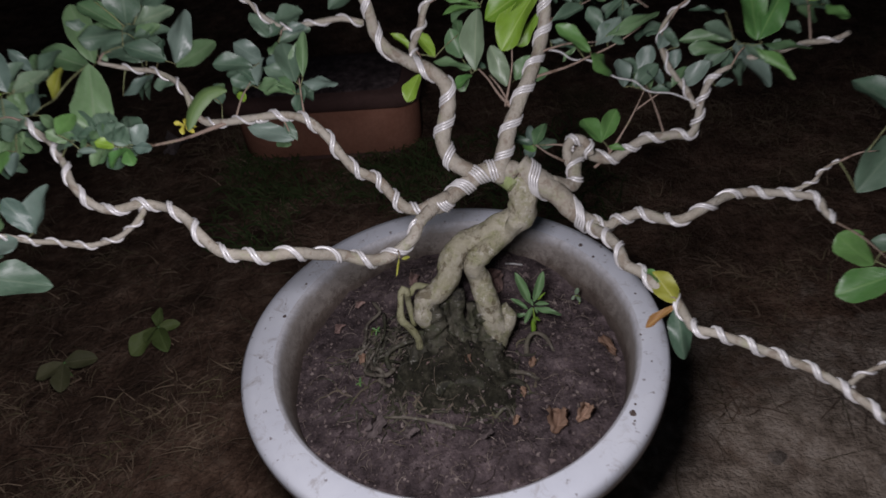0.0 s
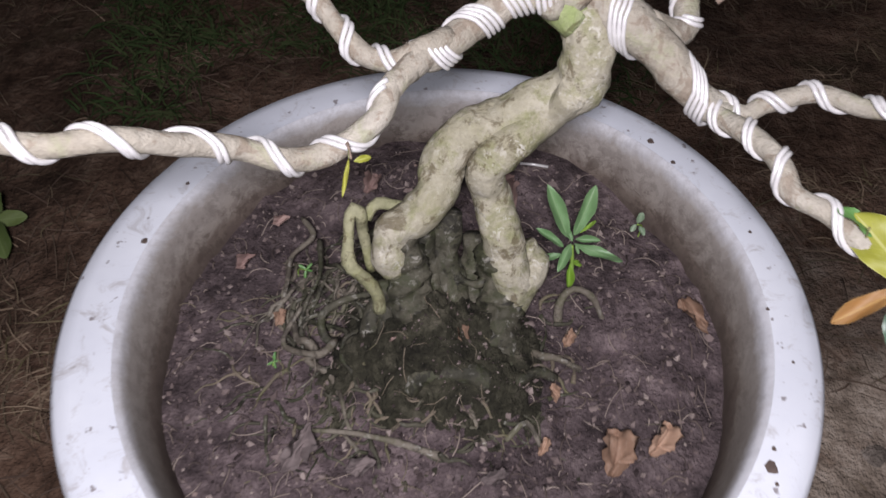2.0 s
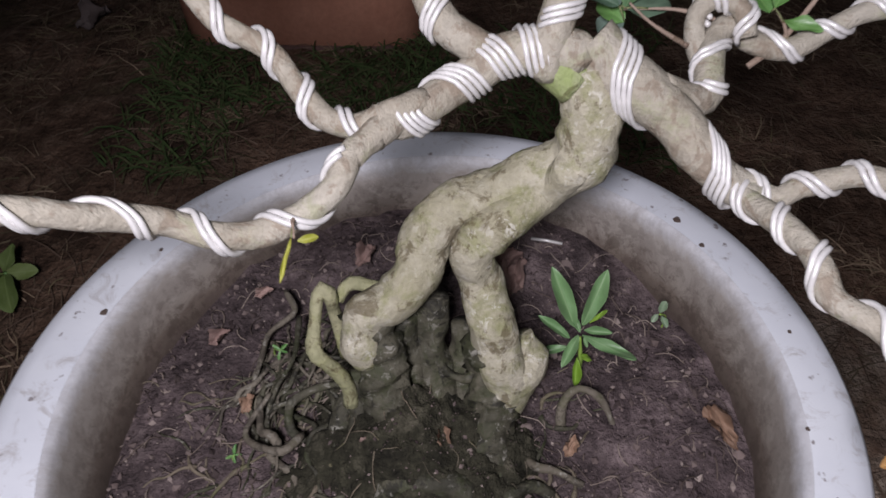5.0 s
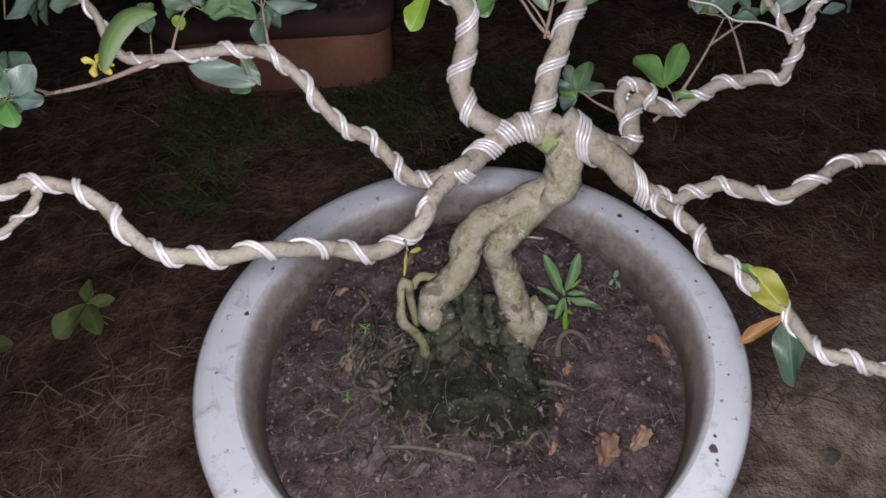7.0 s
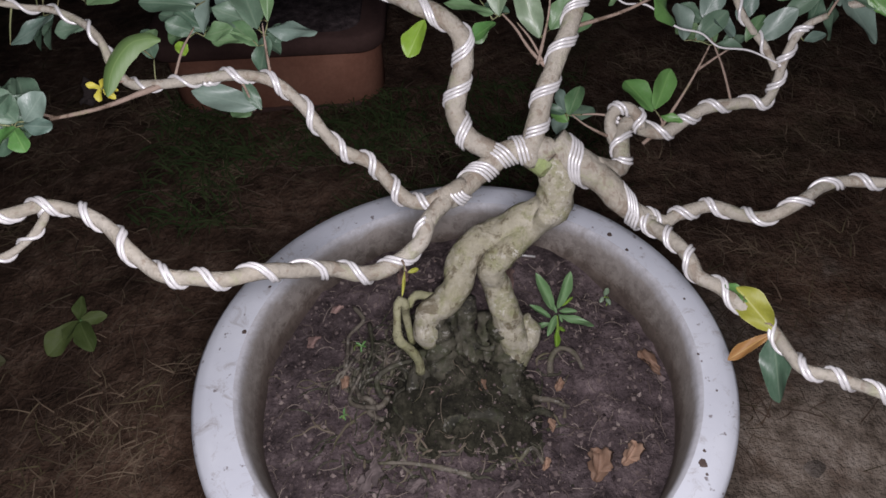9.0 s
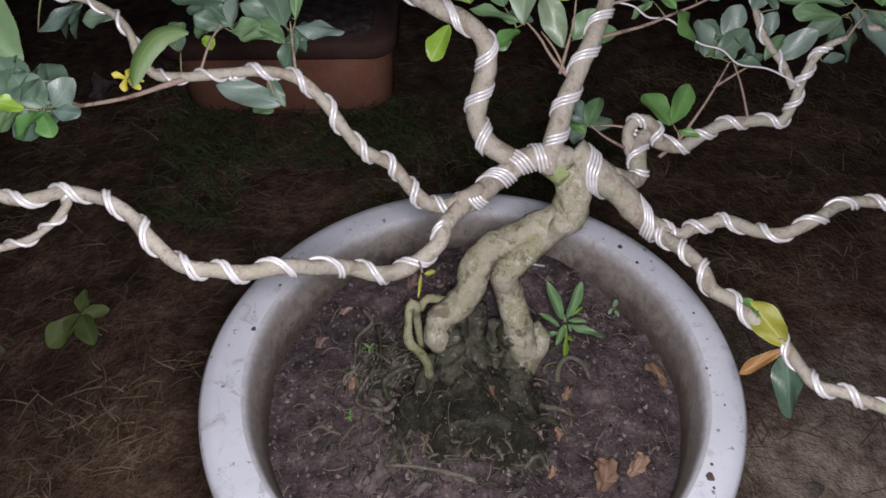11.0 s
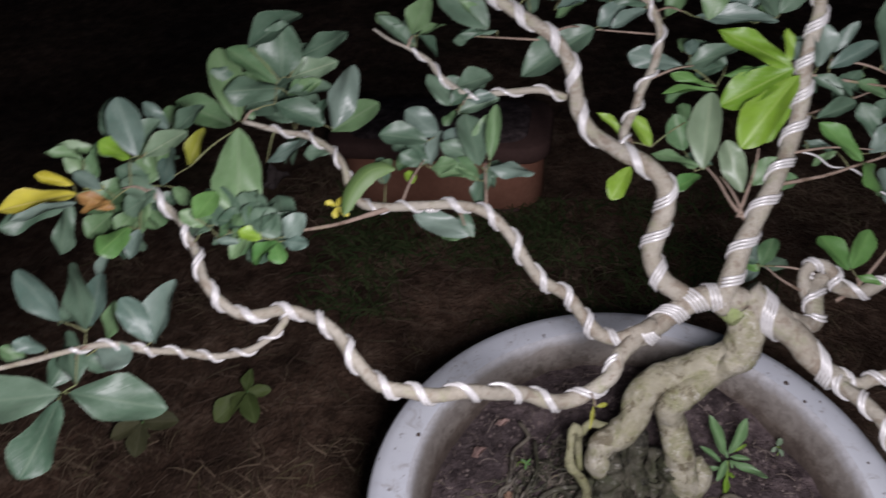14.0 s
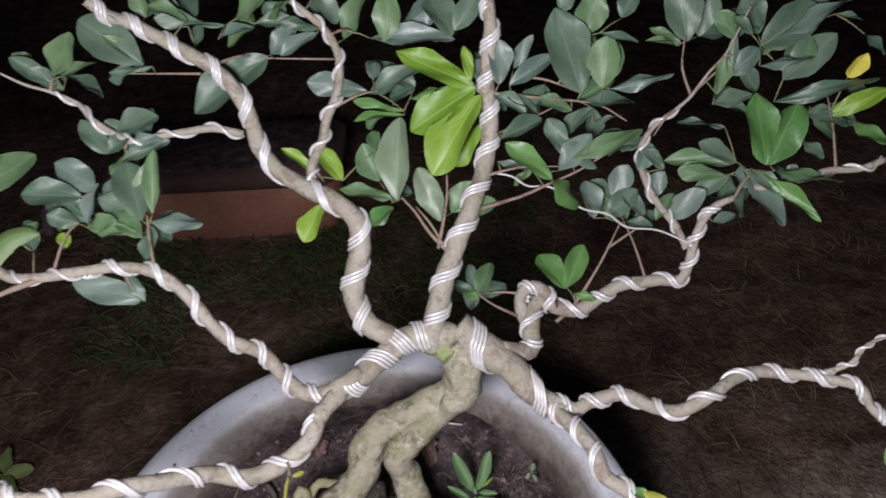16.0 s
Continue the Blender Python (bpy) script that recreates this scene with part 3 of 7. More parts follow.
size_crossbar = [(0, .0108), (.5, .0088), (1, .0070)]
wood = limb("branch", line_crossbar, size_crossbar, BRANCH, label="bare wired branch, beige bark")
coil(wood, line_crossbar, size_crossbar, 0.016, 4, 0.00125, 0.12, 0.97, (0.346, 0.565, 0.864,))
line_right = [(0.024, 0.640, 0.344), (0.043, 0.630, 0.330), (0.062, 0.622, 0.318), (0.073, 0.609, 0.308), (0.090, 0.599, 0.294), (0.101, 0.595, 0.293)]
size_right = [(0, .0135), (.4, .0120), (.75, .0088), (1, .0066)]
wood = limb("branch", line_right, size_right, BRANCH, label="bare wired branch, beige bark")
coil(wood, line_right, size_right, 0.03, 4, 0.00125, 0.06, 0.98, (0.183, 0.777,))
line_l = [(-0.067, 0.592, 0.329), (-0.077, 0.582, 0.328), (-0.082, 0.568, 0.322), (-0.093, 0.562, 0.315), (-0.112, 0.552, 0.310), (-0.130, 0.545, 0.316), (-0.146, 0.544, 0.324), (-0.167, 0.529, 0.341), (-0.187, 0.515, 0.357), (-0.204, 0.507, 0.361), (-0.221, 0.503, 0.368), (-0.239, 0.502, 0.373), (-0.250, 0.507, 0.378), (-0.261, 0.514, 0.388), (-0.270, 0.524, 0.394), (-0.282, 0.531, 0.402), (-0.295, 0.537, 0.403), (-0.311, 0.537, 0.408), (-0.337, 0.529, 0.409), (-0.352, 0.530, 0.420), (-0.362, 0.535, 0.433), (-0.371, 0.551, 0.442), (-0.386, 0.571, 0.454), (-0.399, 0.578, 0.466), (-0.410, 0.584, 0.475)]
size_l = [(0, .0058), (.15, .0060), (.5, .0047), (.75, .0036), (1, .0024)]
wood = limb("branch", line_l, size_l, BRANCH, label="bare wired branch, beige bark")
coil(wood, line_l, size_l, 0.0275, 2, 0.0014, 0.035, 1, (0.036, 0.117, 0.19, 0.261, 0.359, 0.429, 0.48, 0.555, 0.619,))
line_n = [(-0.310, 0.537, 0.407), (-0.312, 0.534, 0.400), (-0.321, 0.525, 0.393), (-0.336, 0.517, 0.387), (-0.359, 0.510, 0.387), (-0.375, 0.502, 0.399), (-0.390, 0.490, 0.412), (-0.403, 0.480, 0.427), (-0.419, 0.471, 0.432), (-0.444, 0.453, 0.437), (-0.465, 0.435, 0.444), (-0.482, 0.417, 0.450), (-0.494, 0.406, 0.459)]
size_n = [(0, .0026), (.5, .0022), (1, .0012)]
wood = limb("branch", line_n, size_n, BRANCH, label="bare wired branch, beige bark")
coil(wood, line_n, size_n, 0.022, 1, 0.0012, 0, 0.62, (0.089, 0.174,))
line_m = [(-0.048, 0.613, 0.332), (-0.060, 0.603, 0.334), (-0.076, 0.600, 0.329), (-0.090, 0.602, 0.331), (-0.102, 0.611, 0.339), (-0.113, 0.621, 0.351), (-0.123, 0.623, 0.358), (-0.137, 0.625, 0.366), (-0.147, 0.628, 0.380), (-0.156, 0.635, 0.393), (-0.166, 0.641, 0.405), (-0.178, 0.645, 0.415), (-0.197, 0.648, 0.420), (-0.219, 0.647, 0.421), (-0.242, 0.644, 0.421), (-0.258, 0.643, 0.421), (-0.276, 0.645, 0.422), (-0.286, 0.650, 0.433), (-0.291, 0.659, 0.448), (-0.304, 0.672, 0.456), (-0.325, 0.681, 0.463), (-0.342, 0.678, 0.468), (-0.370, 0.673, 0.480)]
size_m = [(0, .0064), (.2, .0051), (.45, .0042), (.7, .0034), (1, .0018)]
wood = limb("branch", line_m, size_m, BRANCH, label="bare wired branch, beige bark")
coil(wood, line_m, size_m, 0.0235, 2, 0.0014, 0.06, 0.56, (0.144, 0.211, 0.273, 0.358, 0.436, 0.509,))
coil(wood, line_m, size_m, 0.027, 1, 0.0013, 0.56, 0.95, (0.594, 0.665,))
line_mtwig = [(-0.250, 0.644, 0.421), (-0.268, 0.635, 0.420), (-0.293, 0.622, 0.419), (-0.321, 0.607, 0.423)]
size_mtwig = [(0, .0022), (1, .0011)]
wood = limb("twig", line_mtwig, size_mtwig, TWIG, label="")
line_u = [(-0.017, 0.632, 0.337), (-0.025, 0.637, 0.344), (-0.041, 0.644, 0.353), (-0.049, 0.656, 0.367), (-0.046, 0.665, 0.386), (-0.040, 0.674, 0.404), (-0.043, 0.684, 0.421), (-0.057, 0.692, 0.431), (-0.074, 0.703, 0.435), (-0.095, 0.718, 0.442), (-0.109, 0.728, 0.458), (-0.112, 0.735, 0.478), (-0.117, 0.738, 0.495), (-0.126, 0.742, 0.511), (-0.142, 0.748, 0.522), (-0.162, 0.757, 0.532), (-0.182, 0.760, 0.545), (-0.199, 0.761, 0.553), (-0.210, 0.760, 0.565)]
size_u = [(0, .0084), (.2, .0078), (.4, .0068), (.7, .0053), (1, .0042)]
wood = limb("branch", line_u, size_u, BRANCH, label="bare wired branch, beige bark")
coil(wood, line_u, size_u, 0.0255, 3, 0.00125, 0.08, 1, (0.099, 0.19, 0.271, 0.382, 0.543, 0.646, 0.73, 0.822, 0.899,))
line_w = [(-0.069, 0.702, 0.431), (-0.073, 0.718, 0.443), (-0.064, 0.735, 0.456), (-0.059, 0.744, 0.470), (-0.050, 0.755, 0.485), (-0.046, 0.766, 0.506), (-0.052, 0.775, 0.523), (-0.065, 0.779, 0.537), (-0.076, 0.782, 0.547)]
size_w = [(0, .0042), (.5, .0034), (1, .0024)]
wood = limb("branch", line_w, size_w, BRANCH, label="bare wired branch, beige bark")
coil(wood, line_w, size_w, 0.027, 1, 0.0015, 0.0, 1, (0.261, 0.442, 0.635, 0.815,))
line_x = [(-0.119, 0.730, 0.470), (-0.139, 0.731, 0.476), (-0.157, 0.730, 0.476), (-0.177, 0.728, 0.475), (-0.196, 0.723, 0.475), (-0.210, 0.725, 0.483), (-0.223, 0.731, 0.492), (-0.230, 0.737, 0.500), (-0.245, 0.738, 0.510), (-0.259, 0.734, 0.519), (-0.271, 0.731, 0.530)]
size_x = [(0, .0030), (.5, .0024), (.8, .0014), (1, .0007)]
wood = limb("branch", line_x, size_x, BRANCH, label="bare wired branch, beige bark")
coil(wood, line_x, size_x, 0.029, 1, 0.0013, 0, 0.8, (0.071, 0.278, 0.439, 0.622,))
line_v = [(0.006, 0.630, 0.335), (0.006, 0.631, 0.347), (0.012, 0.643, 0.363), (0.019, 0.657, 0.380), (0.029, 0.671, 0.397), (0.043, 0.691, 0.418), (0.056, 0.717, 0.437), (0.062, 0.731, 0.462), (0.061, 0.741, 0.494), (0.065, 0.748, 0.525), (0.064, 0.756, 0.546)]
size_v = [(0, .0080), (.3, .0072), (.7, .0060), (1, .0046)]
wood = limb("branch", line_v, size_v, BRANCH, label="bare wired branch, beige bark")
coil(wood, line_v, size_v, 0.0265, 3, 0.00125, 0.08, 1, (0.097, 0.212, 0.352, 0.469, 0.603,))
line_r = [(0.056, 0.628, 0.328), (0.079, 0.637, 0.316), (0.083, 0.652, 0.323), (0.088, 0.671, 0.328), (0.096, 0.677, 0.332), (0.108, 0.674, 0.324), (0.124, 0.672, 0.321), (0.142, 0.679, 0.326), (0.160, 0.682, 0.335), (0.189, 0.681, 0.338), (0.208, 0.678, 0.342), (0.215, 0.684, 0.381), (0.226, 0.690, 0.398), (0.240, 0.688, 0.408)]
size_r = [(0, .0074), (.2, .0068), (.35, .0056), (.6, .0046), (.85, .0036), (1, .0024)]
wood = limb("branch", line_r, size_r, BRANCH, label="bare wired branch, beige bark")
coil(wood, line_r, size_r, 0.023, 2, 0.0014, 0.08, 0.95, (0.109, 0.181, 0.38, 0.468, 0.56, 0.681,))
line_y = [(0.208, 0.681, 0.368), (0.202, 0.696, 0.380), (0.191, 0.710, 0.392), (0.182, 0.726, 0.409), (0.180, 0.735, 0.427), (0.189, 0.739, 0.444), (0.204, 0.738, 0.458), (0.214, 0.738, 0.468), (0.226, 0.741, 0.485), (0.237, 0.742, 0.499), (0.246, 0.747, 0.517), (0.252, 0.750, 0.530)]
size_y = [(0, .0030), (.4, .0025), (.6, .0014), (1, .0006)]
wood = limb("branch", line_y, size_y, BRANCH, label="bare wired branch, beige bark")
coil(wood, line_y, size_y, 0.029, 1, 0.0013, 0, 0.62, (0.109, 0.262, 0.411, 0.544,))
line_s = [(0.062, 0.622, 0.318), (0.073, 0.609, 0.308), (0.106, 0.598, 0.291), (0.119, 0.598, 0.297), (0.142, 0.595, 0.306), (0.159, 0.578, 0.310), (0.173, 0.566, 0.319), (0.192, 0.568, 0.328), (0.219, 0.583, 0.329), (0.240, 0.584, 0.330), (0.287, 0.561, 0.337), (0.294, 0.547, 0.330), (0.299, 0.536, 0.327)]
size_s = [(0, .0058), (.4, .0048), (.7, .0042), (1, .0030)]
wood = limb("branch", line_s, size_s, BRANCH, label="bare wired branch, beige bark")
coil(wood, line_s, size_s, 0.0245, 2, 0.0014, 0.06, 1, (0.257, 0.334, 0.445, 0.549, 0.669,))
line_sfork = [(0.270, 0.574, 0.335), (0.288, 0.572, 0.345), (0.300, 0.578, 0.356), (0.311, 0.578, 0.362)]
size_sfork = [(0, .0020), (1, .0012)]
wood = limb("branch", line_sfork, size_sfork, BRANCH, label="bare wired branch, beige bark")
coil(wood, line_sfork, size_sfork, 0.016, 1, 0.0011, 0, 1, (0.378,))
line_t = [(0.073, 0.609, 0.308), (0.090, 0.599, 0.294), (0.107, 0.567, 0.299), (0.112, 0.548, 0.299), (0.116, 0.536, 0.293), (0.128, 0.524, 0.293), (0.137, 0.509, 0.291), (0.151, 0.491, 0.289), (0.155, 0.468, 0.290), (0.158, 0.451, 0.292), (0.171, 0.441, 0.296), (0.189, 0.432, 0.294), (0.241, 0.404, 0.285), (0.256, 0.387, 0.284), (0.265, 0.376, 0.283), (0.278, 0.357, 0.281)]
size_t = [(0, .0060), (.4, .0047), (.8, .0036), (1, .0028)]
wood = limb("branch", line_t, size_t, BRANCH, label="bare wired branch, beige bark")
coil(wood, line_t, size_t, 0.0255, 2, 0.0014, 0.06, 1, (0.227, 0.336, 0.458, 0.563, 0.615,))

limb("branch_collar", [(-0.050, 0.611, 0.331), (-0.060, 0.601, 0.331), (-0.070, 0.590, 0.329), (-0.077, 0.581, 0.327)], [(0, .0058), (.5, .0068), (1, .0058)], BRANCH, lumps=0.2, sides=14)

# bent root hooks beside the trunk
limb("root_hook", [(-0.099, 0.581, 0.185), (-0.102, 0.588, 0.211), (-0.102, 0.586, 0.230), (-0.104, 0.588, 0.234), (-0.108, 0.585, 0.232), (-0.109, 0.575, 0.222), (-0.109, 0.564, 0.212), (-0.106, 0.561, 0.210), (-0.100, 0.562, 0.199), (-0.095, 0.561, 0.187), (-0.094, 0.557, 0.174)], [(0, .0034), (.25, .0034), (.34, .0042), (.58, .0035), (.64, .0046), (.74, .0035), (1, .0042)], HOOK, label="pale bent root standing clear of the soil", sides=14, lumps=0.3)
limb("root_hook", [(-0.099, 0.589, 0.223), (-0.096, 0.594, 0.228), (-0.091, 0.596, 0.230), (-0.083, 0.596, 0.228), (-0.076, 0.595, 0.227)], [(0, .0030), (.5, .0044), (1, .0034)], HOOK, sides=12, lumps=0.3)


# ---- roots at the foot of the tree ----
limb("root", [(-0.084, 0.583, 0.225), (-0.078, 0.574, 0.206), (-0.075, 0.563, 0.178), (-0.073, 0.545, 0.138)], [(0, 0.0112), (1, 0.016)], ROOT, lumps=0.5, sides=16, grain=130.0, step=0.002, label="dark wet foot of the trunk")
limb("root", [(-0.022, 0.583, 0.202), (-0.017, 0.574, 0.174), (-0.019, 0.553, 0.148), (-0.028, 0.529, 0.130)], [(0, 0.0120), (.3, 0.0142), (1, 0.015)], ROOT, lumps=0.5, sides=16, grain=130.0, step=0.002, label="dark wet foot of the trunk")
limb("root", [(-0.076, 0.515, 0.146), (-0.068, 0.522, 0.154), (-0.050, 0.522, 0.157), (-0.033, 0.521, 0.153), (-0.022, 0.514, 0.144)], [(0, 0.005), (1, 0.006)], ROOT, lumps=0.5, sides=16, grain=55.0, step=0.004, label="dark mossy root")
limb("root", [(-0.096, 0.567, 0.174), (-0.102, 0.550, 0.157), (-0.103, 0.528, 0.142), (-0.098, 0.509, 0.130)], [(0, 0.005), (1, 0.0055)], ROOT, lumps=0.5, sides=16, grain=55.0, step=0.004, label="dark mossy root")
limb("root", [(-0.100, 0.576, 0.166), (-0.120, 0.574, 0.161), (-0.133, 0.566, 0.157), (-0.130, 0.552, 0.152), (-0.118, 0.548, 0.148), (-0.115, 0.560, 0.142)], [(0, 0.0026), (1, 0.0022)], ROOT, lumps=0.5, sides=16, grain=55.0, step=0.004, label="dark mossy root")
limb("root", [(-0.050, 0.600, 0.216), (-0.053, 0.592, 0.192), (-0.050, 0.580, 0.162), (-0.048, 0.560, 0.134)], [(0, 0.008), (.4, 0.0115), (1, 0.017)], ROOT, lumps=0.32, sides=20, grain=80.0, step=0.002, label="dark wet root between the two legs")
limb("root", [(-0.066, 0.592, 0.210), (-0.065, 0.582, 0.180), (-0.061, 0.567, 0.152), (-0.060, 0.545, 0.132)], [(0, 0.008), (1, 0.014)], ROOT, lumps=0.32, sides=20, grain=80.0, step=0.002, label="dark wet root between the two legs")
limb("root", [(-0.034, 0.598, 0.196), (-0.035, 0.588, 0.170), (-0.033, 0.572, 0.146), (-0.036, 0.552, 0.130)], [(0, 0.006), (.4, 0.0105), (1, 0.015)], ROOT, lumps=0.32, sides=20, grain=80.0, step=0.002, label="dark wet root between the two legs")
limb("root", [(-0.092, 0.570, 0.188), (-0.090, 0.556, 0.166), (-0.094, 0.536, 0.146), (-0.100, 0.515, 0.132)], [(0, 0.005), (1, 0.008)], ROOT, lumps=0.35, sides=14, grain=90.0, step=0.002, label="dark mossy root")
limb("root", [(-0.052, 0.586, 0.196), (-0.044, 0.577, 0.180), (-0.032, 0.574, 0.176), (-0.024, 0.578, 0.186)], [(0, 0.0030), (1, 0.0026)], ROOT, lumps=0.5, sides=12, grain=120.0, step=0.002, label="dark mossy root")
limb("root", [(-0.156, 0.656, 0.152), (-0.146, 0.637, 0.153), (-0.160, 0.622, 0.150), (-0.161, 0.602, 0.148), (-0.164, 0.585, 0.144), (-0.175, 0.575, 0.136)], [(0, 0.0019), (1, 0.0013)], ROOT_PALE, lumps=0.5, sides=16, grain=55.0, step=0.004, label="pale thin root on the soil")
limb("root", [(-0.140, 0.629, 0.158), (-0.137, 0.597, 0.160), (-0.146, 0.578, 0.152), (-0.151, 0.568, 0.140)], [(0, 0.0018), (1, 0.0016)], ROOT, lumps=0.5, sides=16, grain=55.0, step=0.004, label="dark mossy root")
limb("root", [(-0.155, 0.576, 0.148), (-0.149, 0.553, 0.150), (-0.141, 0.548, 0.155), (-0.136, 0.542, 0.150), (-0.142, 0.539, 0.146), (-0.126, 0.529, 0.142), (-0.116, 0.506, 0.138)], [(0, 0.0021), (1, 0.0024)], ROOT_PALE, lumps=0.5, sides=16, grain=55.0, step=0.004, label="pale thin root on the soil")
limb("root", [(0.022, 0.566, 0.136), (0.022, 0.575, 0.150), (0.030, 0.580, 0.160), (0.043, 0.577, 0.156), (0.053, 0.571, 0.136)], [(0, 0.0026), (1, 0.0022)], ROOT_PALE, lumps=0.5, sides=16, grain=55.0, step=0.004, label="looped pale root beside the seedling")
limb("root", [(-0.003, 0.555, 0.138), (0.006, 0.539, 0.146), (0.016, 0.537, 0.146), (0.032, 0.533, 0.138)], [(0, 0.0024), (1, 0.0022)], ROOT_PALE, lumps=0.5, sides=16, grain=55.0, step=0.004, label="pale thin root on the soil")
limb("root", [(-0.030, 0.521, 0.148), (-0.015, 0.518, 0.146), (0.003, 0.528, 0.144), (0.016, 0.527, 0.138)], [(0, 0.004), (1, 0.003)], ROOT, lumps=0.5, sides=16, grain=55.0, step=0.004, label="dark mossy root")
limb("root", [(-0.135, 0.494, 0.140), (-0.114, 0.491, 0.142), (-0.084, 0.484, 0.142), (-0.049, 0.472, 0.139)], [(0, 0.0015), (1, 0.0028)], ROOT_PALE, lumps=0.5, sides=16, grain=55.0, step=0.004, label="pale thin root on the soil")
limb("root", [(-0.120, 0.519, 0.142), (-0.114, 0.497, 0.142), (-0.109, 0.490, 0.140)], [(0, 0.0016), (1, 0.0016)], ROOT_PALE, lumps=0.5, sides=16, grain=55.0, step=0.004, label="pale thin root on the soil")
limb("root", [(-0.042, 0.514, 0.141), (-0.036, 0.493, 0.142), (-0.029, 0.476, 0.139)], [(0, 0.002), (1, 0.0016)], ROOT_PALE, lumps=0.5, sides=16, grain=55.0, step=0.004, label="pale thin root on the soil")
limb("root", [(-0.116, 0.491, 0.140), (-0.105, 0.476, 0.142), (-0.111, 0.466, 0.138)], [(0, 0.0014), (1, 0.0012)], ROOT_PALE, lumps=0.5, sides=16, grain=55.0, step=0.004, label="pale thin root on the soil")
limb("root", [(-0.019, 0.485, 0.139), (-0.006, 0.494, 0.144), (0.002, 0.480, 0.139)], [(0, 0.0014), (1, 0.0014)], ROOT_PALE, lumps=0.5, sides=16, grain=55.0, step=0.004, label="pale thin root on the soil")
limb("root", [(-0.148, 0.576, 0.153), (-0.158, 0.551, 0.148), (-0.133, 0.536, 0.158), (-0.123, 0.549, 0.154)], [(0, 0.002), (1, 0.002)], ROOT_PALE, lumps=0.5, sides=16, grain=55.0, step=0.004, label="pale thin root on the soil")
limb("trunk_knob", [(-0.002, 0.585, 0.200), (0.003, 0.582, 0.188), (-0.003, 0.572, 0.178), (-0.006, 0.573, 0.163)], [(0, .006), (.35, .0095), (.7, .0100), (1, .006)], BARK, lumps=0.5, sides=14, label="gnarled pale knob at the foot")
limb("branch_collar", [(0.002, 0.635, 0.340), (0.011, 0.633, 0.336), (0.020, 0.630, 0.330)], [(0, .0092), (.5, .0116), (1, .0110)], COLLAR, lumps=0.2, sides=14, label="bright green bark at the fork")
curled_blade([(-0.250, 0.657, 0.447), (-0.258, 0.655, 0.450), (-0.268, 0.650, 0.450), (-0.277, 0.643, 0.444), (-0.283, 0.635, 0.436), (-0.287, 0.626, 0.425)], [(0, .001), (.12, .0058), (.4, .0085), (.7, .0072), (.92, .0042), (1, .0006)], CURLED, "green leaf curled over")

def root_tangle():
    """Crooked thin roots lying over one another beside the tree's foot."""
    r = random.Random(63)
    for n in range(46):
        x, y = r.uniform(-0.166, -0.112), r.uniform(0.575, 0.655)
        way, rise, line = -1.5 + r.uniform(-0.7, 0.7), r.uniform(0.0, 0.009), []
        count = r.randint(6, 11)
        for i in range(count):
            lift = rise * math.sin(math.pi * i / (count - 1)) + 0.002 * r.uniform(-1, 1)
            line.append((x, y, soil_height(x, y) + max(0.0004, lift)))
            way += r.uniform(-0.75, 0.75) - 0.25 * math.sin(way + 1.5)
            if n % 6 == 5:
                way += 0.55
            x, y = x + 0.0080 * math.cos(way), y + 0.0080 * math.sin(way)
        thick = r.choice((0.0006, 0.0008, 0.0011, 0.0016))
        limb("root", line, [(0, thick), (0.6, thick * 0.85), (1, thick * 0.5)], ROOT_PALE if n % 5 < 3 else ROOT, lumps=0.7, sides=8, step=0.0025, grain=150.0)


root_tangle()

# ---- curled stub, side shoots and a guy wire ----
wood = limb("branch_stub", [(0.083, 0.660, 0.320), (0.078, 0.670, 0.330), (0.079, 0.676, 0.340), (0.089, 0.677, 0.346), (0.098, 0.671, 0.342), (0.101, 0.663, 0.333)], [(0, .0056), (.5, .0052), (1, .0042)], BRANCH, label="curled reddish branch stub")
coil(wood, [(0.083, 0.660, 0.320), (0.078, 0.670, 0.330), (0.079, 0.676, 0.340), (0.089, 0.677, 0.346), (0.098, 0.671, 0.342), (0.101, 0.663, 0.333)], [(0, .0056), (.5, .0052), (1, .0042)], 0.02, 2, 0.0014, 0.35, 1.0, (0.6,))
limb("twig", [(0.106, 0.668, 0.314), (0.121, 0.674, 0.325), (0.143, 0.690, 0.351), (0.158, 0.703, 0.374), (0.161, 0.706, 0.379)], [(0, 0.0017), (1, 0.0007)], TWIG, label="thin reddish-brown side shoot", sides=7)
limb("twig", [(0.151, 0.700, 0.359), (0.167, 0.702, 0.370), (0.178, 0.703, 0.377)], [(0, 0.0014), (1, 0.0006)], TWIG, label="thin reddish-brown side shoot", sides=7)
limb("twig", [(0.022, 0.674, 0.391), (0.010, 0.683, 0.403), (0.001, 0.693, 0.415), (-0.008, 0.701, 0.423)], [(0, 0.0016), (1, 0.0007)], TWIG, label="thin reddish-brown side shoot", sides=7)
limb("twig", [(0.016, 0.675, 0.393), (0.021, 0.682, 0.411), (0.025, 0.688, 0.429), (0.026, 0.693, 0.445)], [(0, 0.0014), (1, 0.0006)], TWIG, label="thin reddish-brown side shoot", sides=7)
limb("twig", [(0.046, 0.693, 0.412), (0.080, 0.696, 0.419), (0.103, 0.700, 0.426), (0.127, 0.704, 0.434), (0.154, 0.710, 0.448)], [(0, 0.0016), (1, 0.0007)], TWIG, label="thin reddish-brown side shoot", sides=7)
limb("twig", [(0.074, 0.664, 0.328), (0.056, 0.668, 0.338), (0.045, 0.671, 0.347)], [(0, 0.0014), (1, 0.0006)], TWIG, label="thin reddish-brown side shoot", sides=7)
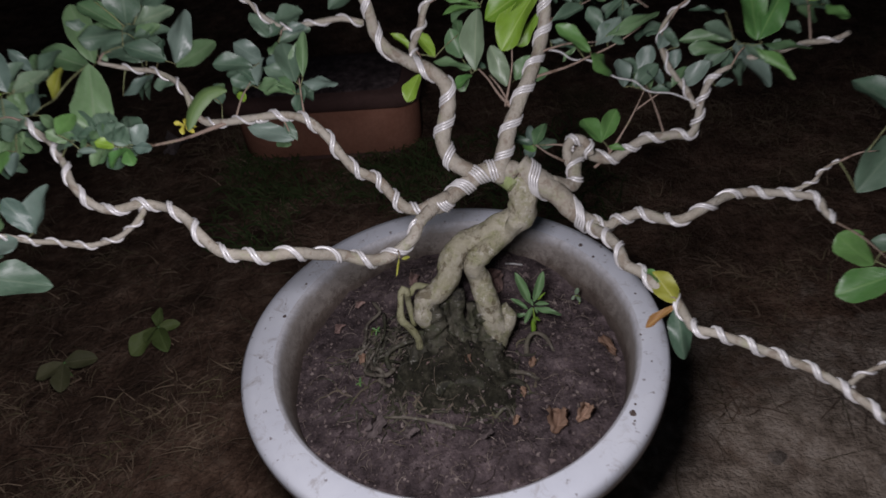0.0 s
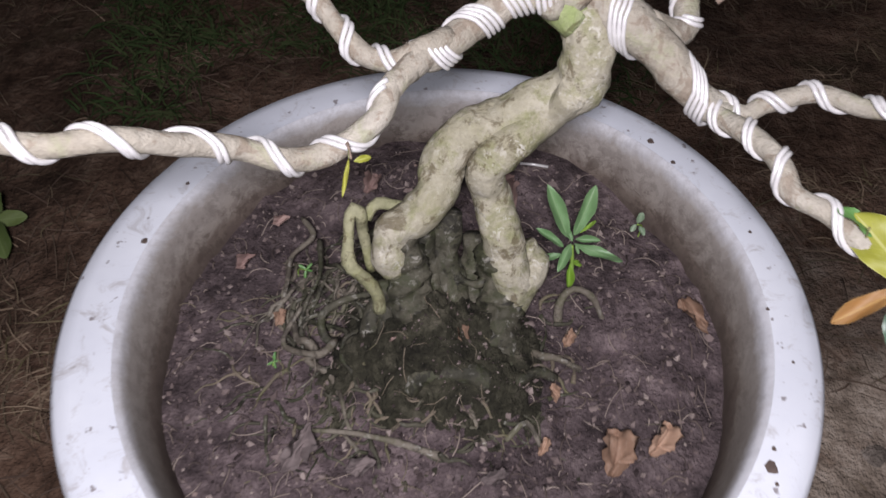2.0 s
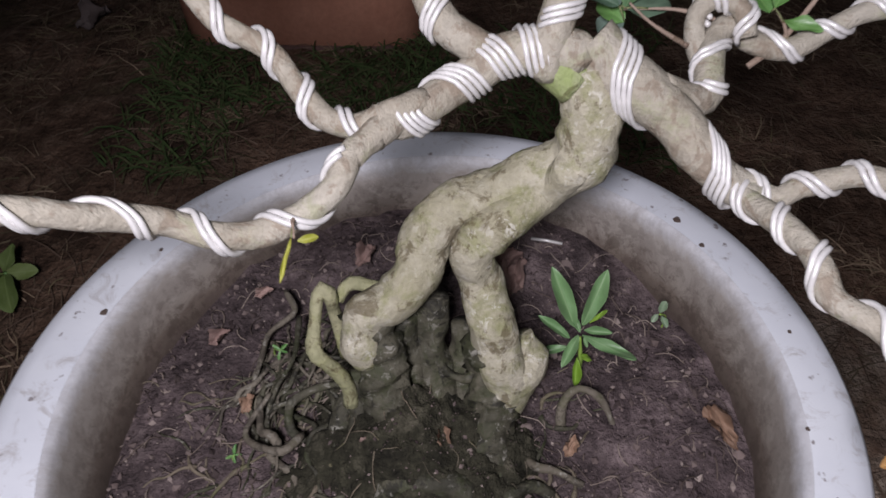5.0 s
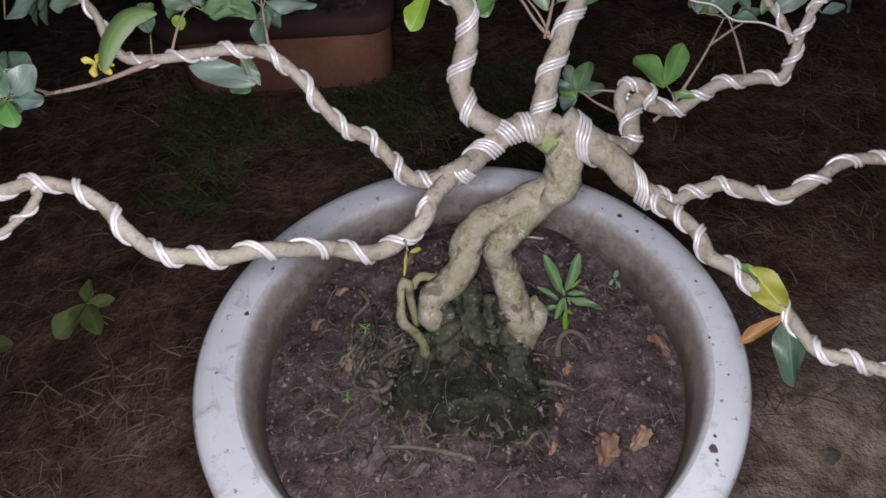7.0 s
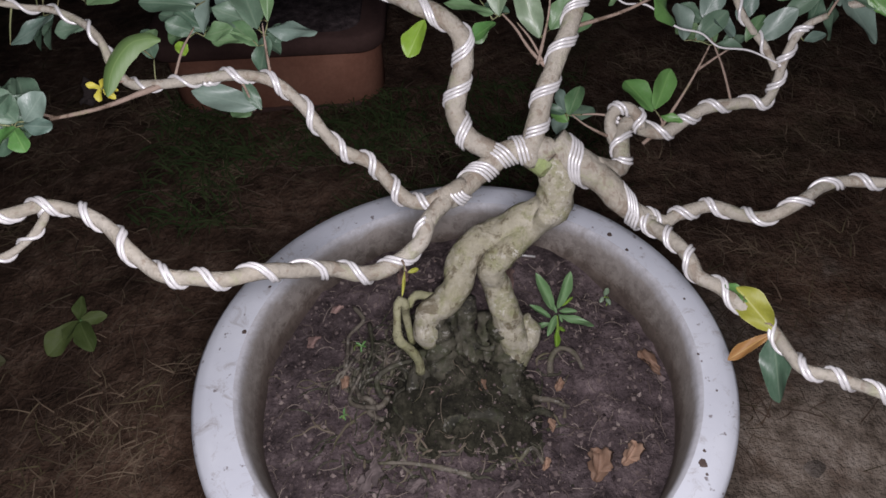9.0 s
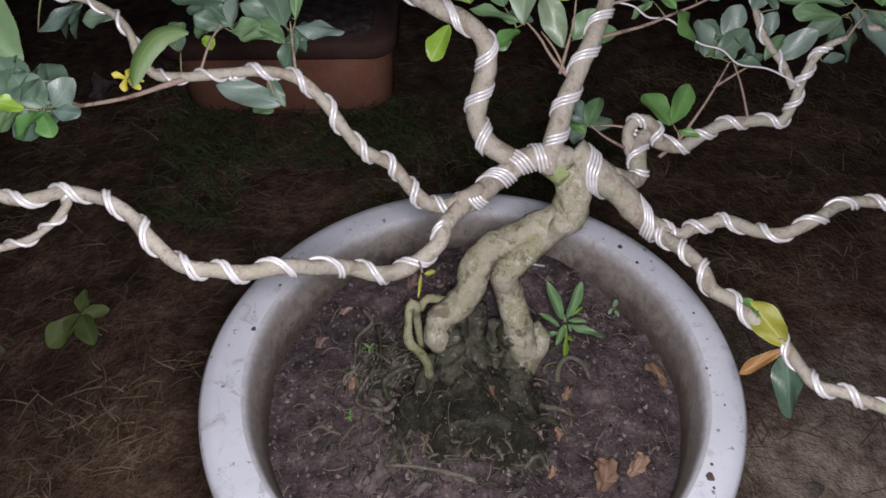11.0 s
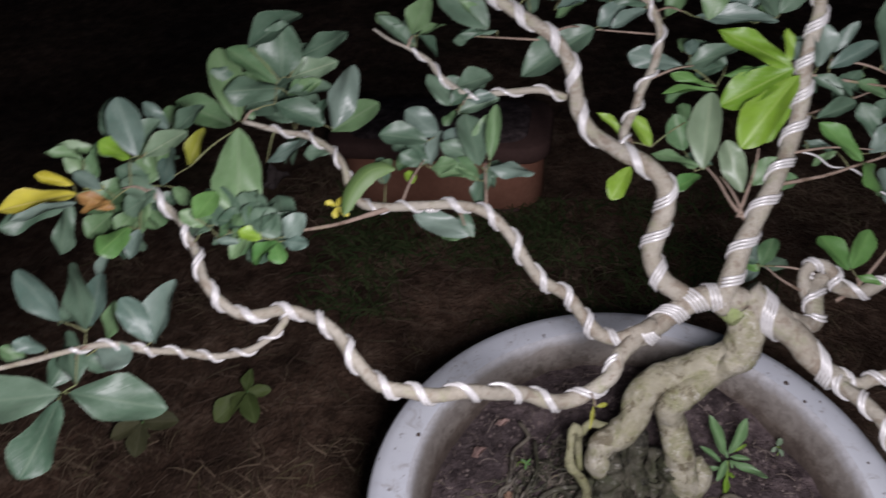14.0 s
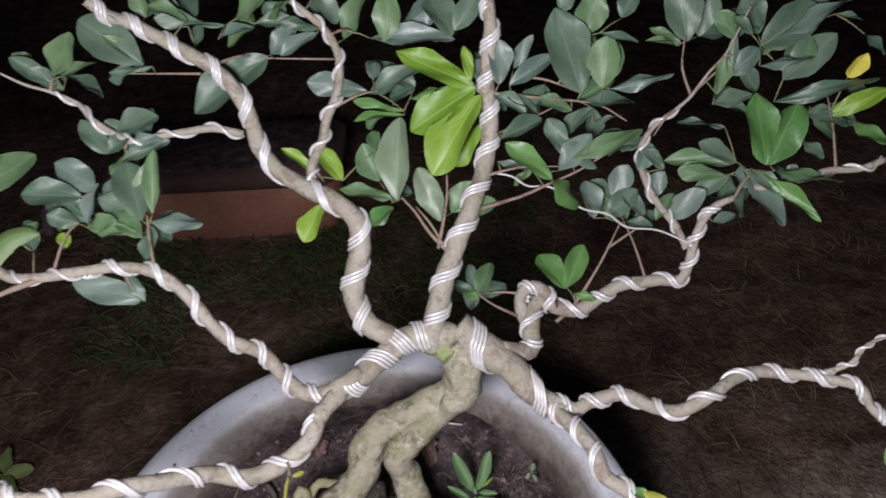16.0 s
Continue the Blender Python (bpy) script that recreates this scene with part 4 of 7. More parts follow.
limb("twig", [(-0.142, 0.744, 0.513), (-0.169, 0.749, 0.513), (-0.204, 0.753, 0.514)], [(0, 0.0010), (1, 0.0005)], TWIG, label="thin reddish-brown side shoot", sides=7)
limb("twig", [(-0.050, 0.768, 0.506), (-0.074, 0.764, 0.510), (-0.097, 0.760, 0.514)], [(0, 0.0010), (1, 0.0005)], TWIG, label="thin reddish-brown side shoot", sides=7)
limb("twig", [(0.215, 0.740, 0.468), (0.207, 0.745, 0.489), (0.207, 0.749, 0.511)], [(0, 0.0012), (1, 0.0005)], TWIG, label="thin reddish-brown side shoot", sides=7)
limb("twig", [(0.216, 0.740, 0.470), (0.238, 0.745, 0.487), (0.258, 0.746, 0.495)], [(0, 0.0012), (1, 0.0005)], TWIG, label="thin reddish-brown side shoot", sides=7)
limb("twig", [(0.066, 0.734, 0.485), (0.101, 0.731, 0.480), (0.139, 0.725, 0.475), (0.161, 0.718, 0.463)], [(0, 0.0013), (1, 0.0006)], TWIG, label="thin reddish-brown side shoot", sides=7)
limb("twig", [(0.063, 0.725, 0.455), (0.096, 0.729, 0.467), (0.118, 0.733, 0.475)], [(0, 0.0011), (1, 0.0005)], TWIG, label="thin reddish-brown side shoot", sides=7)
limb("guy_wire", [(0.059, 0.710, 0.433), (0.075, 0.709, 0.429), (0.087, 0.706, 0.421), (0.105, 0.706, 0.418), (0.127, 0.697, 0.403), (0.147, 0.695, 0.397), (0.162, 0.691, 0.386), (0.186, 0.689, 0.382), (0.210, 0.682, 0.372)], [(0, .0008), (1, .0008)], WIRE, lumps=0.0, sides=6, label="thin aluminium wire tying two branches")
wood = limb("branch", [(0.253, 0.691, 0.413), (0.281, 0.688, 0.418), (0.306, 0.687, 0.426), (0.328, 0.685, 0.427), (0.347, 0.687, 0.432)], [(0, .0028), (1, .0026)], BRANCH, label="bare wired branch, beige bark")
coil(wood, [(0.253, 0.691, 0.413), (0.281, 0.688, 0.418), (0.306, 0.687, 0.426), (0.328, 0.685, 0.427), (0.347, 0.687, 0.432)], [(0, .0028), (1, .0026)], 0.03, 1, 0.0013, 0.3, 1.0, (0.5,))
wood = limb("branch", [(0.260, 0.388, 0.280), (0.271, 0.393, 0.286), (0.282, 0.396, 0.291), (0.294, 0.397, 0.295)], [(0, .0024), (1, .0018)], BRANCH, label="bare wired branch, beige bark")
coil(wood, [(0.260, 0.388, 0.280), (0.271, 0.393, 0.286), (0.282, 0.396, 0.291), (0.294, 0.397, 0.295)], [(0, .0024), (1, .0018)], 0.02, 1, 0.0012, 0.1, 1.0, (0.5,))


# ---- leaves ----
def leaf_mesh(name, mat, widest, tip, fold, droop, wave, rows=14, half=4, twist=0.0):
    """A blade one long and one wide with its stalk end at the origin, along +y, its face up +z."""
    verts, uvs, faces = [], [], []
    for i in range(rows + 1):
        v = 0.5 - 0.5 * math.cos(math.pi * i / rows)
        if v < widest:
            w = (1 - ((widest - v) / widest) ** 1.9) ** 0.80
        else:
            w = (1 - min(1.0, (v - widest) / (1 - widest)) ** 2.3) ** tip
        w = max(w, 0.02) * 0.5
        for j in range(-half, half + 1):
            u = j / half
            z = fold * abs(u) ** 1.4 * w * 2 - droop * v * v + wave * math.sin(8 * v + 2.2 * u) * abs(u) * w + twist * u * w * (v - 0.2)
            side = u * w * (1 + 0.035 * math.sin(17 * v + 3 * (u > 0)) * abs(u))
            verts.append((side, v, z))
            uvs.append((0.5 + 0.5 * u, v))
    n = 2 * half + 1
    for i in range(rows):
        for j in range(2 * half):
            faces.append((i * n + j, i * n + j + 1, (i + 1) * n + j + 1, (i + 1) * n + j))
    me = mesh_of(name, verts, faces, mat)
    layer = me.uv_layers.new(name="UVMap")
    for loop in me.loops:
        layer.data[loop.index].uv = uvs[loop.vertex_index]
    return me


LEAF_FORMS = {}


def forms_of(mat):
    if mat not in LEAF_FORMS:
        LEAF_FORMS[mat] = [leaf_mesh("leaf", mat, *f) for f in (
            (0.54, 0.72, 0.07, 0.08, 0.12), (0.58, 0.62, 0.10, 0.14, 0.15, 14, 4, 0.2), (0.50, 0.82, 0.05, 0.04, 0.18, 14, 4, -0.2), (0.56, 0.68, 0.12, 0.18, 0.12),
            (0.60, 0.60, 0.02, -0.08, 0.16, 14, 4, 0.25), (0.52, 0.78, 0.14, 0.10, 0.13, 14, 4, -0.25), (0.55, 0.66, -0.07, 0.10, 0.18, 14, 4, 0.15))]
    return LEAF_FORMS[mat]


leaf_chance = random.Random(77)


CRUMPLED = {}


def crumpled_forms(mat):
    """Torn and curled dead blades."""
    if mat not in CRUMPLED:
        CRUMPLED[mat] = []
        for k in range(4):
            me = leaf_mesh("dead_leaf", mat, 0.5, 0.8, 0.35, -0.1, 0.5, 26, 7)
            for v in me.vertices:
                p = v.co + Vector((5 * k, 0, 0))
                v.co.z += 0.22 * noise.noise(p * 3.0) + 0.08 * noise.noise(p * 9.0)
                v.co.x *= 1 + 0.6 * noise.noise(p * 4.2 + Vector((0, 0, 3))) + 0.35 * noise.noise(p * 11 + Vector((0, 0, 9)))
                v.co.y += 0.14 * noise.noise(p * 3.5 + Vector((0, 7, 0)))
            CRUMPLED[mat].append(me)
    return CRUMPLED[mat]


def leaf(parent, base, tip, wide, mat, tilt=1.0, name="leaf", forms=None):
    r = leaf_chance
    y = Vector(tip) - Vector(base)
    length = y.length
    y.normalize()
    up = Vector((0.0 + 0.35 * tilt * r.uniform(-1, 1), -0.5 + 0.3 * tilt * r.uniform(-1, 1), 0.8))
    x = y.cross(up).normalized()
    z = x.cross(y)
    wide = min(0.78, wide * 1.18)
    m = Matrix(((x.x * length * wide, y.x * length, z.x * length, base[0]), (x.y * length * wide, y.y * length, z.y * length, base[1]),
                (x.z * length * wide, y.z * length, z.z * length, base[2]), (0, 0, 0, 1)))
    ob = new(name, r.choice((forms or forms_of)(mat)))
    ob.parent = parent
    ob.matrix_world = m
    return ob


def nearest_wood(p, reach=9.0):
    """The place on the branches that a shoot or stalk would grow from."""
    q = np.array(WOOD)
    d = np.linalg.norm(q - np.array(p), axis=1)
    return q[int(np.argmin(d))] if d.min() < reach else None


def sprig(root, heart):
    """The green-brown shoot that a tuft of leaves grows from, tapering to its tip."""
    a, b = Vector(nearest_wood(root)), Vector(heart)
    mid = (a + b) / 2 + Vector((0, 0, 0.004))
    line, at = glide([a, mid, b + Vector((0, 0, 0.0005))], 0.003)
    shoot = part("twig", mesh_of("twig", *tube(line, taper(at, [(0, 0.0012), (0.6, 0.0009), (1, 0.0004)]), 7, 0.15, 90), TWIG), tree, "thin reddish-brown leafy shoot")
    WOOD.extend(line[: max(2, int(len(line) * 0.8))])
    return shoot


def stalks(owner, bases):
    """A thin stalk to every leaf, from the wood or the stalk beside it."""
    for b in sorted(set(bases), key=lambda q: np.linalg.norm(nearest_wood(q) - np.array(q))):
        start = nearest_wood(b)
        gap = np.linalg.norm(start - np.array(b))
        if gap > 0.003:
            h, b = Vector(start), Vector(b)
            line, at = glide([h, (h + b) / 2 + Vector((0, 0, 0.04 * gap)), b], 0.004)
            part("leaf_stalk", mesh_of("leaf_stalk", *tube(line, taper(at, [(0, 0.0004 + min(0.0006, gap * 0.012)), (1, 0.0004)]), 5), STALK), owner)
            WOOD.extend(line[1:])


twig = sprig((-0.415, 0.474, 0.429), (-0.421, 0.465, 0.428))
stalks(twig, [(-0.428, 0.449, 0.414), (-0.427, 0.454, 0.409), (-0.423, 0.441, 0.418), (-0.439, 0.484, 0.438), (-0.424, 0.474, 0.419), (-0.450, 0.459, 0.430), (-0.442, 0.456, 0.410), (-0.431, 0.479, 0.447), (-0.416, 0.478, 0.440), (-0.419, 0.487, 0.435), (-0.411, 0.485, 0.426), (-0.383, 0.488, 0.422), (-0.381, 0.488, 0.420), (-0.435, 0.462, 0.439), (-0.420, 0.455, 0.416), (-0.415, 0.478, 0.424)])
leaf(twig, (-0.428, 0.449, 0.414), (-0.481, 0.427, 0.426), 0.42, DARK)
leaf(twig, (-0.427, 0.454, 0.409), (-0.377, 0.470, 0.380), 0.42, DARK)
leaf(twig, (-0.423, 0.441, 0.418), (-0.432, 0.400, 0.395), 0.45, DARK)
leaf(twig, (-0.439, 0.484, 0.438), (-0.424, 0.511, 0.442), 0.55, DARK)
leaf(twig, (-0.424, 0.474, 0.419), (-0.408, 0.476, 0.411), 0.7, DARK)
leaf(twig, (-0.450, 0.459, 0.430), (-0.462, 0.459, 0.443), 0.5, MID)
leaf(twig, (-0.442, 0.456, 0.410), (-0.432, 0.481, 0.424), 0.5, DARK)
leaf(twig, (-0.431, 0.479, 0.447), (-0.459, 0.492, 0.476), 0.36, BLUE)
leaf(twig, (-0.416, 0.478, 0.440), (-0.431, 0.511, 0.467), 0.43, DARK)
leaf(twig, (-0.419, 0.487, 0.435), (-0.424, 0.519, 0.454), 0.42, BLUE)
leaf(twig, (-0.411, 0.485, 0.426), (-0.402, 0.498, 0.448), 0.5, MID)
leaf(twig, (-0.383, 0.488, 0.422), (-0.399, 0.498, 0.451), 0.42, BLUE)
leaf(twig, (-0.381, 0.488, 0.420), (-0.376, 0.520, 0.449), 0.42, BLUE)
leaf(twig, (-0.435, 0.462, 0.439), (-0.444, 0.454, 0.454), 0.43, BLUE)
leaf(twig, (-0.420, 0.455, 0.416), (-0.432, 0.477, 0.440), 0.51, DARK)
leaf(twig, (-0.415, 0.478, 0.424), (-0.390, 0.471, 0.420), 0.61, BLUE)
twig = sprig((-0.478, 0.426, 0.442), (-0.479, 0.417, 0.446))
stalks(twig, [(-0.479, 0.424, 0.444), (-0.483, 0.423, 0.448)])
leaf(twig, (-0.479, 0.424, 0.444), (-0.498, 0.455, 0.499), 0.52, BLUE)
leaf(twig, (-0.483, 0.423, 0.448), (-0.501, 0.418, 0.447), 0.18, RUST)
twig = sprig((-0.408, 0.585, 0.473), (-0.426, 0.577, 0.480))
stalks(twig, [(-0.428, 0.603, 0.486), (-0.422, 0.595, 0.472), (-0.418, 0.592, 0.474), (-0.452, 0.579, 0.487), (-0.422, 0.585, 0.462), (-0.419, 0.582, 0.464), (-0.453, 0.566, 0.483), (-0.461, 0.572, 0.471), (-0.449, 0.562, 0.493), (-0.444, 0.575, 0.505), (-0.445, 0.573, 0.482), (-0.437, 0.572, 0.483), (-0.433, 0.572, 0.467), (-0.433, 0.570, 0.474), (-0.438, 0.576, 0.481), (-0.446, 0.585, 0.453), (-0.425, 0.568, 0.454), (-0.418, 0.568, 0.452), (-0.416, 0.593, 0.497), (-0.407, 0.626, 0.499), (-0.420, 0.590, 0.497), (-0.416, 0.598, 0.493), (-0.405, 0.632, 0.494), (-0.393, 0.614, 0.475), (-0.404, 0.590, 0.474), (-0.411, 0.588, 0.478), (-0.403, 0.579, 0.477), (-0.401, 0.580, 0.468), (-0.393, 0.586, 0.476), (-0.393, 0.586, 0.455), (-0.437, 0.557, 0.442)])
leaf(twig, (-0.466, 0.570, 0.473), (-0.497, 0.537, 0.479), 0.3, DARK)
leaf(twig, (-0.469, 0.575, 0.470), (-0.483, 0.558, 0.434), 0.3, DARK)
leaf(twig, (-0.428, 0.603, 0.494), (-0.441, 0.622, 0.528), 0.5, DARK)
leaf(twig, (-0.426, 0.607, 0.496), (-0.408, 0.620, 0.512), 0.5, DARK)
leaf(twig, (-0.432, 0.601, 0.493), (-0.476, 0.583, 0.509), 0.22, MID)
leaf(twig, (-0.426, 0.612, 0.482), (-0.406, 0.636, 0.494), 0.38, MID)
leaf(twig, (-0.427, 0.612, 0.482), (-0.412, 0.640, 0.472), 0.38, DARK)
leaf(twig, (-0.416, 0.597, 0.472), (-0.407, 0.615, 0.495), 0.5, MID)
leaf(twig, (-0.417, 0.600, 0.470), (-0.433, 0.624, 0.482), 0.5, DARK)
leaf(twig, (-0.435, 0.593, 0.467), (-0.446, 0.584, 0.423), 0.55, MID)
leaf(twig, (-0.428, 0.589, 0.436), (-0.465, 0.592, 0.434), 0.42, MID)
leaf(twig, (-0.437, 0.575, 0.440), (-0.437, 0.564, 0.427), 0.6, DARK)
leaf(twig, (-0.439, 0.578, 0.437), (-0.434, 0.588, 0.420), 0.6, DARK)
leaf(twig, (-0.449, 0.583, 0.485), (-0.456, 0.586, 0.506), 0.5, MID)
leaf(twig, (-0.419, 0.589, 0.455), (-0.395, 0.599, 0.461), 0.45, DARK)
leaf(twig, (-0.428, 0.600, 0.472), (-0.456, 0.571, 0.465), 0.5, MID)
leaf(twig, (-0.428, 0.601, 0.471), (-0.451, 0.594, 0.438), 0.5, DARK)
leaf(twig, (-0.425, 0.604, 0.474), (-0.443, 0.604, 0.462), 0.5, MID)
leaf(twig, (-0.415, 0.585, 0.463), (-0.430, 0.570, 0.447), 0.5, MID)
leaf(twig, (-0.419, 0.593, 0.458), (-0.419, 0.593, 0.433), 0.5, MID)
leaf(twig, (-0.428, 0.603, 0.486), (-0.408, 0.627, 0.498), 0.38, MID)
leaf(twig, (-0.422, 0.595, 0.472), (-0.413, 0.613, 0.495), 0.5, MID)
leaf(twig, (-0.418, 0.592, 0.474), (-0.434, 0.616, 0.486), 0.5, DARK)
leaf(twig, (-0.452, 0.579, 0.487), (-0.459, 0.582, 0.508), 0.5, MID)
leaf(twig, (-0.422, 0.585, 0.462), (-0.437, 0.570, 0.446), 0.5, MID)
leaf(twig, (-0.419, 0.582, 0.464), (-0.419, 0.582, 0.439), 0.5, MID)
leaf(twig, (-0.453, 0.566, 0.483), (-0.485, 0.532, 0.496), 0.37, YELLOW)
leaf(twig, (-0.461, 0.572, 0.471), (-0.487, 0.539, 0.482), 0.23, BLUE)
leaf(twig, (-0.449, 0.562, 0.493), (-0.473, 0.560, 0.503), 0.25, YELLOW)
leaf(twig, (-0.444, 0.575, 0.505), (-0.457, 0.565, 0.519), 0.31, MID)
leaf(twig, (-0.445, 0.573, 0.482), (-0.445, 0.596, 0.508), 0.22, MID)
leaf(twig, (-0.437, 0.572, 0.483), (-0.455, 0.574, 0.496), 0.41, BLUE)
leaf(twig, (-0.433, 0.572, 0.467), (-0.454, 0.568, 0.482), 0.36, RUST)
leaf(twig, (-0.433, 0.570, 0.474), (-0.454, 0.563, 0.471), 0.39, RUST)
leaf(twig, (-0.438, 0.576, 0.481), (-0.453, 0.577, 0.487), 0.46, GOLD)
leaf(twig, (-0.446, 0.585, 0.453), (-0.459, 0.565, 0.449), 0.7, MID)
leaf(twig, (-0.425, 0.568, 0.454), (-0.435, 0.540, 0.454), 0.56, FRESH)
leaf(twig, (-0.418, 0.568, 0.452), (-0.420, 0.548, 0.442), 0.48, BLUE)
leaf(twig, (-0.416, 0.593, 0.497), (-0.426, 0.607, 0.535), 0.47, BLUE)
leaf(twig, (-0.407, 0.626, 0.499), (-0.423, 0.632, 0.519), 0.37, BLUE)
leaf(twig, (-0.420, 0.590, 0.497), (-0.435, 0.583, 0.513), 0.56, LIME)
leaf(twig, (-0.416, 0.598, 0.493), (-0.393, 0.627, 0.499), 0.4, PALE)
leaf(twig, (-0.405, 0.632, 0.494), (-0.390, 0.654, 0.507), 0.5, DARK)
leaf(twig, (-0.393, 0.614, 0.475), (-0.382, 0.628, 0.500), 0.43, GOLD)
leaf(twig, (-0.404, 0.590, 0.474), (-0.396, 0.609, 0.494), 0.59, BLUE)
leaf(twig, (-0.411, 0.588, 0.478), (-0.433, 0.590, 0.490), 0.51, DARK)
leaf(twig, (-0.403, 0.579, 0.477), (-0.424, 0.569, 0.465), 0.54, DARK)
leaf(twig, (-0.401, 0.580, 0.468), (-0.426, 0.580, 0.486), 0.39, DARK)
leaf(twig, (-0.393, 0.586, 0.476), (-0.379, 0.579, 0.466), 0.5, MID)
leaf(twig, (-0.393, 0.586, 0.455), (-0.381, 0.594, 0.444), 0.4, MID)
leaf(twig, (-0.437, 0.557, 0.442), (-0.440, 0.535, 0.436), 0.38, BLUE)
twig = sprig((-0.371, 0.674, 0.478), (-0.358, 0.681, 0.486))
stalks(twig, [(-0.389, 0.691, 0.467), (-0.374, 0.686, 0.477), (-0.355, 0.706, 0.489), (-0.336, 0.701, 0.466), (-0.311, 0.705, 0.453), (-0.418, 0.668, 0.472), (-0.418, 0.668, 0.472), (-0.336, 0.703, 0.449), (-0.335, 0.703, 0.488), (-0.337, 0.712, 0.484), (-0.368, 0.715, 0.523), (-0.378, 0.701, 0.485), (-0.377, 0.699, 0.486), (-0.361, 0.695, 0.531), (-0.341, 0.697, 0.467), (-0.339, 0.696, 0.468), (-0.423, 0.664, 0.473), (-0.342, 0.700, 0.450), (-0.341, 0.702, 0.488), (-0.341, 0.703, 0.487), (-0.379, 0.692, 0.489), (-0.379, 0.693, 0.489), (-0.350, 0.620, 0.504), (-0.376, 0.677, 0.478), (-0.345, 0.694, 0.502), (-0.342, 0.701, 0.504), (-0.339, 0.708, 0.500), (-0.329, 0.719, 0.514), (-0.304, 0.688, 0.465), (-0.342, 0.695, 0.497), (-0.345, 0.683, 0.490), (-0.339, 0.697, 0.492), (-0.317, 0.686, 0.472), (-0.365, 0.681, 0.477), (-0.357, 0.668, 0.446)])
leaf(twig, (-0.389, 0.691, 0.467), (-0.432, 0.692, 0.490), 0.45, MID)
leaf(twig, (-0.374, 0.686, 0.477), (-0.341, 0.726, 0.487), 0.5, DARK)
leaf(twig, (-0.355, 0.706, 0.489), (-0.328, 0.739, 0.520), 0.5, DARK)
leaf(twig, (-0.336, 0.701, 0.466), (-0.361, 0.702, 0.480), 0.5, DARK)
leaf(twig, (-0.311, 0.705, 0.453), (-0.276, 0.739, 0.464), 0.42, MID)
leaf(twig, (-0.418, 0.668, 0.472), (-0.422, 0.676, 0.494), 0.6, MID)
leaf(twig, (-0.418, 0.668, 0.472), (-0.439, 0.674, 0.476), 0.6, DARK)
leaf(twig, (-0.336, 0.703, 0.449), (-0.354, 0.706, 0.420), 0.35, DARK)
leaf(twig, (-0.335, 0.703, 0.488), (-0.313, 0.706, 0.499), 0.4, MID)
leaf(twig, (-0.337, 0.712, 0.484), (-0.321, 0.721, 0.471), 0.4, DARK)
leaf(twig, (-0.368, 0.715, 0.523), (-0.339, 0.740, 0.498), 0.5, DARK)
leaf(twig, (-0.378, 0.701, 0.485), (-0.394, 0.703, 0.511), 0.6, DARK)
leaf(twig, (-0.377, 0.699, 0.486), (-0.370, 0.723, 0.500), 0.6, MID)
leaf(twig, (-0.361, 0.695, 0.531), (-0.328, 0.726, 0.551), 0.5, DARK)
leaf(twig, (-0.341, 0.697, 0.467), (-0.366, 0.698, 0.481), 0.5, DARK)
leaf(twig, (-0.339, 0.696, 0.468), (-0.343, 0.719, 0.482), 0.5, DARK)
leaf(twig, (-0.423, 0.664, 0.473), (-0.427, 0.672, 0.495), 0.6, MID)
leaf(twig, (-0.342, 0.700, 0.450), (-0.360, 0.703, 0.421), 0.35, DARK)
leaf(twig, (-0.341, 0.702, 0.488), (-0.319, 0.705, 0.499), 0.4, MID)
leaf(twig, (-0.341, 0.703, 0.487), (-0.325, 0.712, 0.474), 0.4, DARK)
leaf(twig, (-0.379, 0.692, 0.489), (-0.395, 0.694, 0.515), 0.6, DARK)
leaf(twig, (-0.379, 0.693, 0.489), (-0.372, 0.717, 0.503), 0.6, MID)
leaf(twig, (-0.350, 0.620, 0.504), (-0.346, 0.578, 0.458), 0.45, MID)
leaf(twig, (-0.376, 0.677, 0.478), (-0.392, 0.707, 0.529), 0.36, MID)
leaf(twig, (-0.345, 0.694, 0.502), (-0.380, 0.701, 0.532), 0.36, MID)
leaf(twig, (-0.342, 0.701, 0.504), (-0.337, 0.710, 0.546), 0.7, DARK)
leaf(twig, (-0.339, 0.708, 0.500), (-0.303, 0.729, 0.505), 0.41, PALE)
leaf(twig, (-0.329, 0.719, 0.514), (-0.294, 0.737, 0.523), 0.47, DARK)
leaf(twig, (-0.304, 0.688, 0.465), (-0.288, 0.713, 0.509), 0.4, BLUE)
leaf(twig, (-0.342, 0.695, 0.497), (-0.380, 0.676, 0.507), 0.48, DARK)
leaf(twig, (-0.345, 0.683, 0.490), (-0.307, 0.678, 0.478), 0.45, DARK)
leaf(twig, (-0.339, 0.697, 0.492), (-0.304, 0.712, 0.493), 0.39, DARK)
leaf(twig, (-0.317, 0.686, 0.472), (-0.303, 0.686, 0.491), 0.53, DARK)
leaf(twig, (-0.365, 0.681, 0.477), (-0.368, 0.682, 0.484), 0.67, MID)
leaf(twig, (-0.357, 0.668, 0.446), (-0.323, 0.679, 0.459), 0.3, BLUE)
twig = sprig((-0.320, 0.612, 0.419), (-0.343, 0.607, 0.427))
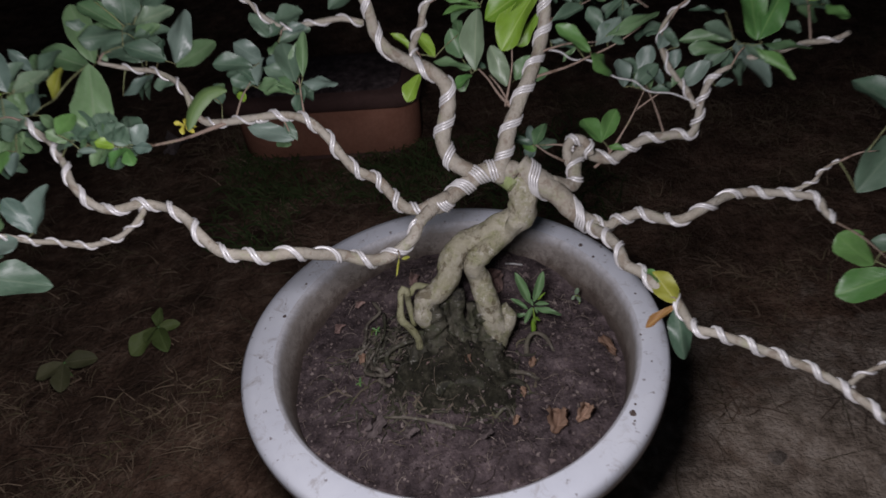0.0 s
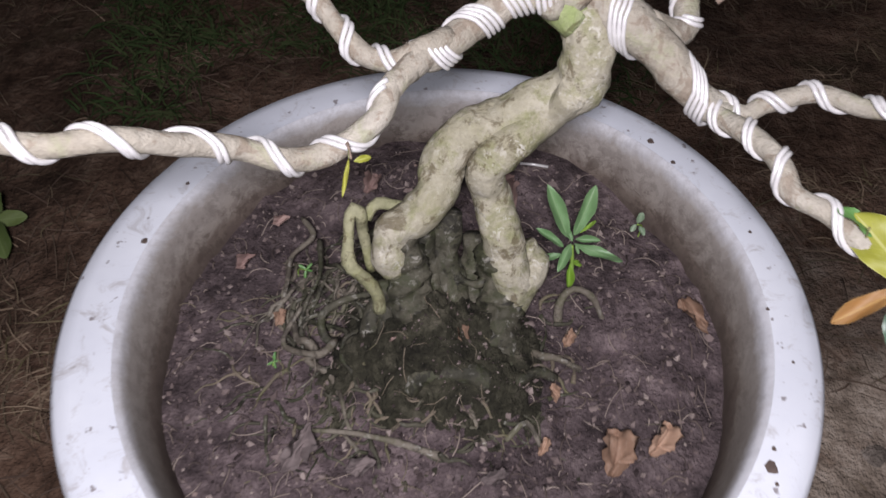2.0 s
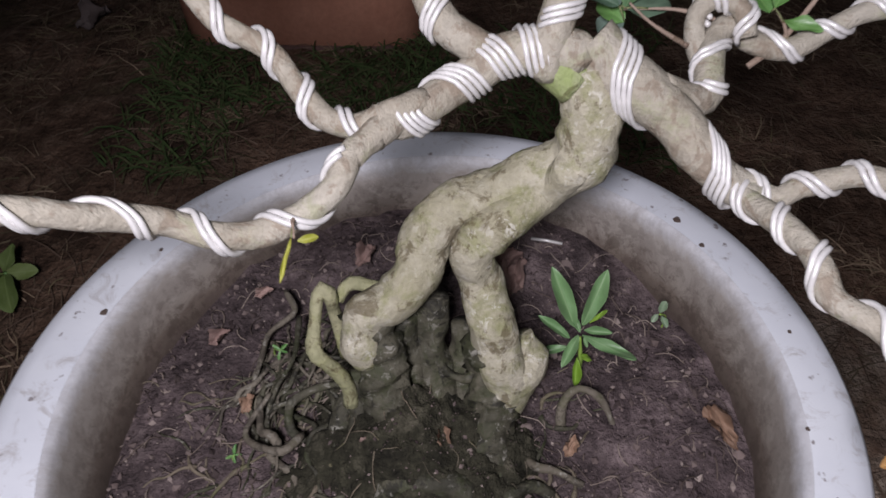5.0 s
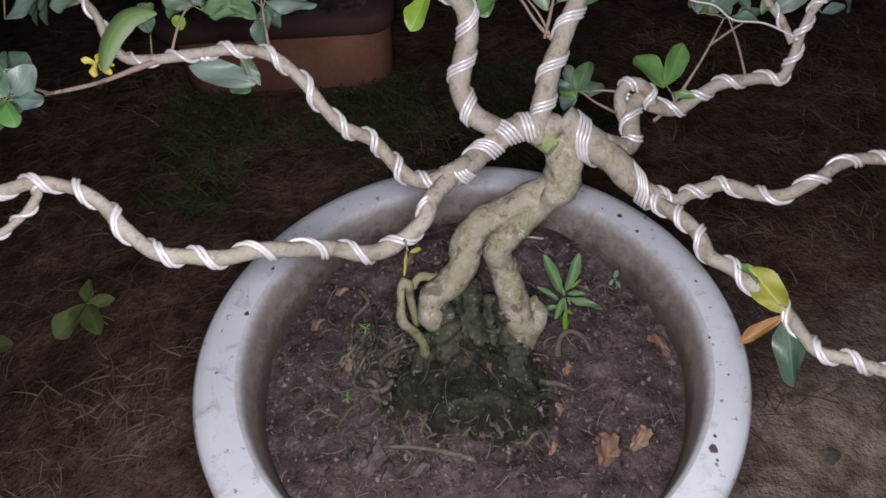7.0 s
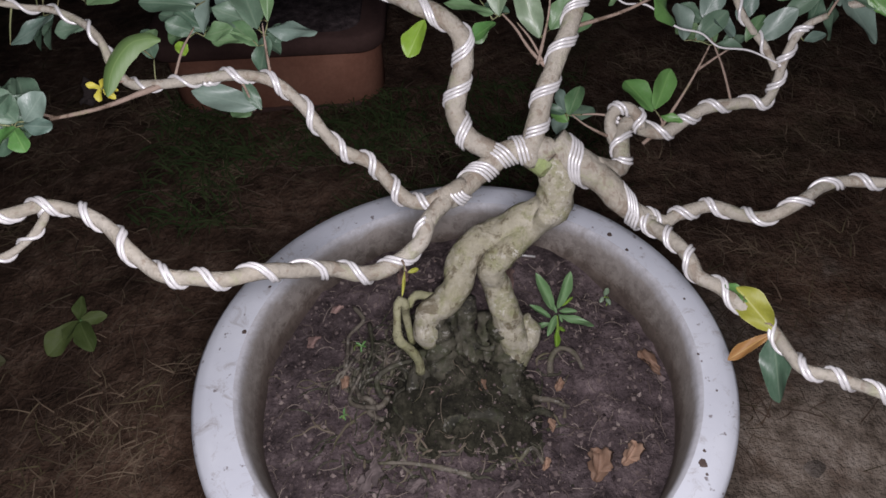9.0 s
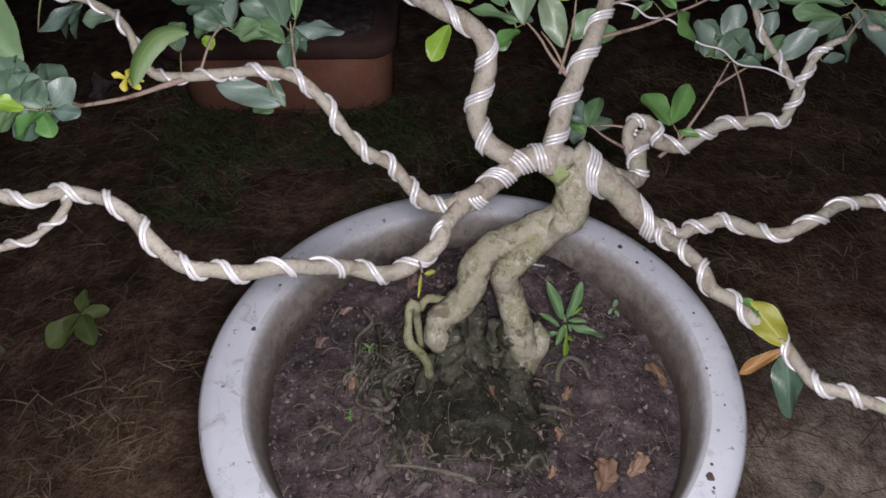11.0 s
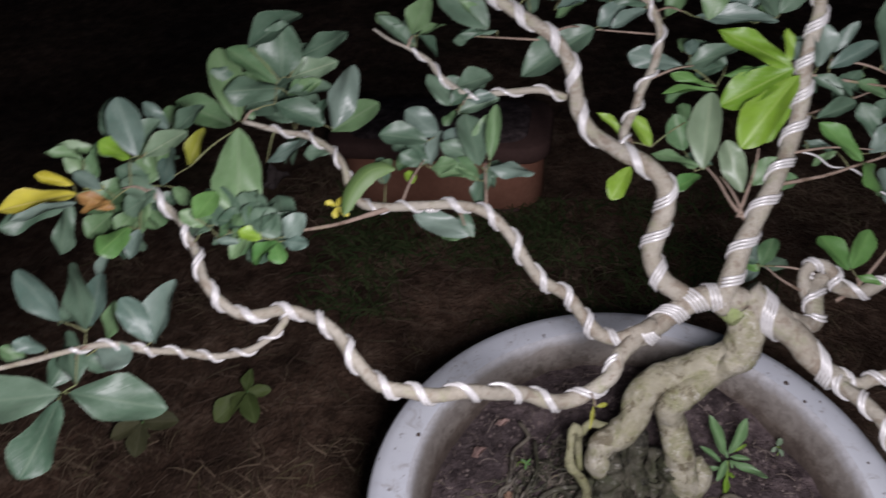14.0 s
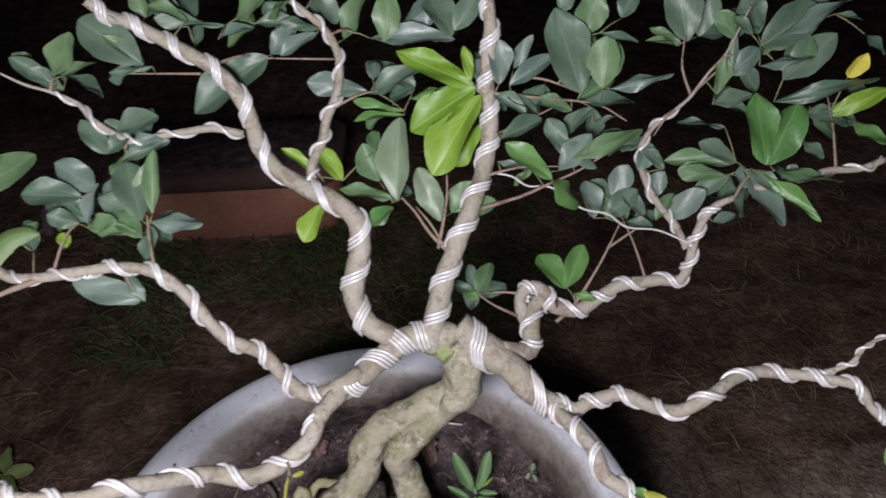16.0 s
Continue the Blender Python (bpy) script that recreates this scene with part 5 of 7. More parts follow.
stalks(twig, [(-0.309, 0.577, 0.445), (-0.312, 0.573, 0.451), (-0.313, 0.576, 0.448), (-0.323, 0.570, 0.450), (-0.358, 0.565, 0.460), (-0.355, 0.557, 0.465), (-0.342, 0.568, 0.457), (-0.341, 0.565, 0.459), (-0.347, 0.565, 0.452), (-0.328, 0.574, 0.454), (-0.327, 0.573, 0.454), (-0.327, 0.573, 0.457), (-0.321, 0.570, 0.453), (-0.331, 0.568, 0.450), (-0.330, 0.563, 0.454), (-0.329, 0.568, 0.450), (-0.361, 0.559, 0.463), (-0.359, 0.556, 0.465), (-0.332, 0.570, 0.456), (-0.330, 0.567, 0.458), (-0.330, 0.567, 0.461), (-0.327, 0.567, 0.453), (-0.323, 0.563, 0.457), (-0.333, 0.561, 0.455), (-0.333, 0.561, 0.455), (-0.362, 0.549, 0.476), (-0.351, 0.547, 0.460), (-0.351, 0.551, 0.459), (-0.308, 0.558, 0.455), (-0.312, 0.558, 0.455), (-0.322, 0.554, 0.457), (-0.311, 0.553, 0.455), (-0.307, 0.554, 0.455), (-0.315, 0.557, 0.453), (-0.332, 0.558, 0.463), (-0.343, 0.556, 0.460), (-0.323, 0.555, 0.462)])
leaf(twig, (-0.309, 0.577, 0.445), (-0.339, 0.557, 0.437), 0.5, DARK)
leaf(twig, (-0.312, 0.573, 0.451), (-0.342, 0.571, 0.468), 0.5, DARK)
leaf(twig, (-0.313, 0.576, 0.448), (-0.328, 0.606, 0.459), 0.5, DARK)
leaf(twig, (-0.323, 0.570, 0.450), (-0.303, 0.581, 0.459), 0.5, DARK)
leaf(twig, (-0.358, 0.565, 0.460), (-0.372, 0.562, 0.474), 0.5, MID)
leaf(twig, (-0.355, 0.557, 0.465), (-0.374, 0.562, 0.458), 0.5, DARK)
leaf(twig, (-0.342, 0.568, 0.457), (-0.369, 0.582, 0.477), 0.6, DARK)
leaf(twig, (-0.341, 0.565, 0.459), (-0.338, 0.592, 0.473), 0.6, DARK)
leaf(twig, (-0.347, 0.565, 0.452), (-0.360, 0.556, 0.451), 0.4, DARK)
leaf(twig, (-0.328, 0.574, 0.454), (-0.337, 0.584, 0.474), 0.6, DARK)
leaf(twig, (-0.327, 0.573, 0.454), (-0.323, 0.594, 0.462), 0.6, DARK)
leaf(twig, (-0.327, 0.573, 0.457), (-0.352, 0.569, 0.462), 0.6, DARK)
leaf(twig, (-0.321, 0.570, 0.453), (-0.315, 0.574, 0.434), 0.4, MID)
leaf(twig, (-0.331, 0.568, 0.450), (-0.344, 0.555, 0.441), 0.45, MID)
leaf(twig, (-0.330, 0.563, 0.454), (-0.349, 0.565, 0.449), 0.45, MID)
leaf(twig, (-0.329, 0.568, 0.450), (-0.309, 0.579, 0.459), 0.5, DARK)
leaf(twig, (-0.361, 0.559, 0.463), (-0.375, 0.556, 0.477), 0.5, MID)
leaf(twig, (-0.359, 0.556, 0.465), (-0.379, 0.562, 0.458), 0.5, DARK)
leaf(twig, (-0.332, 0.570, 0.456), (-0.341, 0.580, 0.476), 0.6, DARK)
leaf(twig, (-0.330, 0.567, 0.458), (-0.325, 0.588, 0.465), 0.6, DARK)
leaf(twig, (-0.330, 0.567, 0.461), (-0.355, 0.563, 0.466), 0.6, DARK)
leaf(twig, (-0.327, 0.567, 0.453), (-0.308, 0.563, 0.448), 0.4, DARK)
leaf(twig, (-0.323, 0.563, 0.457), (-0.317, 0.567, 0.438), 0.4, MID)
leaf(twig, (-0.333, 0.561, 0.455), (-0.346, 0.547, 0.445), 0.45, MID)
leaf(twig, (-0.333, 0.561, 0.455), (-0.352, 0.563, 0.449), 0.45, MID)
leaf(twig, (-0.362, 0.549, 0.476), (-0.354, 0.571, 0.484), 0.6, FRESH)
leaf(twig, (-0.351, 0.547, 0.460), (-0.336, 0.547, 0.459), 0.32, BLUE)
leaf(twig, (-0.351, 0.551, 0.459), (-0.344, 0.563, 0.465), 0.43, MID)
leaf(twig, (-0.308, 0.558, 0.455), (-0.294, 0.566, 0.469), 0.63, BLUE)
leaf(twig, (-0.312, 0.558, 0.455), (-0.330, 0.570, 0.471), 0.63, DARK)
leaf(twig, (-0.322, 0.554, 0.457), (-0.336, 0.552, 0.465), 0.58, LIME)
leaf(twig, (-0.311, 0.553, 0.455), (-0.331, 0.546, 0.445), 0.53, FRESH)
leaf(twig, (-0.307, 0.554, 0.455), (-0.291, 0.553, 0.454), 0.61, BLUE)
leaf(twig, (-0.315, 0.557, 0.453), (-0.309, 0.544, 0.444), 0.63, FRESH)
leaf(twig, (-0.332, 0.558, 0.463), (-0.328, 0.578, 0.472), 0.59, DARK)
leaf(twig, (-0.343, 0.556, 0.460), (-0.335, 0.572, 0.472), 0.55, MID)
leaf(twig, (-0.323, 0.555, 0.462), (-0.312, 0.564, 0.471), 0.61, DARK)
twig = sprig((-0.246, 0.651, 0.430), (-0.229, 0.670, 0.447))
stalks(twig, [(-0.230, 0.685, 0.441), (-0.228, 0.687, 0.441), (-0.237, 0.687, 0.437), (-0.234, 0.696, 0.439), (-0.234, 0.696, 0.439), (-0.259, 0.657, 0.433), (-0.220, 0.693, 0.456), (-0.228, 0.686, 0.455), (-0.224, 0.672, 0.441), (-0.229, 0.671, 0.443), (-0.224, 0.670, 0.440), (-0.238, 0.659, 0.432), (-0.223, 0.676, 0.441)])
leaf(twig, (-0.230, 0.685, 0.441), (-0.258, 0.694, 0.451), 0.45, DARK)
leaf(twig, (-0.228, 0.687, 0.441), (-0.246, 0.698, 0.444), 0.42, DARK)
leaf(twig, (-0.237, 0.687, 0.437), (-0.259, 0.692, 0.430), 0.5, MID)
leaf(twig, (-0.234, 0.696, 0.439), (-0.222, 0.708, 0.444), 0.5, DARK)
leaf(twig, (-0.234, 0.696, 0.439), (-0.227, 0.709, 0.427), 0.5, MID)
leaf(twig, (-0.259, 0.657, 0.433), (-0.268, 0.678, 0.443), 0.5, DARK)
leaf(twig, (-0.220, 0.693, 0.456), (-0.247, 0.704, 0.474), 0.53, BLUE)
leaf(twig, (-0.228, 0.686, 0.455), (-0.263, 0.680, 0.468), 0.48, DARK)
leaf(twig, (-0.224, 0.672, 0.441), (-0.220, 0.692, 0.463), 0.36, BLUE)
leaf(twig, (-0.229, 0.671, 0.443), (-0.247, 0.670, 0.454), 0.56, DARK)
leaf(twig, (-0.224, 0.670, 0.440), (-0.202, 0.667, 0.447), 0.48, MID)
leaf(twig, (-0.238, 0.659, 0.432), (-0.242, 0.669, 0.439), 0.6, LIME)
leaf(twig, (-0.223, 0.676, 0.441), (-0.243, 0.687, 0.457), 0.43, DARK)
twig = sprig((-0.180, 0.647, 0.415), (-0.181, 0.668, 0.447))
stalks(twig, [(-0.187, 0.681, 0.440), (-0.186, 0.686, 0.442), (-0.183, 0.678, 0.445), (-0.186, 0.681, 0.433), (-0.184, 0.670, 0.437), (-0.185, 0.667, 0.444), (-0.199, 0.691, 0.449), (-0.177, 0.669, 0.448), (-0.178, 0.663, 0.446), (-0.179, 0.667, 0.439), (-0.189, 0.663, 0.438), (-0.186, 0.660, 0.435)])
leaf(twig, (-0.187, 0.681, 0.440), (-0.218, 0.687, 0.453), 0.45, DARK)
leaf(twig, (-0.186, 0.686, 0.442), (-0.178, 0.697, 0.474), 0.45, MID)
leaf(twig, (-0.183, 0.678, 0.445), (-0.189, 0.697, 0.458), 0.4, MID)
leaf(twig, (-0.186, 0.681, 0.433), (-0.158, 0.689, 0.431), 0.48, DARK)
leaf(twig, (-0.184, 0.670, 0.437), (-0.173, 0.680, 0.417), 0.5, DARK)
leaf(twig, (-0.185, 0.667, 0.444), (-0.199, 0.706, 0.471), 0.41, DARK)
leaf(twig, (-0.199, 0.691, 0.449), (-0.216, 0.697, 0.458), 0.59, BLUE)
leaf(twig, (-0.177, 0.669, 0.448), (-0.173, 0.691, 0.485), 0.22, MID)
leaf(twig, (-0.178, 0.663, 0.446), (-0.143, 0.660, 0.445), 0.38, BLUE)
leaf(twig, (-0.179, 0.667, 0.439), (-0.190, 0.659, 0.413), 0.5, DARK)
leaf(twig, (-0.189, 0.663, 0.438), (-0.221, 0.670, 0.439), 0.28, MID)
leaf(twig, (-0.186, 0.660, 0.435), (-0.206, 0.678, 0.446), 0.43, MID)
twig = sprig((-0.201, 0.646, 0.415), (-0.194, 0.638, 0.396))
stalks(twig, [(-0.202, 0.656, 0.381), (-0.191, 0.638, 0.399), (-0.189, 0.636, 0.398)])
leaf(twig, (-0.202, 0.656, 0.381), (-0.220, 0.664, 0.381), 0.45, MID)
leaf(twig, (-0.191, 0.638, 0.399), (-0.237, 0.645, 0.413), 0.33, BLUE)
leaf(twig, (-0.189, 0.636, 0.398), (-0.199, 0.647, 0.415), 0.36, DARK)
twig = sprig((-0.276, 0.645, 0.422), (-0.288, 0.642, 0.422))
stalks(twig, [(-0.302, 0.676, 0.453), (-0.263, 0.654, 0.442), (-0.295, 0.642, 0.422), (-0.294, 0.638, 0.424), (-0.295, 0.641, 0.422), (-0.294, 0.636, 0.426), (-0.294, 0.638, 0.424)])
leaf(twig, (-0.302, 0.676, 0.453), (-0.327, 0.677, 0.447), 0.39, DARK)
leaf(twig, (-0.263, 0.654, 0.442), (-0.256, 0.669, 0.450), 0.72, MID)
leaf(twig, (-0.295, 0.642, 0.422), (-0.306, 0.643, 0.425), 0.31, YELLOW)
leaf(twig, (-0.294, 0.638, 0.424), (-0.293, 0.650, 0.428), 0.33, YELLOW)
leaf(twig, (-0.295, 0.641, 0.422), (-0.287, 0.637, 0.416), 0.4, YELLOW)
leaf(twig, (-0.294, 0.636, 0.426), (-0.296, 0.629, 0.420), 0.48, YELLOW)
leaf(twig, (-0.294, 0.638, 0.424), (-0.284, 0.640, 0.421), 0.33, YELLOW)
twig = sprig((-0.197, 0.724, 0.475), (-0.202, 0.718, 0.469))
stalks(twig, [(-0.206, 0.733, 0.464), (-0.203, 0.727, 0.468), (-0.206, 0.735, 0.464), (-0.207, 0.722, 0.461), (-0.207, 0.730, 0.460), (-0.211, 0.732, 0.458), (-0.213, 0.713, 0.472), (-0.207, 0.727, 0.481), (-0.212, 0.713, 0.472), (-0.200, 0.721, 0.474)])
leaf(twig, (-0.206, 0.733, 0.464), (-0.186, 0.754, 0.483), 0.5, DARK)
leaf(twig, (-0.203, 0.727, 0.468), (-0.216, 0.737, 0.486), 0.5, DARK)
leaf(twig, (-0.206, 0.735, 0.464), (-0.210, 0.757, 0.475), 0.5, DARK)
leaf(twig, (-0.207, 0.722, 0.461), (-0.174, 0.731, 0.471), 0.35, DARK)
leaf(twig, (-0.207, 0.730, 0.460), (-0.198, 0.720, 0.445), 0.5, MID)
leaf(twig, (-0.211, 0.732, 0.458), (-0.220, 0.721, 0.451), 0.5, MID)
leaf(twig, (-0.213, 0.713, 0.472), (-0.231, 0.733, 0.491), 0.4, DARK)
leaf(twig, (-0.207, 0.727, 0.481), (-0.180, 0.742, 0.486), 0.55, DARK)
leaf(twig, (-0.212, 0.713, 0.472), (-0.197, 0.723, 0.483), 0.48, DARK)
leaf(twig, (-0.200, 0.721, 0.474), (-0.175, 0.721, 0.476), 0.37, BLUE)
twig = sprig((-0.246, 0.739, 0.508), (-0.241, 0.746, 0.517))
stalks(twig, [(-0.242, 0.762, 0.511), (-0.246, 0.763, 0.507), (-0.256, 0.762, 0.516), (-0.244, 0.747, 0.518), (-0.238, 0.745, 0.518), (-0.242, 0.747, 0.507), (-0.244, 0.745, 0.512)])
leaf(twig, (-0.242, 0.762, 0.511), (-0.227, 0.778, 0.486), 0.28, DARK)
leaf(twig, (-0.246, 0.763, 0.507), (-0.248, 0.785, 0.530), 0.4, DARK)
leaf(twig, (-0.256, 0.762, 0.516), (-0.273, 0.760, 0.532), 0.4, MID)
leaf(twig, (-0.244, 0.747, 0.518), (-0.231, 0.764, 0.543), 0.59, MID)
leaf(twig, (-0.238, 0.745, 0.518), (-0.217, 0.759, 0.524), 0.36, MID)
leaf(twig, (-0.242, 0.747, 0.507), (-0.257, 0.743, 0.528), 0.4, DARK)
leaf(twig, (-0.244, 0.745, 0.512), (-0.269, 0.746, 0.535), 0.33, DARK)
twig = sprig((-0.132, 0.769, 0.508), (-0.100, 0.781, 0.506))
stalks(twig, [(-0.098, 0.772, 0.510), (-0.115, 0.776, 0.539), (-0.095, 0.769, 0.513), (-0.103, 0.773, 0.535), (-0.095, 0.777, 0.537)])
leaf(twig, (-0.098, 0.772, 0.510), (-0.156, 0.746, 0.484), 0.41, DARK)
leaf(twig, (-0.115, 0.776, 0.539), (-0.094, 0.768, 0.557), 0.61, MID)
leaf(twig, (-0.095, 0.769, 0.513), (-0.076, 0.775, 0.530), 0.57, BLUE)
leaf(twig, (-0.103, 0.773, 0.535), (-0.074, 0.776, 0.535), 0.33, DARK)
leaf(twig, (-0.095, 0.777, 0.537), (-0.078, 0.771, 0.553), 0.51, MID)
twig = sprig((-0.162, 0.757, 0.532), (-0.156, 0.758, 0.533))
stalks(twig, [(-0.183, 0.755, 0.520), (-0.182, 0.753, 0.521), (-0.152, 0.778, 0.535), (-0.152, 0.778, 0.535), (-0.106, 0.787, 0.528), (-0.106, 0.789, 0.527), (-0.149, 0.774, 0.521), (-0.179, 0.777, 0.544), (-0.180, 0.781, 0.543), (-0.182, 0.749, 0.522), (-0.175, 0.747, 0.520), (-0.149, 0.767, 0.543), (-0.125, 0.777, 0.534), (-0.130, 0.767, 0.528)])
leaf(twig, (-0.183, 0.755, 0.520), (-0.203, 0.751, 0.544), 0.3, MID)
leaf(twig, (-0.182, 0.753, 0.521), (-0.213, 0.756, 0.511), 0.3, DARK)
leaf(twig, (-0.152, 0.778, 0.535), (-0.173, 0.787, 0.554), 0.5, DARK)
leaf(twig, (-0.152, 0.778, 0.535), (-0.155, 0.805, 0.551), 0.5, DARK)
leaf(twig, (-0.106, 0.787, 0.528), (-0.129, 0.780, 0.520), 0.5, MID)
leaf(twig, (-0.106, 0.789, 0.527), (-0.124, 0.805, 0.533), 0.5, MID)
leaf(twig, (-0.149, 0.774, 0.521), (-0.147, 0.792, 0.533), 0.4, DARK)
leaf(twig, (-0.179, 0.777, 0.544), (-0.185, 0.783, 0.563), 0.5, MID)
leaf(twig, (-0.180, 0.781, 0.543), (-0.179, 0.797, 0.556), 0.5, DARK)
leaf(twig, (-0.182, 0.749, 0.522), (-0.219, 0.756, 0.555), 0.5, DARK)
leaf(twig, (-0.175, 0.747, 0.520), (-0.204, 0.742, 0.522), 0.19, DARK)
leaf(twig, (-0.149, 0.767, 0.543), (-0.171, 0.767, 0.559), 0.43, MID)
leaf(twig, (-0.125, 0.777, 0.534), (-0.172, 0.770, 0.543), 0.17, DARK)
leaf(twig, (-0.130, 0.767, 0.528), (-0.106, 0.778, 0.533), 0.26, BLUE)
twig = sprig((-0.052, 0.774, 0.524), (-0.030, 0.769, 0.523))
stalks(twig, [(-0.082, 0.782, 0.522), (0.027, 0.776, 0.510), (-0.058, 0.794, 0.546), (-0.058, 0.794, 0.546), (-0.041, 0.777, 0.517), (-0.011, 0.763, 0.519), (-0.021, 0.770, 0.519), (-0.059, 0.767, 0.527), (-0.058, 0.771, 0.529), (0.003, 0.775, 0.524)])
leaf(twig, (-0.082, 0.782, 0.522), (-0.094, 0.787, 0.546), 0.5, DARK)
leaf(twig, (0.027, 0.776, 0.510), (0.053, 0.791, 0.526), 0.45, MID)
leaf(twig, (-0.058, 0.794, 0.546), (-0.044, 0.786, 0.527), 0.5, DARK)
leaf(twig, (-0.058, 0.794, 0.546), (-0.064, 0.797, 0.524), 0.5, DARK)
leaf(twig, (-0.041, 0.777, 0.517), (-0.025, 0.781, 0.550), 0.46, MID)
leaf(twig, (-0.011, 0.763, 0.519), (-0.004, 0.770, 0.551), 0.55, MID)
leaf(twig, (-0.021, 0.770, 0.519), (0.039, 0.755, 0.523), 0.23, BLUE)
leaf(twig, (-0.059, 0.767, 0.527), (-0.085, 0.752, 0.522), 0.33, BLUE)
leaf(twig, (-0.058, 0.771, 0.529), (-0.083, 0.768, 0.539), 0.31, DARK)
leaf(twig, (0.003, 0.775, 0.524), (0.037, 0.780, 0.543), 0.44, BLUE)
twig = sprig((-0.073, 0.719, 0.443), (-0.064, 0.713, 0.432))
stalks(twig, [(-0.073, 0.724, 0.438), (-0.051, 0.715, 0.433), (-0.067, 0.701, 0.423)])
leaf(twig, (-0.073, 0.724, 0.438), (-0.093, 0.728, 0.458), 0.3, LIME)
leaf(twig, (-0.051, 0.715, 0.433), (-0.068, 0.732, 0.455), 0.38, LIME)
leaf(twig, (-0.067, 0.701, 0.423), (-0.083, 0.679, 0.408), 0.45, LIME)
twig = sprig((0.062, 0.730, 0.475), (0.056, 0.735, 0.491))
stalks(twig, [(0.060, 0.744, 0.488), (0.061, 0.745, 0.488), (0.062, 0.750, 0.481), (0.062, 0.748, 0.482), (0.038, 0.757, 0.522), (0.040, 0.758, 0.525), (0.051, 0.739, 0.490), (0.053, 0.738, 0.489), (0.056, 0.732, 0.486), (0.049, 0.738, 0.495), (0.062, 0.739, 0.490), (0.069, 0.736, 0.491), (0.082, 0.750, 0.496), (0.077, 0.735, 0.490), (0.064, 0.734, 0.485), (0.057, 0.737, 0.461), (0.066, 0.704, 0.464)])
leaf(twig, (0.060, 0.744, 0.488), (0.081, 0.757, 0.511), 0.5, DARK)
leaf(twig, (0.061, 0.745, 0.488), (0.053, 0.776, 0.503), 0.5, DARK)
leaf(twig, (0.062, 0.750, 0.481), (0.077, 0.744, 0.466), 0.4, DARK)
leaf(twig, (0.062, 0.748, 0.482), (0.061, 0.755, 0.459), 0.4, DARK)
leaf(twig, (0.038, 0.757, 0.522), (0.025, 0.781, 0.545), 0.57, DARK)
leaf(twig, (0.040, 0.758, 0.525), (0.057, 0.765, 0.547), 0.5, DARK)
leaf(twig, (0.051, 0.739, 0.490), (-0.003, 0.755, 0.515), 0.29, LIME)
leaf(twig, (0.053, 0.738, 0.489), (0.001, 0.733, 0.462), 0.41, LIME)
leaf(twig, (0.056, 0.732, 0.486), (0.013, 0.699, 0.446), 0.35, LIME)
leaf(twig, (0.049, 0.738, 0.495), (0.046, 0.752, 0.516), 0.3, LIME)
leaf(twig, (0.062, 0.739, 0.490), (0.053, 0.758, 0.504), 0.53, BLUE)
leaf(twig, (0.069, 0.736, 0.491), (0.071, 0.743, 0.522), 0.5, BLUE)
leaf(twig, (0.082, 0.750, 0.496), (0.095, 0.750, 0.521), 0.29, BLUE)
leaf(twig, (0.077, 0.735, 0.490), (0.108, 0.738, 0.511), 0.31, BLUE)
leaf(twig, (0.064, 0.734, 0.485), (0.087, 0.720, 0.477), 0.35, DARK)
leaf(twig, (0.057, 0.737, 0.461), (0.031, 0.723, 0.435), 0.34, LIME)
leaf(twig, (0.066, 0.704, 0.464), (0.100, 0.723, 0.470), 0.26, DARK)
twig = sprig((-0.056, 0.751, 0.473), (-0.010, 0.756, 0.484))
stalks(twig, [(-0.025, 0.780, 0.485), (-0.025, 0.776, 0.487), (-0.012, 0.769, 0.460), (0.009, 0.767, 0.479), (0.009, 0.770, 0.478), (-0.027, 0.757, 0.483), (-0.022, 0.758, 0.492), (-0.026, 0.757, 0.481), (0.004, 0.750, 0.478), (-0.001, 0.745, 0.471), (-0.001, 0.742, 0.469), (-0.025, 0.722, 0.452)])
leaf(twig, (-0.025, 0.780, 0.485), (-0.005, 0.782, 0.493), 0.5, DARK)
leaf(twig, (-0.025, 0.776, 0.487), (-0.017, 0.797, 0.493), 0.5, MID)
leaf(twig, (-0.012, 0.769, 0.460), (-0.035, 0.775, 0.444), 0.28, MID)
leaf(twig, (0.009, 0.767, 0.479), (-0.013, 0.771, 0.495), 0.5, DARK)
leaf(twig, (0.009, 0.770, 0.478), (-0.013, 0.776, 0.468), 0.5, DARK)
leaf(twig, (-0.027, 0.757, 0.483), (-0.071, 0.760, 0.492), 0.32, BLUE)
leaf(twig, (-0.022, 0.758, 0.492), (-0.020, 0.768, 0.502), 0.78, BLUE)
leaf(twig, (-0.026, 0.757, 0.481), (0.011, 0.751, 0.504), 0.36, DARK)
leaf(twig, (0.004, 0.750, 0.478), (0.032, 0.741, 0.494), 0.23, FRESH)
leaf(twig, (-0.001, 0.745, 0.471), (-0.038, 0.746, 0.481), 0.13, FRESH)
leaf(twig, (-0.001, 0.742, 0.469), (-0.042, 0.753, 0.465), 0.12, FRESH)
leaf(twig, (-0.025, 0.722, 0.452), (-0.026, 0.743, 0.459), 0.41, MID)
twig = sprig((0.022, 0.676, 0.390), (0.002, 0.693, 0.419))
stalks(twig, [(-0.018, 0.707, 0.413), (0.000, 0.718, 0.414), (-0.011, 0.697, 0.423), (-0.015, 0.697, 0.426), (-0.024, 0.718, 0.428), (0.019, 0.689, 0.407), (0.028, 0.695, 0.410), (-0.035, 0.683, 0.412), (0.041, 0.694, 0.409)])
leaf(twig, (-0.018, 0.707, 0.413), (-0.029, 0.701, 0.400), 0.5, MID)
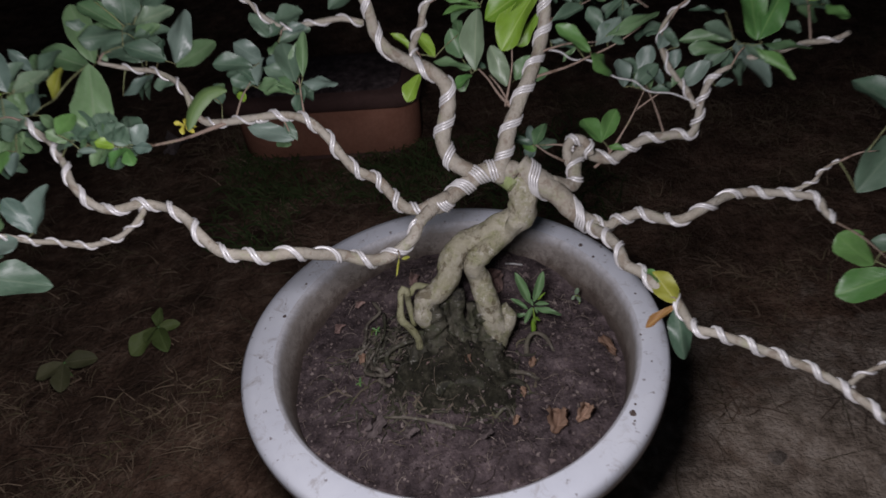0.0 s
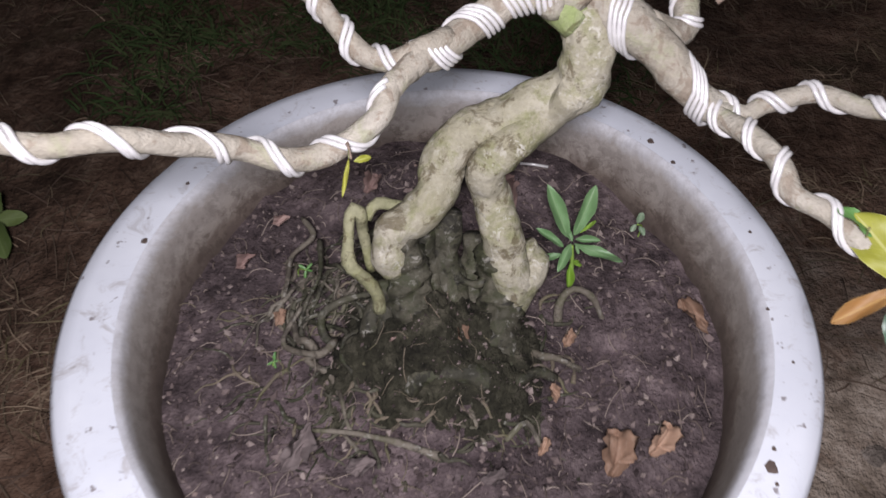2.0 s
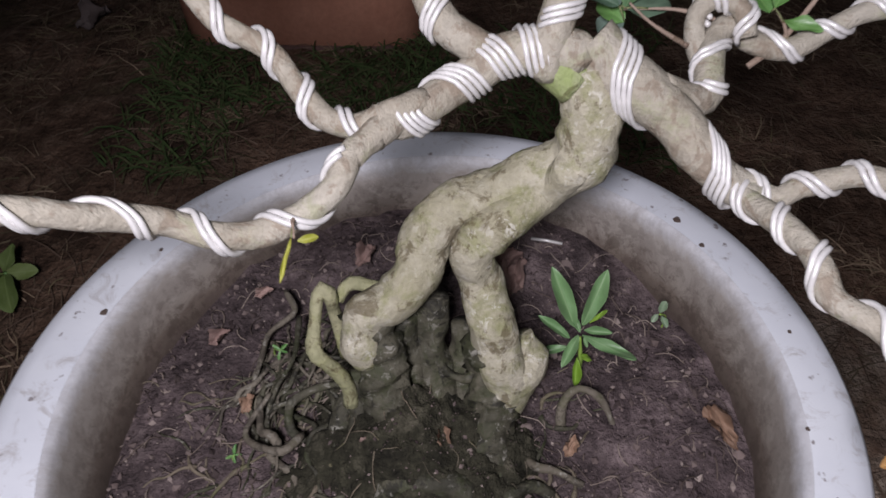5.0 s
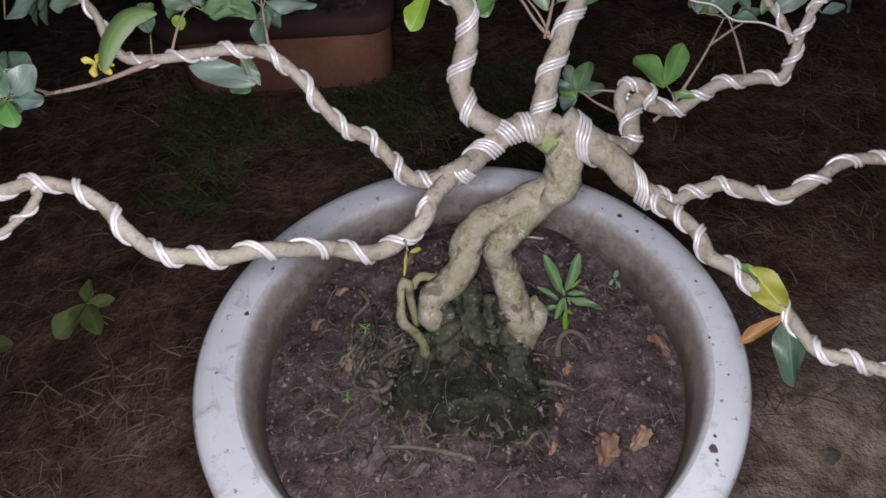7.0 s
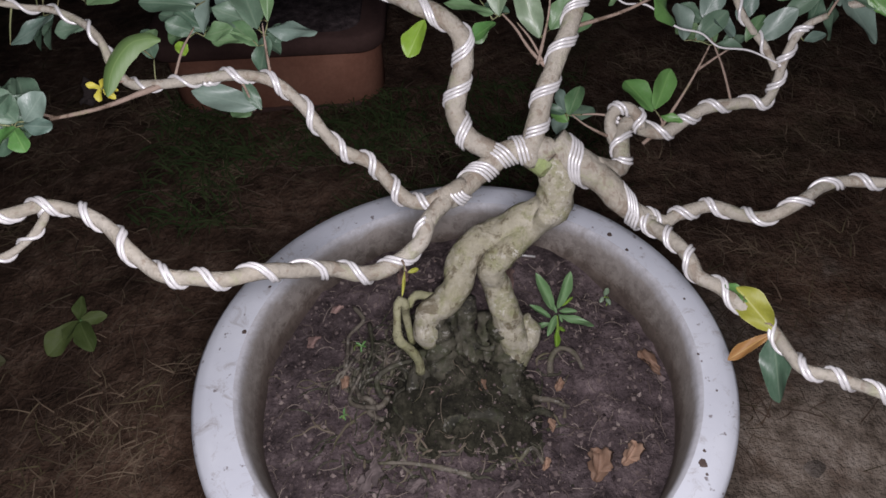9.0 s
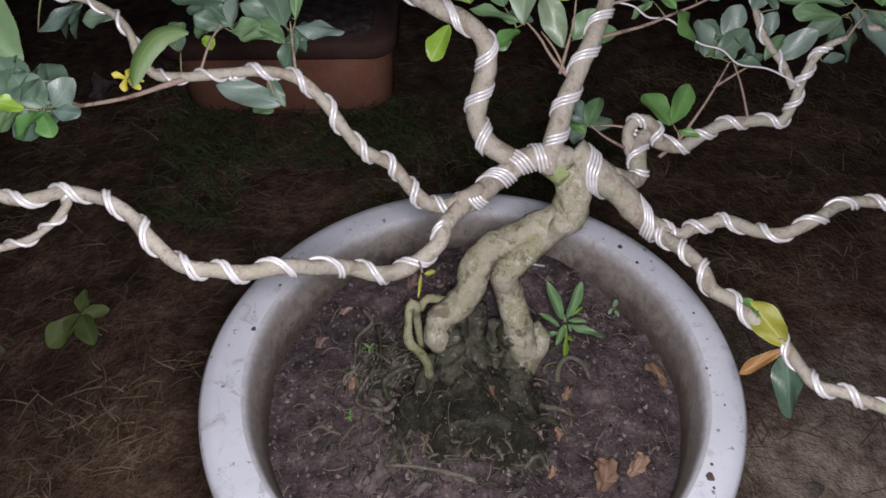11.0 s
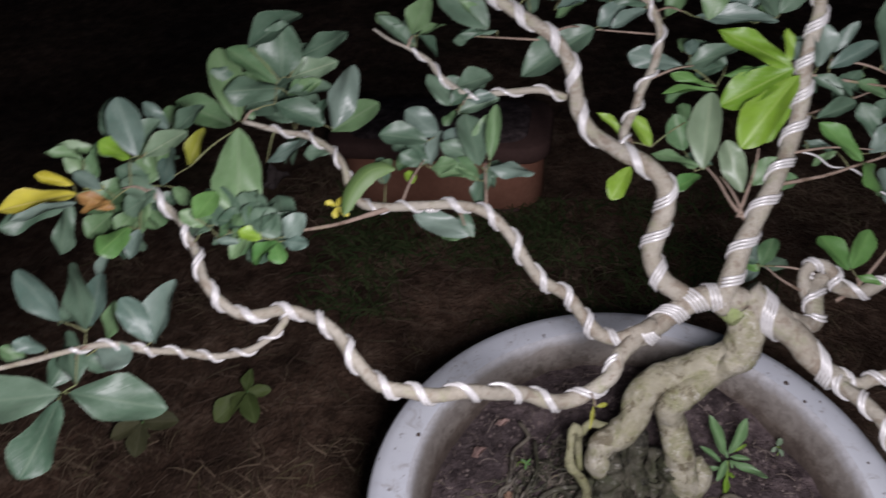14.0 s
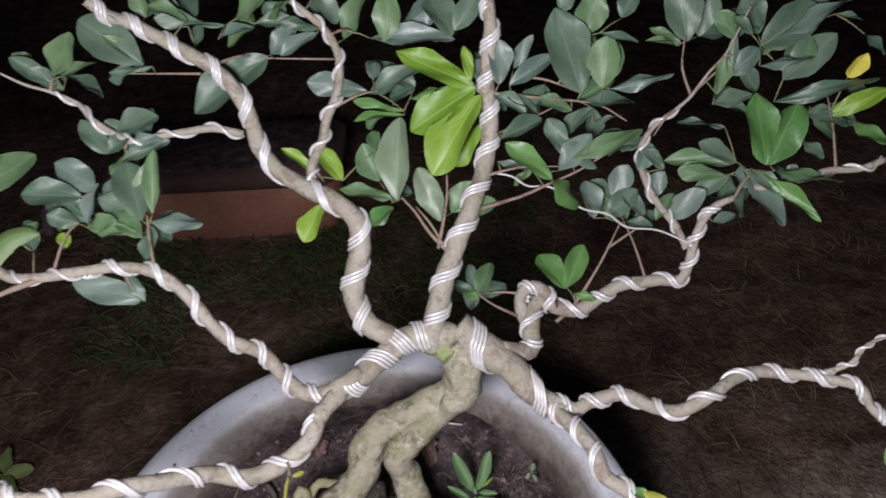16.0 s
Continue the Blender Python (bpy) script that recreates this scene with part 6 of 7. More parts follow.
leaf(twig, (0.000, 0.718, 0.414), (-0.024, 0.732, 0.414), 0.45, DARK)
leaf(twig, (-0.011, 0.697, 0.423), (-0.009, 0.733, 0.474), 0.35, PALE)
leaf(twig, (-0.015, 0.697, 0.426), (-0.052, 0.698, 0.438), 0.31, MID)
leaf(twig, (-0.024, 0.718, 0.428), (-0.034, 0.724, 0.457), 0.55, MID)
leaf(twig, (0.019, 0.689, 0.407), (0.005, 0.706, 0.444), 0.39, PALE)
leaf(twig, (0.028, 0.695, 0.410), (0.044, 0.704, 0.431), 0.55, MID)
leaf(twig, (-0.035, 0.683, 0.412), (-0.016, 0.689, 0.425), 0.55, FRESH)
leaf(twig, (0.041, 0.694, 0.409), (0.062, 0.699, 0.416), 0.51, MID)
twig = sprig((0.053, 0.707, 0.434), (0.109, 0.696, 0.442))
stalks(twig, [(0.092, 0.720, 0.426), (0.091, 0.714, 0.430), (0.136, 0.698, 0.437), (0.137, 0.715, 0.444), (0.102, 0.691, 0.435), (0.102, 0.688, 0.434), (0.108, 0.696, 0.439), (0.119, 0.703, 0.441), (0.118, 0.697, 0.448), (0.065, 0.712, 0.441)])
leaf(twig, (0.092, 0.720, 0.426), (0.070, 0.729, 0.428), 0.3, DARK)
leaf(twig, (0.091, 0.714, 0.430), (0.078, 0.722, 0.412), 0.3, MID)
leaf(twig, (0.136, 0.698, 0.437), (0.114, 0.706, 0.457), 0.4, DARK)
leaf(twig, (0.137, 0.715, 0.444), (0.162, 0.721, 0.454), 0.4, DARK)
leaf(twig, (0.102, 0.691, 0.435), (0.071, 0.704, 0.462), 0.33, FRESH)
leaf(twig, (0.102, 0.688, 0.434), (0.127, 0.693, 0.410), 0.52, FRESH)
leaf(twig, (0.108, 0.696, 0.439), (0.133, 0.710, 0.460), 0.42, BLUE)
leaf(twig, (0.119, 0.703, 0.441), (0.104, 0.729, 0.463), 0.32, DARK)
leaf(twig, (0.118, 0.697, 0.448), (0.169, 0.706, 0.460), 0.25, MID)
leaf(twig, (0.065, 0.712, 0.441), (0.081, 0.702, 0.441), 0.28, BLUE)
twig = sprig((0.126, 0.673, 0.320), (0.118, 0.682, 0.334))
stalks(twig, [(0.116, 0.685, 0.333), (0.116, 0.681, 0.338), (0.121, 0.680, 0.332)])
leaf(twig, (0.116, 0.685, 0.333), (0.100, 0.716, 0.349), 0.45, FRESH)
leaf(twig, (0.116, 0.681, 0.338), (0.134, 0.708, 0.360), 0.38, FRESH)
leaf(twig, (0.121, 0.680, 0.332), (0.137, 0.669, 0.333), 0.32, FRESH)
twig = sprig((0.095, 0.676, 0.328), (0.045, 0.686, 0.335))
stalks(twig, [(0.045, 0.681, 0.339), (0.045, 0.681, 0.339), (0.043, 0.687, 0.337), (0.043, 0.687, 0.337), (0.047, 0.689, 0.327), (0.047, 0.689, 0.327)])
leaf(twig, (0.045, 0.681, 0.339), (0.057, 0.703, 0.354), 0.45, MID)
leaf(twig, (0.045, 0.681, 0.339), (0.068, 0.697, 0.332), 0.45, DARK)
leaf(twig, (0.043, 0.687, 0.337), (0.019, 0.689, 0.347), 0.32, DARK)
leaf(twig, (0.043, 0.687, 0.337), (0.041, 0.712, 0.343), 0.32, BLUE)
leaf(twig, (0.047, 0.689, 0.327), (0.034, 0.699, 0.334), 0.6, FRESH)
leaf(twig, (0.047, 0.689, 0.327), (0.034, 0.698, 0.314), 0.6, BLUE)
twig = sprig((0.178, 0.684, 0.350), (0.163, 0.711, 0.382))
stalks(twig, [(0.164, 0.725, 0.371), (0.171, 0.710, 0.372), (0.171, 0.719, 0.373), (0.162, 0.733, 0.385), (0.141, 0.711, 0.382), (0.159, 0.725, 0.392), (0.150, 0.710, 0.382), (0.180, 0.707, 0.384), (0.184, 0.717, 0.393), (0.167, 0.707, 0.379), (0.198, 0.704, 0.381), (0.188, 0.702, 0.382)])
leaf(twig, (0.164, 0.725, 0.371), (0.147, 0.750, 0.377), 0.45, MID)
leaf(twig, (0.171, 0.710, 0.372), (0.198, 0.724, 0.375), 0.35, DARK)
leaf(twig, (0.171, 0.719, 0.373), (0.165, 0.748, 0.388), 0.4, MID)
leaf(twig, (0.162, 0.733, 0.385), (0.144, 0.740, 0.399), 0.5, DARK)
leaf(twig, (0.141, 0.711, 0.382), (0.140, 0.730, 0.406), 0.55, BLUE)
leaf(twig, (0.159, 0.725, 0.392), (0.171, 0.733, 0.415), 0.6, BLUE)
leaf(twig, (0.150, 0.710, 0.382), (0.176, 0.720, 0.401), 0.44, DARK)
leaf(twig, (0.180, 0.707, 0.384), (0.166, 0.720, 0.397), 0.61, BLUE)
leaf(twig, (0.184, 0.717, 0.393), (0.198, 0.725, 0.412), 0.53, BLUE)
leaf(twig, (0.167, 0.707, 0.379), (0.184, 0.696, 0.381), 0.49, DARK)
leaf(twig, (0.198, 0.704, 0.381), (0.221, 0.699, 0.409), 0.44, BLUE)
leaf(twig, (0.188, 0.702, 0.382), (0.202, 0.713, 0.400), 0.38, MID)
twig = sprig((0.243, 0.689, 0.407), (0.253, 0.694, 0.424))
stalks(twig, [(0.254, 0.710, 0.408), (0.245, 0.713, 0.412), (0.246, 0.715, 0.411), (0.277, 0.694, 0.411), (0.277, 0.695, 0.410), (0.264, 0.698, 0.428), (0.265, 0.696, 0.429), (0.266, 0.688, 0.429), (0.258, 0.689, 0.427), (0.248, 0.700, 0.424), (0.241, 0.708, 0.424), (0.244, 0.705, 0.428), (0.247, 0.703, 0.427), (0.238, 0.704, 0.417), (0.237, 0.720, 0.450), (0.226, 0.685, 0.389), (0.253, 0.697, 0.426)])
leaf(twig, (0.254, 0.710, 0.408), (0.262, 0.703, 0.376), 0.45, DARK)
leaf(twig, (0.245, 0.713, 0.412), (0.218, 0.711, 0.398), 0.4, DARK)
leaf(twig, (0.246, 0.715, 0.411), (0.242, 0.711, 0.384), 0.4, DARK)
leaf(twig, (0.277, 0.694, 0.411), (0.286, 0.696, 0.428), 0.4, DARK)
leaf(twig, (0.277, 0.695, 0.410), (0.284, 0.713, 0.417), 0.4, DARK)
leaf(twig, (0.264, 0.698, 0.428), (0.259, 0.726, 0.474), 0.44, FRESH)
leaf(twig, (0.265, 0.696, 0.429), (0.289, 0.722, 0.467), 0.48, FRESH)
leaf(twig, (0.266, 0.688, 0.429), (0.304, 0.663, 0.429), 0.28, MID)
leaf(twig, (0.258, 0.689, 0.427), (0.288, 0.649, 0.410), 0.15, FRESH)
leaf(twig, (0.248, 0.700, 0.424), (0.276, 0.668, 0.394), 0.36, BLUE)
leaf(twig, (0.241, 0.708, 0.424), (0.196, 0.721, 0.429), 0.26, MID)
leaf(twig, (0.244, 0.705, 0.428), (0.217, 0.713, 0.444), 0.43, DARK)
leaf(twig, (0.247, 0.703, 0.427), (0.249, 0.690, 0.414), 0.65, BLUE)
leaf(twig, (0.238, 0.704, 0.417), (0.204, 0.715, 0.417), 0.34, MID)
leaf(twig, (0.237, 0.720, 0.450), (0.205, 0.736, 0.450), 0.22, DARK)
leaf(twig, (0.226, 0.685, 0.389), (0.244, 0.688, 0.393), 0.41, BLUE)
leaf(twig, (0.253, 0.697, 0.426), (0.266, 0.673, 0.420), 0.4, DARK)
twig = sprig((0.206, 0.738, 0.457), (0.187, 0.730, 0.441))
stalks(twig, [(0.183, 0.744, 0.426), (0.189, 0.740, 0.431), (0.177, 0.726, 0.414), (0.196, 0.722, 0.416)])
leaf(twig, (0.183, 0.744, 0.426), (0.159, 0.766, 0.416), 0.4, DARK)
leaf(twig, (0.189, 0.740, 0.431), (0.169, 0.759, 0.418), 0.4, DARK)
leaf(twig, (0.177, 0.726, 0.414), (0.189, 0.734, 0.432), 0.59, BLUE)
leaf(twig, (0.196, 0.722, 0.416), (0.182, 0.732, 0.431), 0.42, DARK)
twig = sprig((0.231, 0.742, 0.486), (0.243, 0.739, 0.498))
stalks(twig, [(0.224, 0.766, 0.503), (0.225, 0.769, 0.502), (0.240, 0.757, 0.458), (0.233, 0.739, 0.463), (0.283, 0.731, 0.480), (0.258, 0.745, 0.492), (0.263, 0.753, 0.507), (0.260, 0.748, 0.510), (0.248, 0.755, 0.504), (0.248, 0.756, 0.503), (0.256, 0.757, 0.484), (0.267, 0.748, 0.497), (0.285, 0.746, 0.508), (0.212, 0.757, 0.504), (0.206, 0.753, 0.505), (0.206, 0.756, 0.501), (0.240, 0.739, 0.483), (0.244, 0.748, 0.512), (0.256, 0.726, 0.495), (0.233, 0.737, 0.469), (0.228, 0.729, 0.465), (0.258, 0.735, 0.506), (0.271, 0.733, 0.514), (0.246, 0.760, 0.522), (0.251, 0.737, 0.514)])
leaf(twig, (0.224, 0.766, 0.503), (0.232, 0.774, 0.535), 0.45, DARK)
leaf(twig, (0.225, 0.769, 0.502), (0.255, 0.773, 0.505), 0.45, DARK)
leaf(twig, (0.240, 0.757, 0.458), (0.267, 0.756, 0.458), 0.45, MID)
leaf(twig, (0.233, 0.739, 0.463), (0.257, 0.725, 0.460), 0.35, DARK)
leaf(twig, (0.283, 0.731, 0.480), (0.297, 0.744, 0.509), 0.5, MID)
leaf(twig, (0.258, 0.745, 0.492), (0.287, 0.755, 0.507), 0.22, MID)
leaf(twig, (0.263, 0.753, 0.507), (0.260, 0.769, 0.534), 0.5, DARK)
leaf(twig, (0.260, 0.748, 0.510), (0.251, 0.775, 0.521), 0.5, DARK)
leaf(twig, (0.248, 0.755, 0.504), (0.234, 0.763, 0.523), 0.5, MID)
leaf(twig, (0.248, 0.756, 0.503), (0.256, 0.774, 0.515), 0.5, DARK)
leaf(twig, (0.256, 0.757, 0.484), (0.271, 0.749, 0.462), 0.4, DARK)
leaf(twig, (0.267, 0.748, 0.497), (0.295, 0.741, 0.518), 0.4, DARK)
leaf(twig, (0.285, 0.746, 0.508), (0.308, 0.751, 0.533), 0.45, DARK)
leaf(twig, (0.212, 0.757, 0.504), (0.205, 0.767, 0.542), 0.58, DARK)
leaf(twig, (0.206, 0.753, 0.505), (0.185, 0.764, 0.514), 0.28, MID)
leaf(twig, (0.206, 0.756, 0.501), (0.180, 0.751, 0.511), 0.21, MID)
leaf(twig, (0.240, 0.739, 0.483), (0.258, 0.734, 0.504), 0.53, BLUE)
leaf(twig, (0.244, 0.748, 0.512), (0.238, 0.734, 0.486), 0.21, DARK)
leaf(twig, (0.256, 0.726, 0.495), (0.291, 0.720, 0.503), 0.19, BLUE)
leaf(twig, (0.233, 0.737, 0.469), (0.236, 0.737, 0.497), 0.37, MID)
leaf(twig, (0.228, 0.729, 0.465), (0.258, 0.731, 0.471), 0.37, DARK)
leaf(twig, (0.258, 0.735, 0.506), (0.300, 0.742, 0.531), 0.46, DARK)
leaf(twig, (0.271, 0.733, 0.514), (0.312, 0.718, 0.543), 0.3, BLUE)
leaf(twig, (0.246, 0.760, 0.522), (0.260, 0.754, 0.536), 0.59, DARK)
leaf(twig, (0.251, 0.737, 0.514), (0.242, 0.751, 0.524), 0.46, DARK)
twig = sprig((0.089, 0.741, 0.490), (0.126, 0.727, 0.484))
stalks(twig, [(0.145, 0.731, 0.487), (0.128, 0.738, 0.472), (0.141, 0.739, 0.465), (0.140, 0.738, 0.465), (0.091, 0.748, 0.477), (0.092, 0.753, 0.474), (0.145, 0.752, 0.504), (0.104, 0.742, 0.485), (0.105, 0.745, 0.483), (0.128, 0.727, 0.484), (0.144, 0.728, 0.486), (0.148, 0.724, 0.487), (0.129, 0.727, 0.476), (0.130, 0.746, 0.520), (0.139, 0.730, 0.457), (0.121, 0.725, 0.471), (0.141, 0.739, 0.523), (0.114, 0.748, 0.537), (0.160, 0.753, 0.527), (0.096, 0.727, 0.471)])
leaf(twig, (0.145, 0.731, 0.487), (0.152, 0.742, 0.516), 0.6, MID)
leaf(twig, (0.128, 0.738, 0.472), (0.158, 0.748, 0.486), 0.32, MID)
leaf(twig, (0.141, 0.739, 0.465), (0.116, 0.734, 0.449), 0.4, DARK)
leaf(twig, (0.140, 0.738, 0.465), (0.143, 0.740, 0.436), 0.4, DARK)
leaf(twig, (0.091, 0.748, 0.477), (0.113, 0.742, 0.460), 0.35, DARK)
leaf(twig, (0.092, 0.753, 0.474), (0.102, 0.757, 0.448), 0.35, DARK)
leaf(twig, (0.145, 0.752, 0.504), (0.125, 0.762, 0.531), 0.4, MID)
leaf(twig, (0.104, 0.742, 0.485), (0.087, 0.733, 0.474), 0.5, DARK)
leaf(twig, (0.105, 0.745, 0.483), (0.102, 0.752, 0.460), 0.5, MID)
leaf(twig, (0.128, 0.727, 0.484), (0.110, 0.743, 0.542), 0.47, DARK)
leaf(twig, (0.144, 0.728, 0.486), (0.145, 0.737, 0.521), 0.56, MID)
leaf(twig, (0.148, 0.724, 0.487), (0.190, 0.718, 0.501), 0.22, BLUE)
leaf(twig, (0.129, 0.727, 0.476), (0.168, 0.723, 0.478), 0.3, DARK)
leaf(twig, (0.130, 0.746, 0.520), (0.142, 0.748, 0.548), 0.64, MID)
leaf(twig, (0.139, 0.730, 0.457), (0.159, 0.722, 0.465), 0.22, DARK)
leaf(twig, (0.121, 0.725, 0.471), (0.099, 0.729, 0.483), 0.4, MID)
leaf(twig, (0.141, 0.739, 0.523), (0.170, 0.737, 0.516), 0.17, DARK)
leaf(twig, (0.114, 0.748, 0.537), (0.122, 0.750, 0.552), 0.73, DARK)
leaf(twig, (0.160, 0.753, 0.527), (0.169, 0.761, 0.545), 0.58, DARK)
leaf(twig, (0.096, 0.727, 0.471), (0.075, 0.727, 0.486), 0.38, DARK)
twig = sprig((0.312, 0.709, 0.440), (0.310, 0.721, 0.469))
stalks(twig, [(0.310, 0.735, 0.453), (0.311, 0.737, 0.452), (0.324, 0.736, 0.470), (0.277, 0.728, 0.481), (0.272, 0.724, 0.466), (0.299, 0.722, 0.460), (0.292, 0.716, 0.459), (0.308, 0.713, 0.457), (0.328, 0.709, 0.453), (0.320, 0.719, 0.484), (0.323, 0.720, 0.516), (0.308, 0.737, 0.525), (0.289, 0.701, 0.444)])
leaf(twig, (0.310, 0.735, 0.453), (0.339, 0.719, 0.446), 0.4, DARK)
leaf(twig, (0.311, 0.737, 0.452), (0.333, 0.733, 0.424), 0.4, MID)
leaf(twig, (0.324, 0.736, 0.470), (0.354, 0.730, 0.462), 0.4, DARK)
leaf(twig, (0.277, 0.728, 0.481), (0.317, 0.742, 0.509), 0.39, DARK)
leaf(twig, (0.272, 0.724, 0.466), (0.333, 0.702, 0.488), 0.17, DARK)
leaf(twig, (0.299, 0.722, 0.460), (0.319, 0.699, 0.454), 0.36, DARK)
leaf(twig, (0.292, 0.716, 0.459), (0.321, 0.712, 0.456), 0.41, DARK)
leaf(twig, (0.308, 0.713, 0.457), (0.345, 0.707, 0.478), 0.28, LIME)
leaf(twig, (0.328, 0.709, 0.453), (0.338, 0.678, 0.449), 0.34, FRESH)
leaf(twig, (0.320, 0.719, 0.484), (0.325, 0.712, 0.504), 0.51, YELLOW)
leaf(twig, (0.323, 0.720, 0.516), (0.339, 0.713, 0.503), 0.35, DARK)
leaf(twig, (0.308, 0.737, 0.525), (0.327, 0.730, 0.523), 0.22, DARK)
leaf(twig, (0.289, 0.701, 0.444), (0.301, 0.688, 0.437), 0.52, DARK)
twig = sprig((0.299, 0.539, 0.322), (0.337, 0.498, 0.307))
stalks(twig, [(0.325, 0.503, 0.301), (0.341, 0.490, 0.301), (0.345, 0.502, 0.320)])
leaf(twig, (0.325, 0.503, 0.301), (0.298, 0.527, 0.318), 0.6, FRESH)
leaf(twig, (0.341, 0.490, 0.301), (0.292, 0.490, 0.282), 0.5, FRESH)
leaf(twig, (0.345, 0.502, 0.320), (0.326, 0.520, 0.316), 0.5, DARK)
twig = sprig((0.318, 0.581, 0.357), (0.342, 0.576, 0.371))
stalks(twig, [(0.325, 0.561, 0.338), (0.359, 0.591, 0.403)])
leaf(twig, (0.325, 0.561, 0.338), (0.365, 0.580, 0.383), 0.5, DARK)
leaf(twig, (0.359, 0.591, 0.403), (0.329, 0.626, 0.419), 0.5, DARK)
twig = sprig((0.150, 0.483, 0.286), (0.146, 0.487, 0.295))
stalks(twig, [(0.150, 0.481, 0.294), (0.150, 0.482, 0.290), (0.150, 0.481, 0.292), (0.136, 0.505, 0.304)])
leaf(twig, (0.150, 0.481, 0.294), (0.135, 0.517, 0.302), 0.46, GOLD)
leaf(twig, (0.142, 0.505, 0.297), (0.129, 0.523, 0.300), 0.40, FRESH)
leaf(twig, (0.150, 0.482, 0.290), (0.123, 0.479, 0.268), 0.22, RUST)
leaf(twig, (0.150, 0.481, 0.292), (0.153, 0.446, 0.258), 0.36, DARK)
twig = sprig((-0.094, 0.544, 0.326), (-0.095, 0.542, 0.317))
stalks(twig, [(-0.096, 0.542, 0.318), (-0.094, 0.542, 0.316)])
leaf(twig, (-0.096, 0.542, 0.318), (-0.099, 0.526, 0.309), 0.1, GOLD)
leaf(twig, (-0.094, 0.542, 0.316), (-0.086, 0.545, 0.316), 0.35, GOLD)


# ---- seedlings and litter on the soil ----
def seedling(name, base, label, leaves, mat, stem=0.0014):
    root = new(name)
    root.location = base
    tagged(root, label, "seedling")
    heart = np.mean([b for b, _, _, _ in leaves], axis=0)
    line, at = glide([(0, 0, -0.004), (0.001, 0, (heart[2] - base[2]) * 0.5), tuple(heart - np.array(base))], 0.003)
    part("stem", mesh_of("stem", *tube(line, stem, 7), LIME), root)
    bpy.context.view_layer.update()
    for b, t, w, m in leaves:
        leaf(root, b, t, w, m, 0.4)


def fallen(x, y, angle, length, wide, mat, label, lift=0.003):
    z = soil_height(x, y) + lift
    c, s = math.cos(radians(angle)) * length / 2, math.sin(radians(angle)) * length / 2
    ob = leaf(None, (x - c, y - s, z), (x + c, y + s, z + 0.005), wide, mat, 0.8, "fallen_leaf", crumpled_forms)
    tagged(ob, label, "dry leaf", "fallen leaves on the soil")


def weed(base, label, leaves, mat):
    root = new("weed")
    root.location = base
    tagged(root, label, "weed")
    line, at = glide([(0, 0, -0.01), (0, 0, 0.015), (0.002, 0, 0.03)], 0.004)
    part("stem", mesh_of("stem", *tube(line, 0.002, 7), FRESH), root)
    bpy.context.view_layer.update()
    for angle, length, wide, rise in leaves:
        a = radians(angle)
        b = (base[0], base[1], base[2] + 0.028)
        leaf(root, b, (b[0] + length * math.cos(a), b[1] + length * math.sin(a), b[2] + rise), wide, mat, 0.6)


seedling("seedling", (0.033, 0.604, 0.136), "fresh green narrow-leaved seedling growing in the soil", [((0.030, 0.614, 0.173), (0.016, 0.629, 0.207), 0.23, SPROUT), ((0.034, 0.614, 0.175), (0.046, 0.624, 0.208), 0.23, SPROUT), ((0.027, 0.609, 0.169), (0.009, 0.615, 0.182), 0.22, SPROUT), ((0.026, 0.605, 0.166), (0.009, 0.601, 0.166), 0.25, SPROUT), ((0.034, 0.610, 0.171), (0.063, 0.590, 0.174), 0.19, SPROUT), ((0.032, 0.610, 0.171), (0.022, 0.591, 0.166), 0.25, SPROUT), ((0.035, 0.612, 0.173), (0.050, 0.607, 0.178), 0.24, SPROUT), ((0.031, 0.600, 0.163), (0.031, 0.590, 0.147), 0.23, LIME), ((0.033, 0.601, 0.164), (0.041, 0.602, 0.157), 0.30, LIME), ((0.033, 0.611, 0.172), (0.029, 0.619, 0.178), 0.30, SPROUT), ((0.035, 0.609, 0.171), (0.037, 0.604, 0.167), 0.30, SPROUT), ((0.038, 0.615, 0.176), (0.048, 0.617, 0.186), 0.15, LIME)], SPROUT)
seedling("seedling", (0.090, 0.646, 0.136), "tiny round-leaved green seedling", [((0.085, 0.641, 0.155), (0.088, 0.643, 0.163), 0.48, PALE), ((0.084, 0.640, 0.155), (0.080, 0.636, 0.152), 0.48, PALE), ((0.086, 0.639, 0.154), (0.089, 0.632, 0.152), 0.42, PALE)], FRESH, 0.0006)
seedling("seedling", (-0.166, 0.541, 0.136), "tiny star-shaped green seedling", [((-0.164, 0.542, 0.141), (-0.168, 0.539, 0.142), 0.30, FRESH), ((-0.164, 0.542, 0.141), (-0.163, 0.538, 0.139), 0.30, FRESH), ((-0.164, 0.542, 0.141), (-0.160, 0.543, 0.140), 0.30, FRESH), ((-0.164, 0.542, 0.141), (-0.163, 0.546, 0.146), 0.30, FRESH)], FRESH, 0.0006)
seedling("seedling", (-0.156, 0.612, 0.136), "tiny star-shaped green seedling", [((-0.147, 0.604, 0.157), (-0.152, 0.606, 0.160), 0.30, FRESH), ((-0.147, 0.604, 0.157), (-0.143, 0.604, 0.155), 0.30, FRESH), ((-0.147, 0.604, 0.157), (-0.148, 0.599, 0.154), 0.30, FRESH), ((-0.147, 0.604, 0.157), (-0.143, 0.607, 0.160), 0.30, FRESH)], FRESH, 0.0006)
seedling("seedling", (-0.083, 0.508, 0.137), "tiny pale green sprout", [((-0.085, 0.500, 0.138), (-0.088, 0.504, 0.140), 0.48, PALE), ((-0.085, 0.500, 0.138), (-0.083, 0.504, 0.140), 0.48, PALE)], PALE, 0.0006)
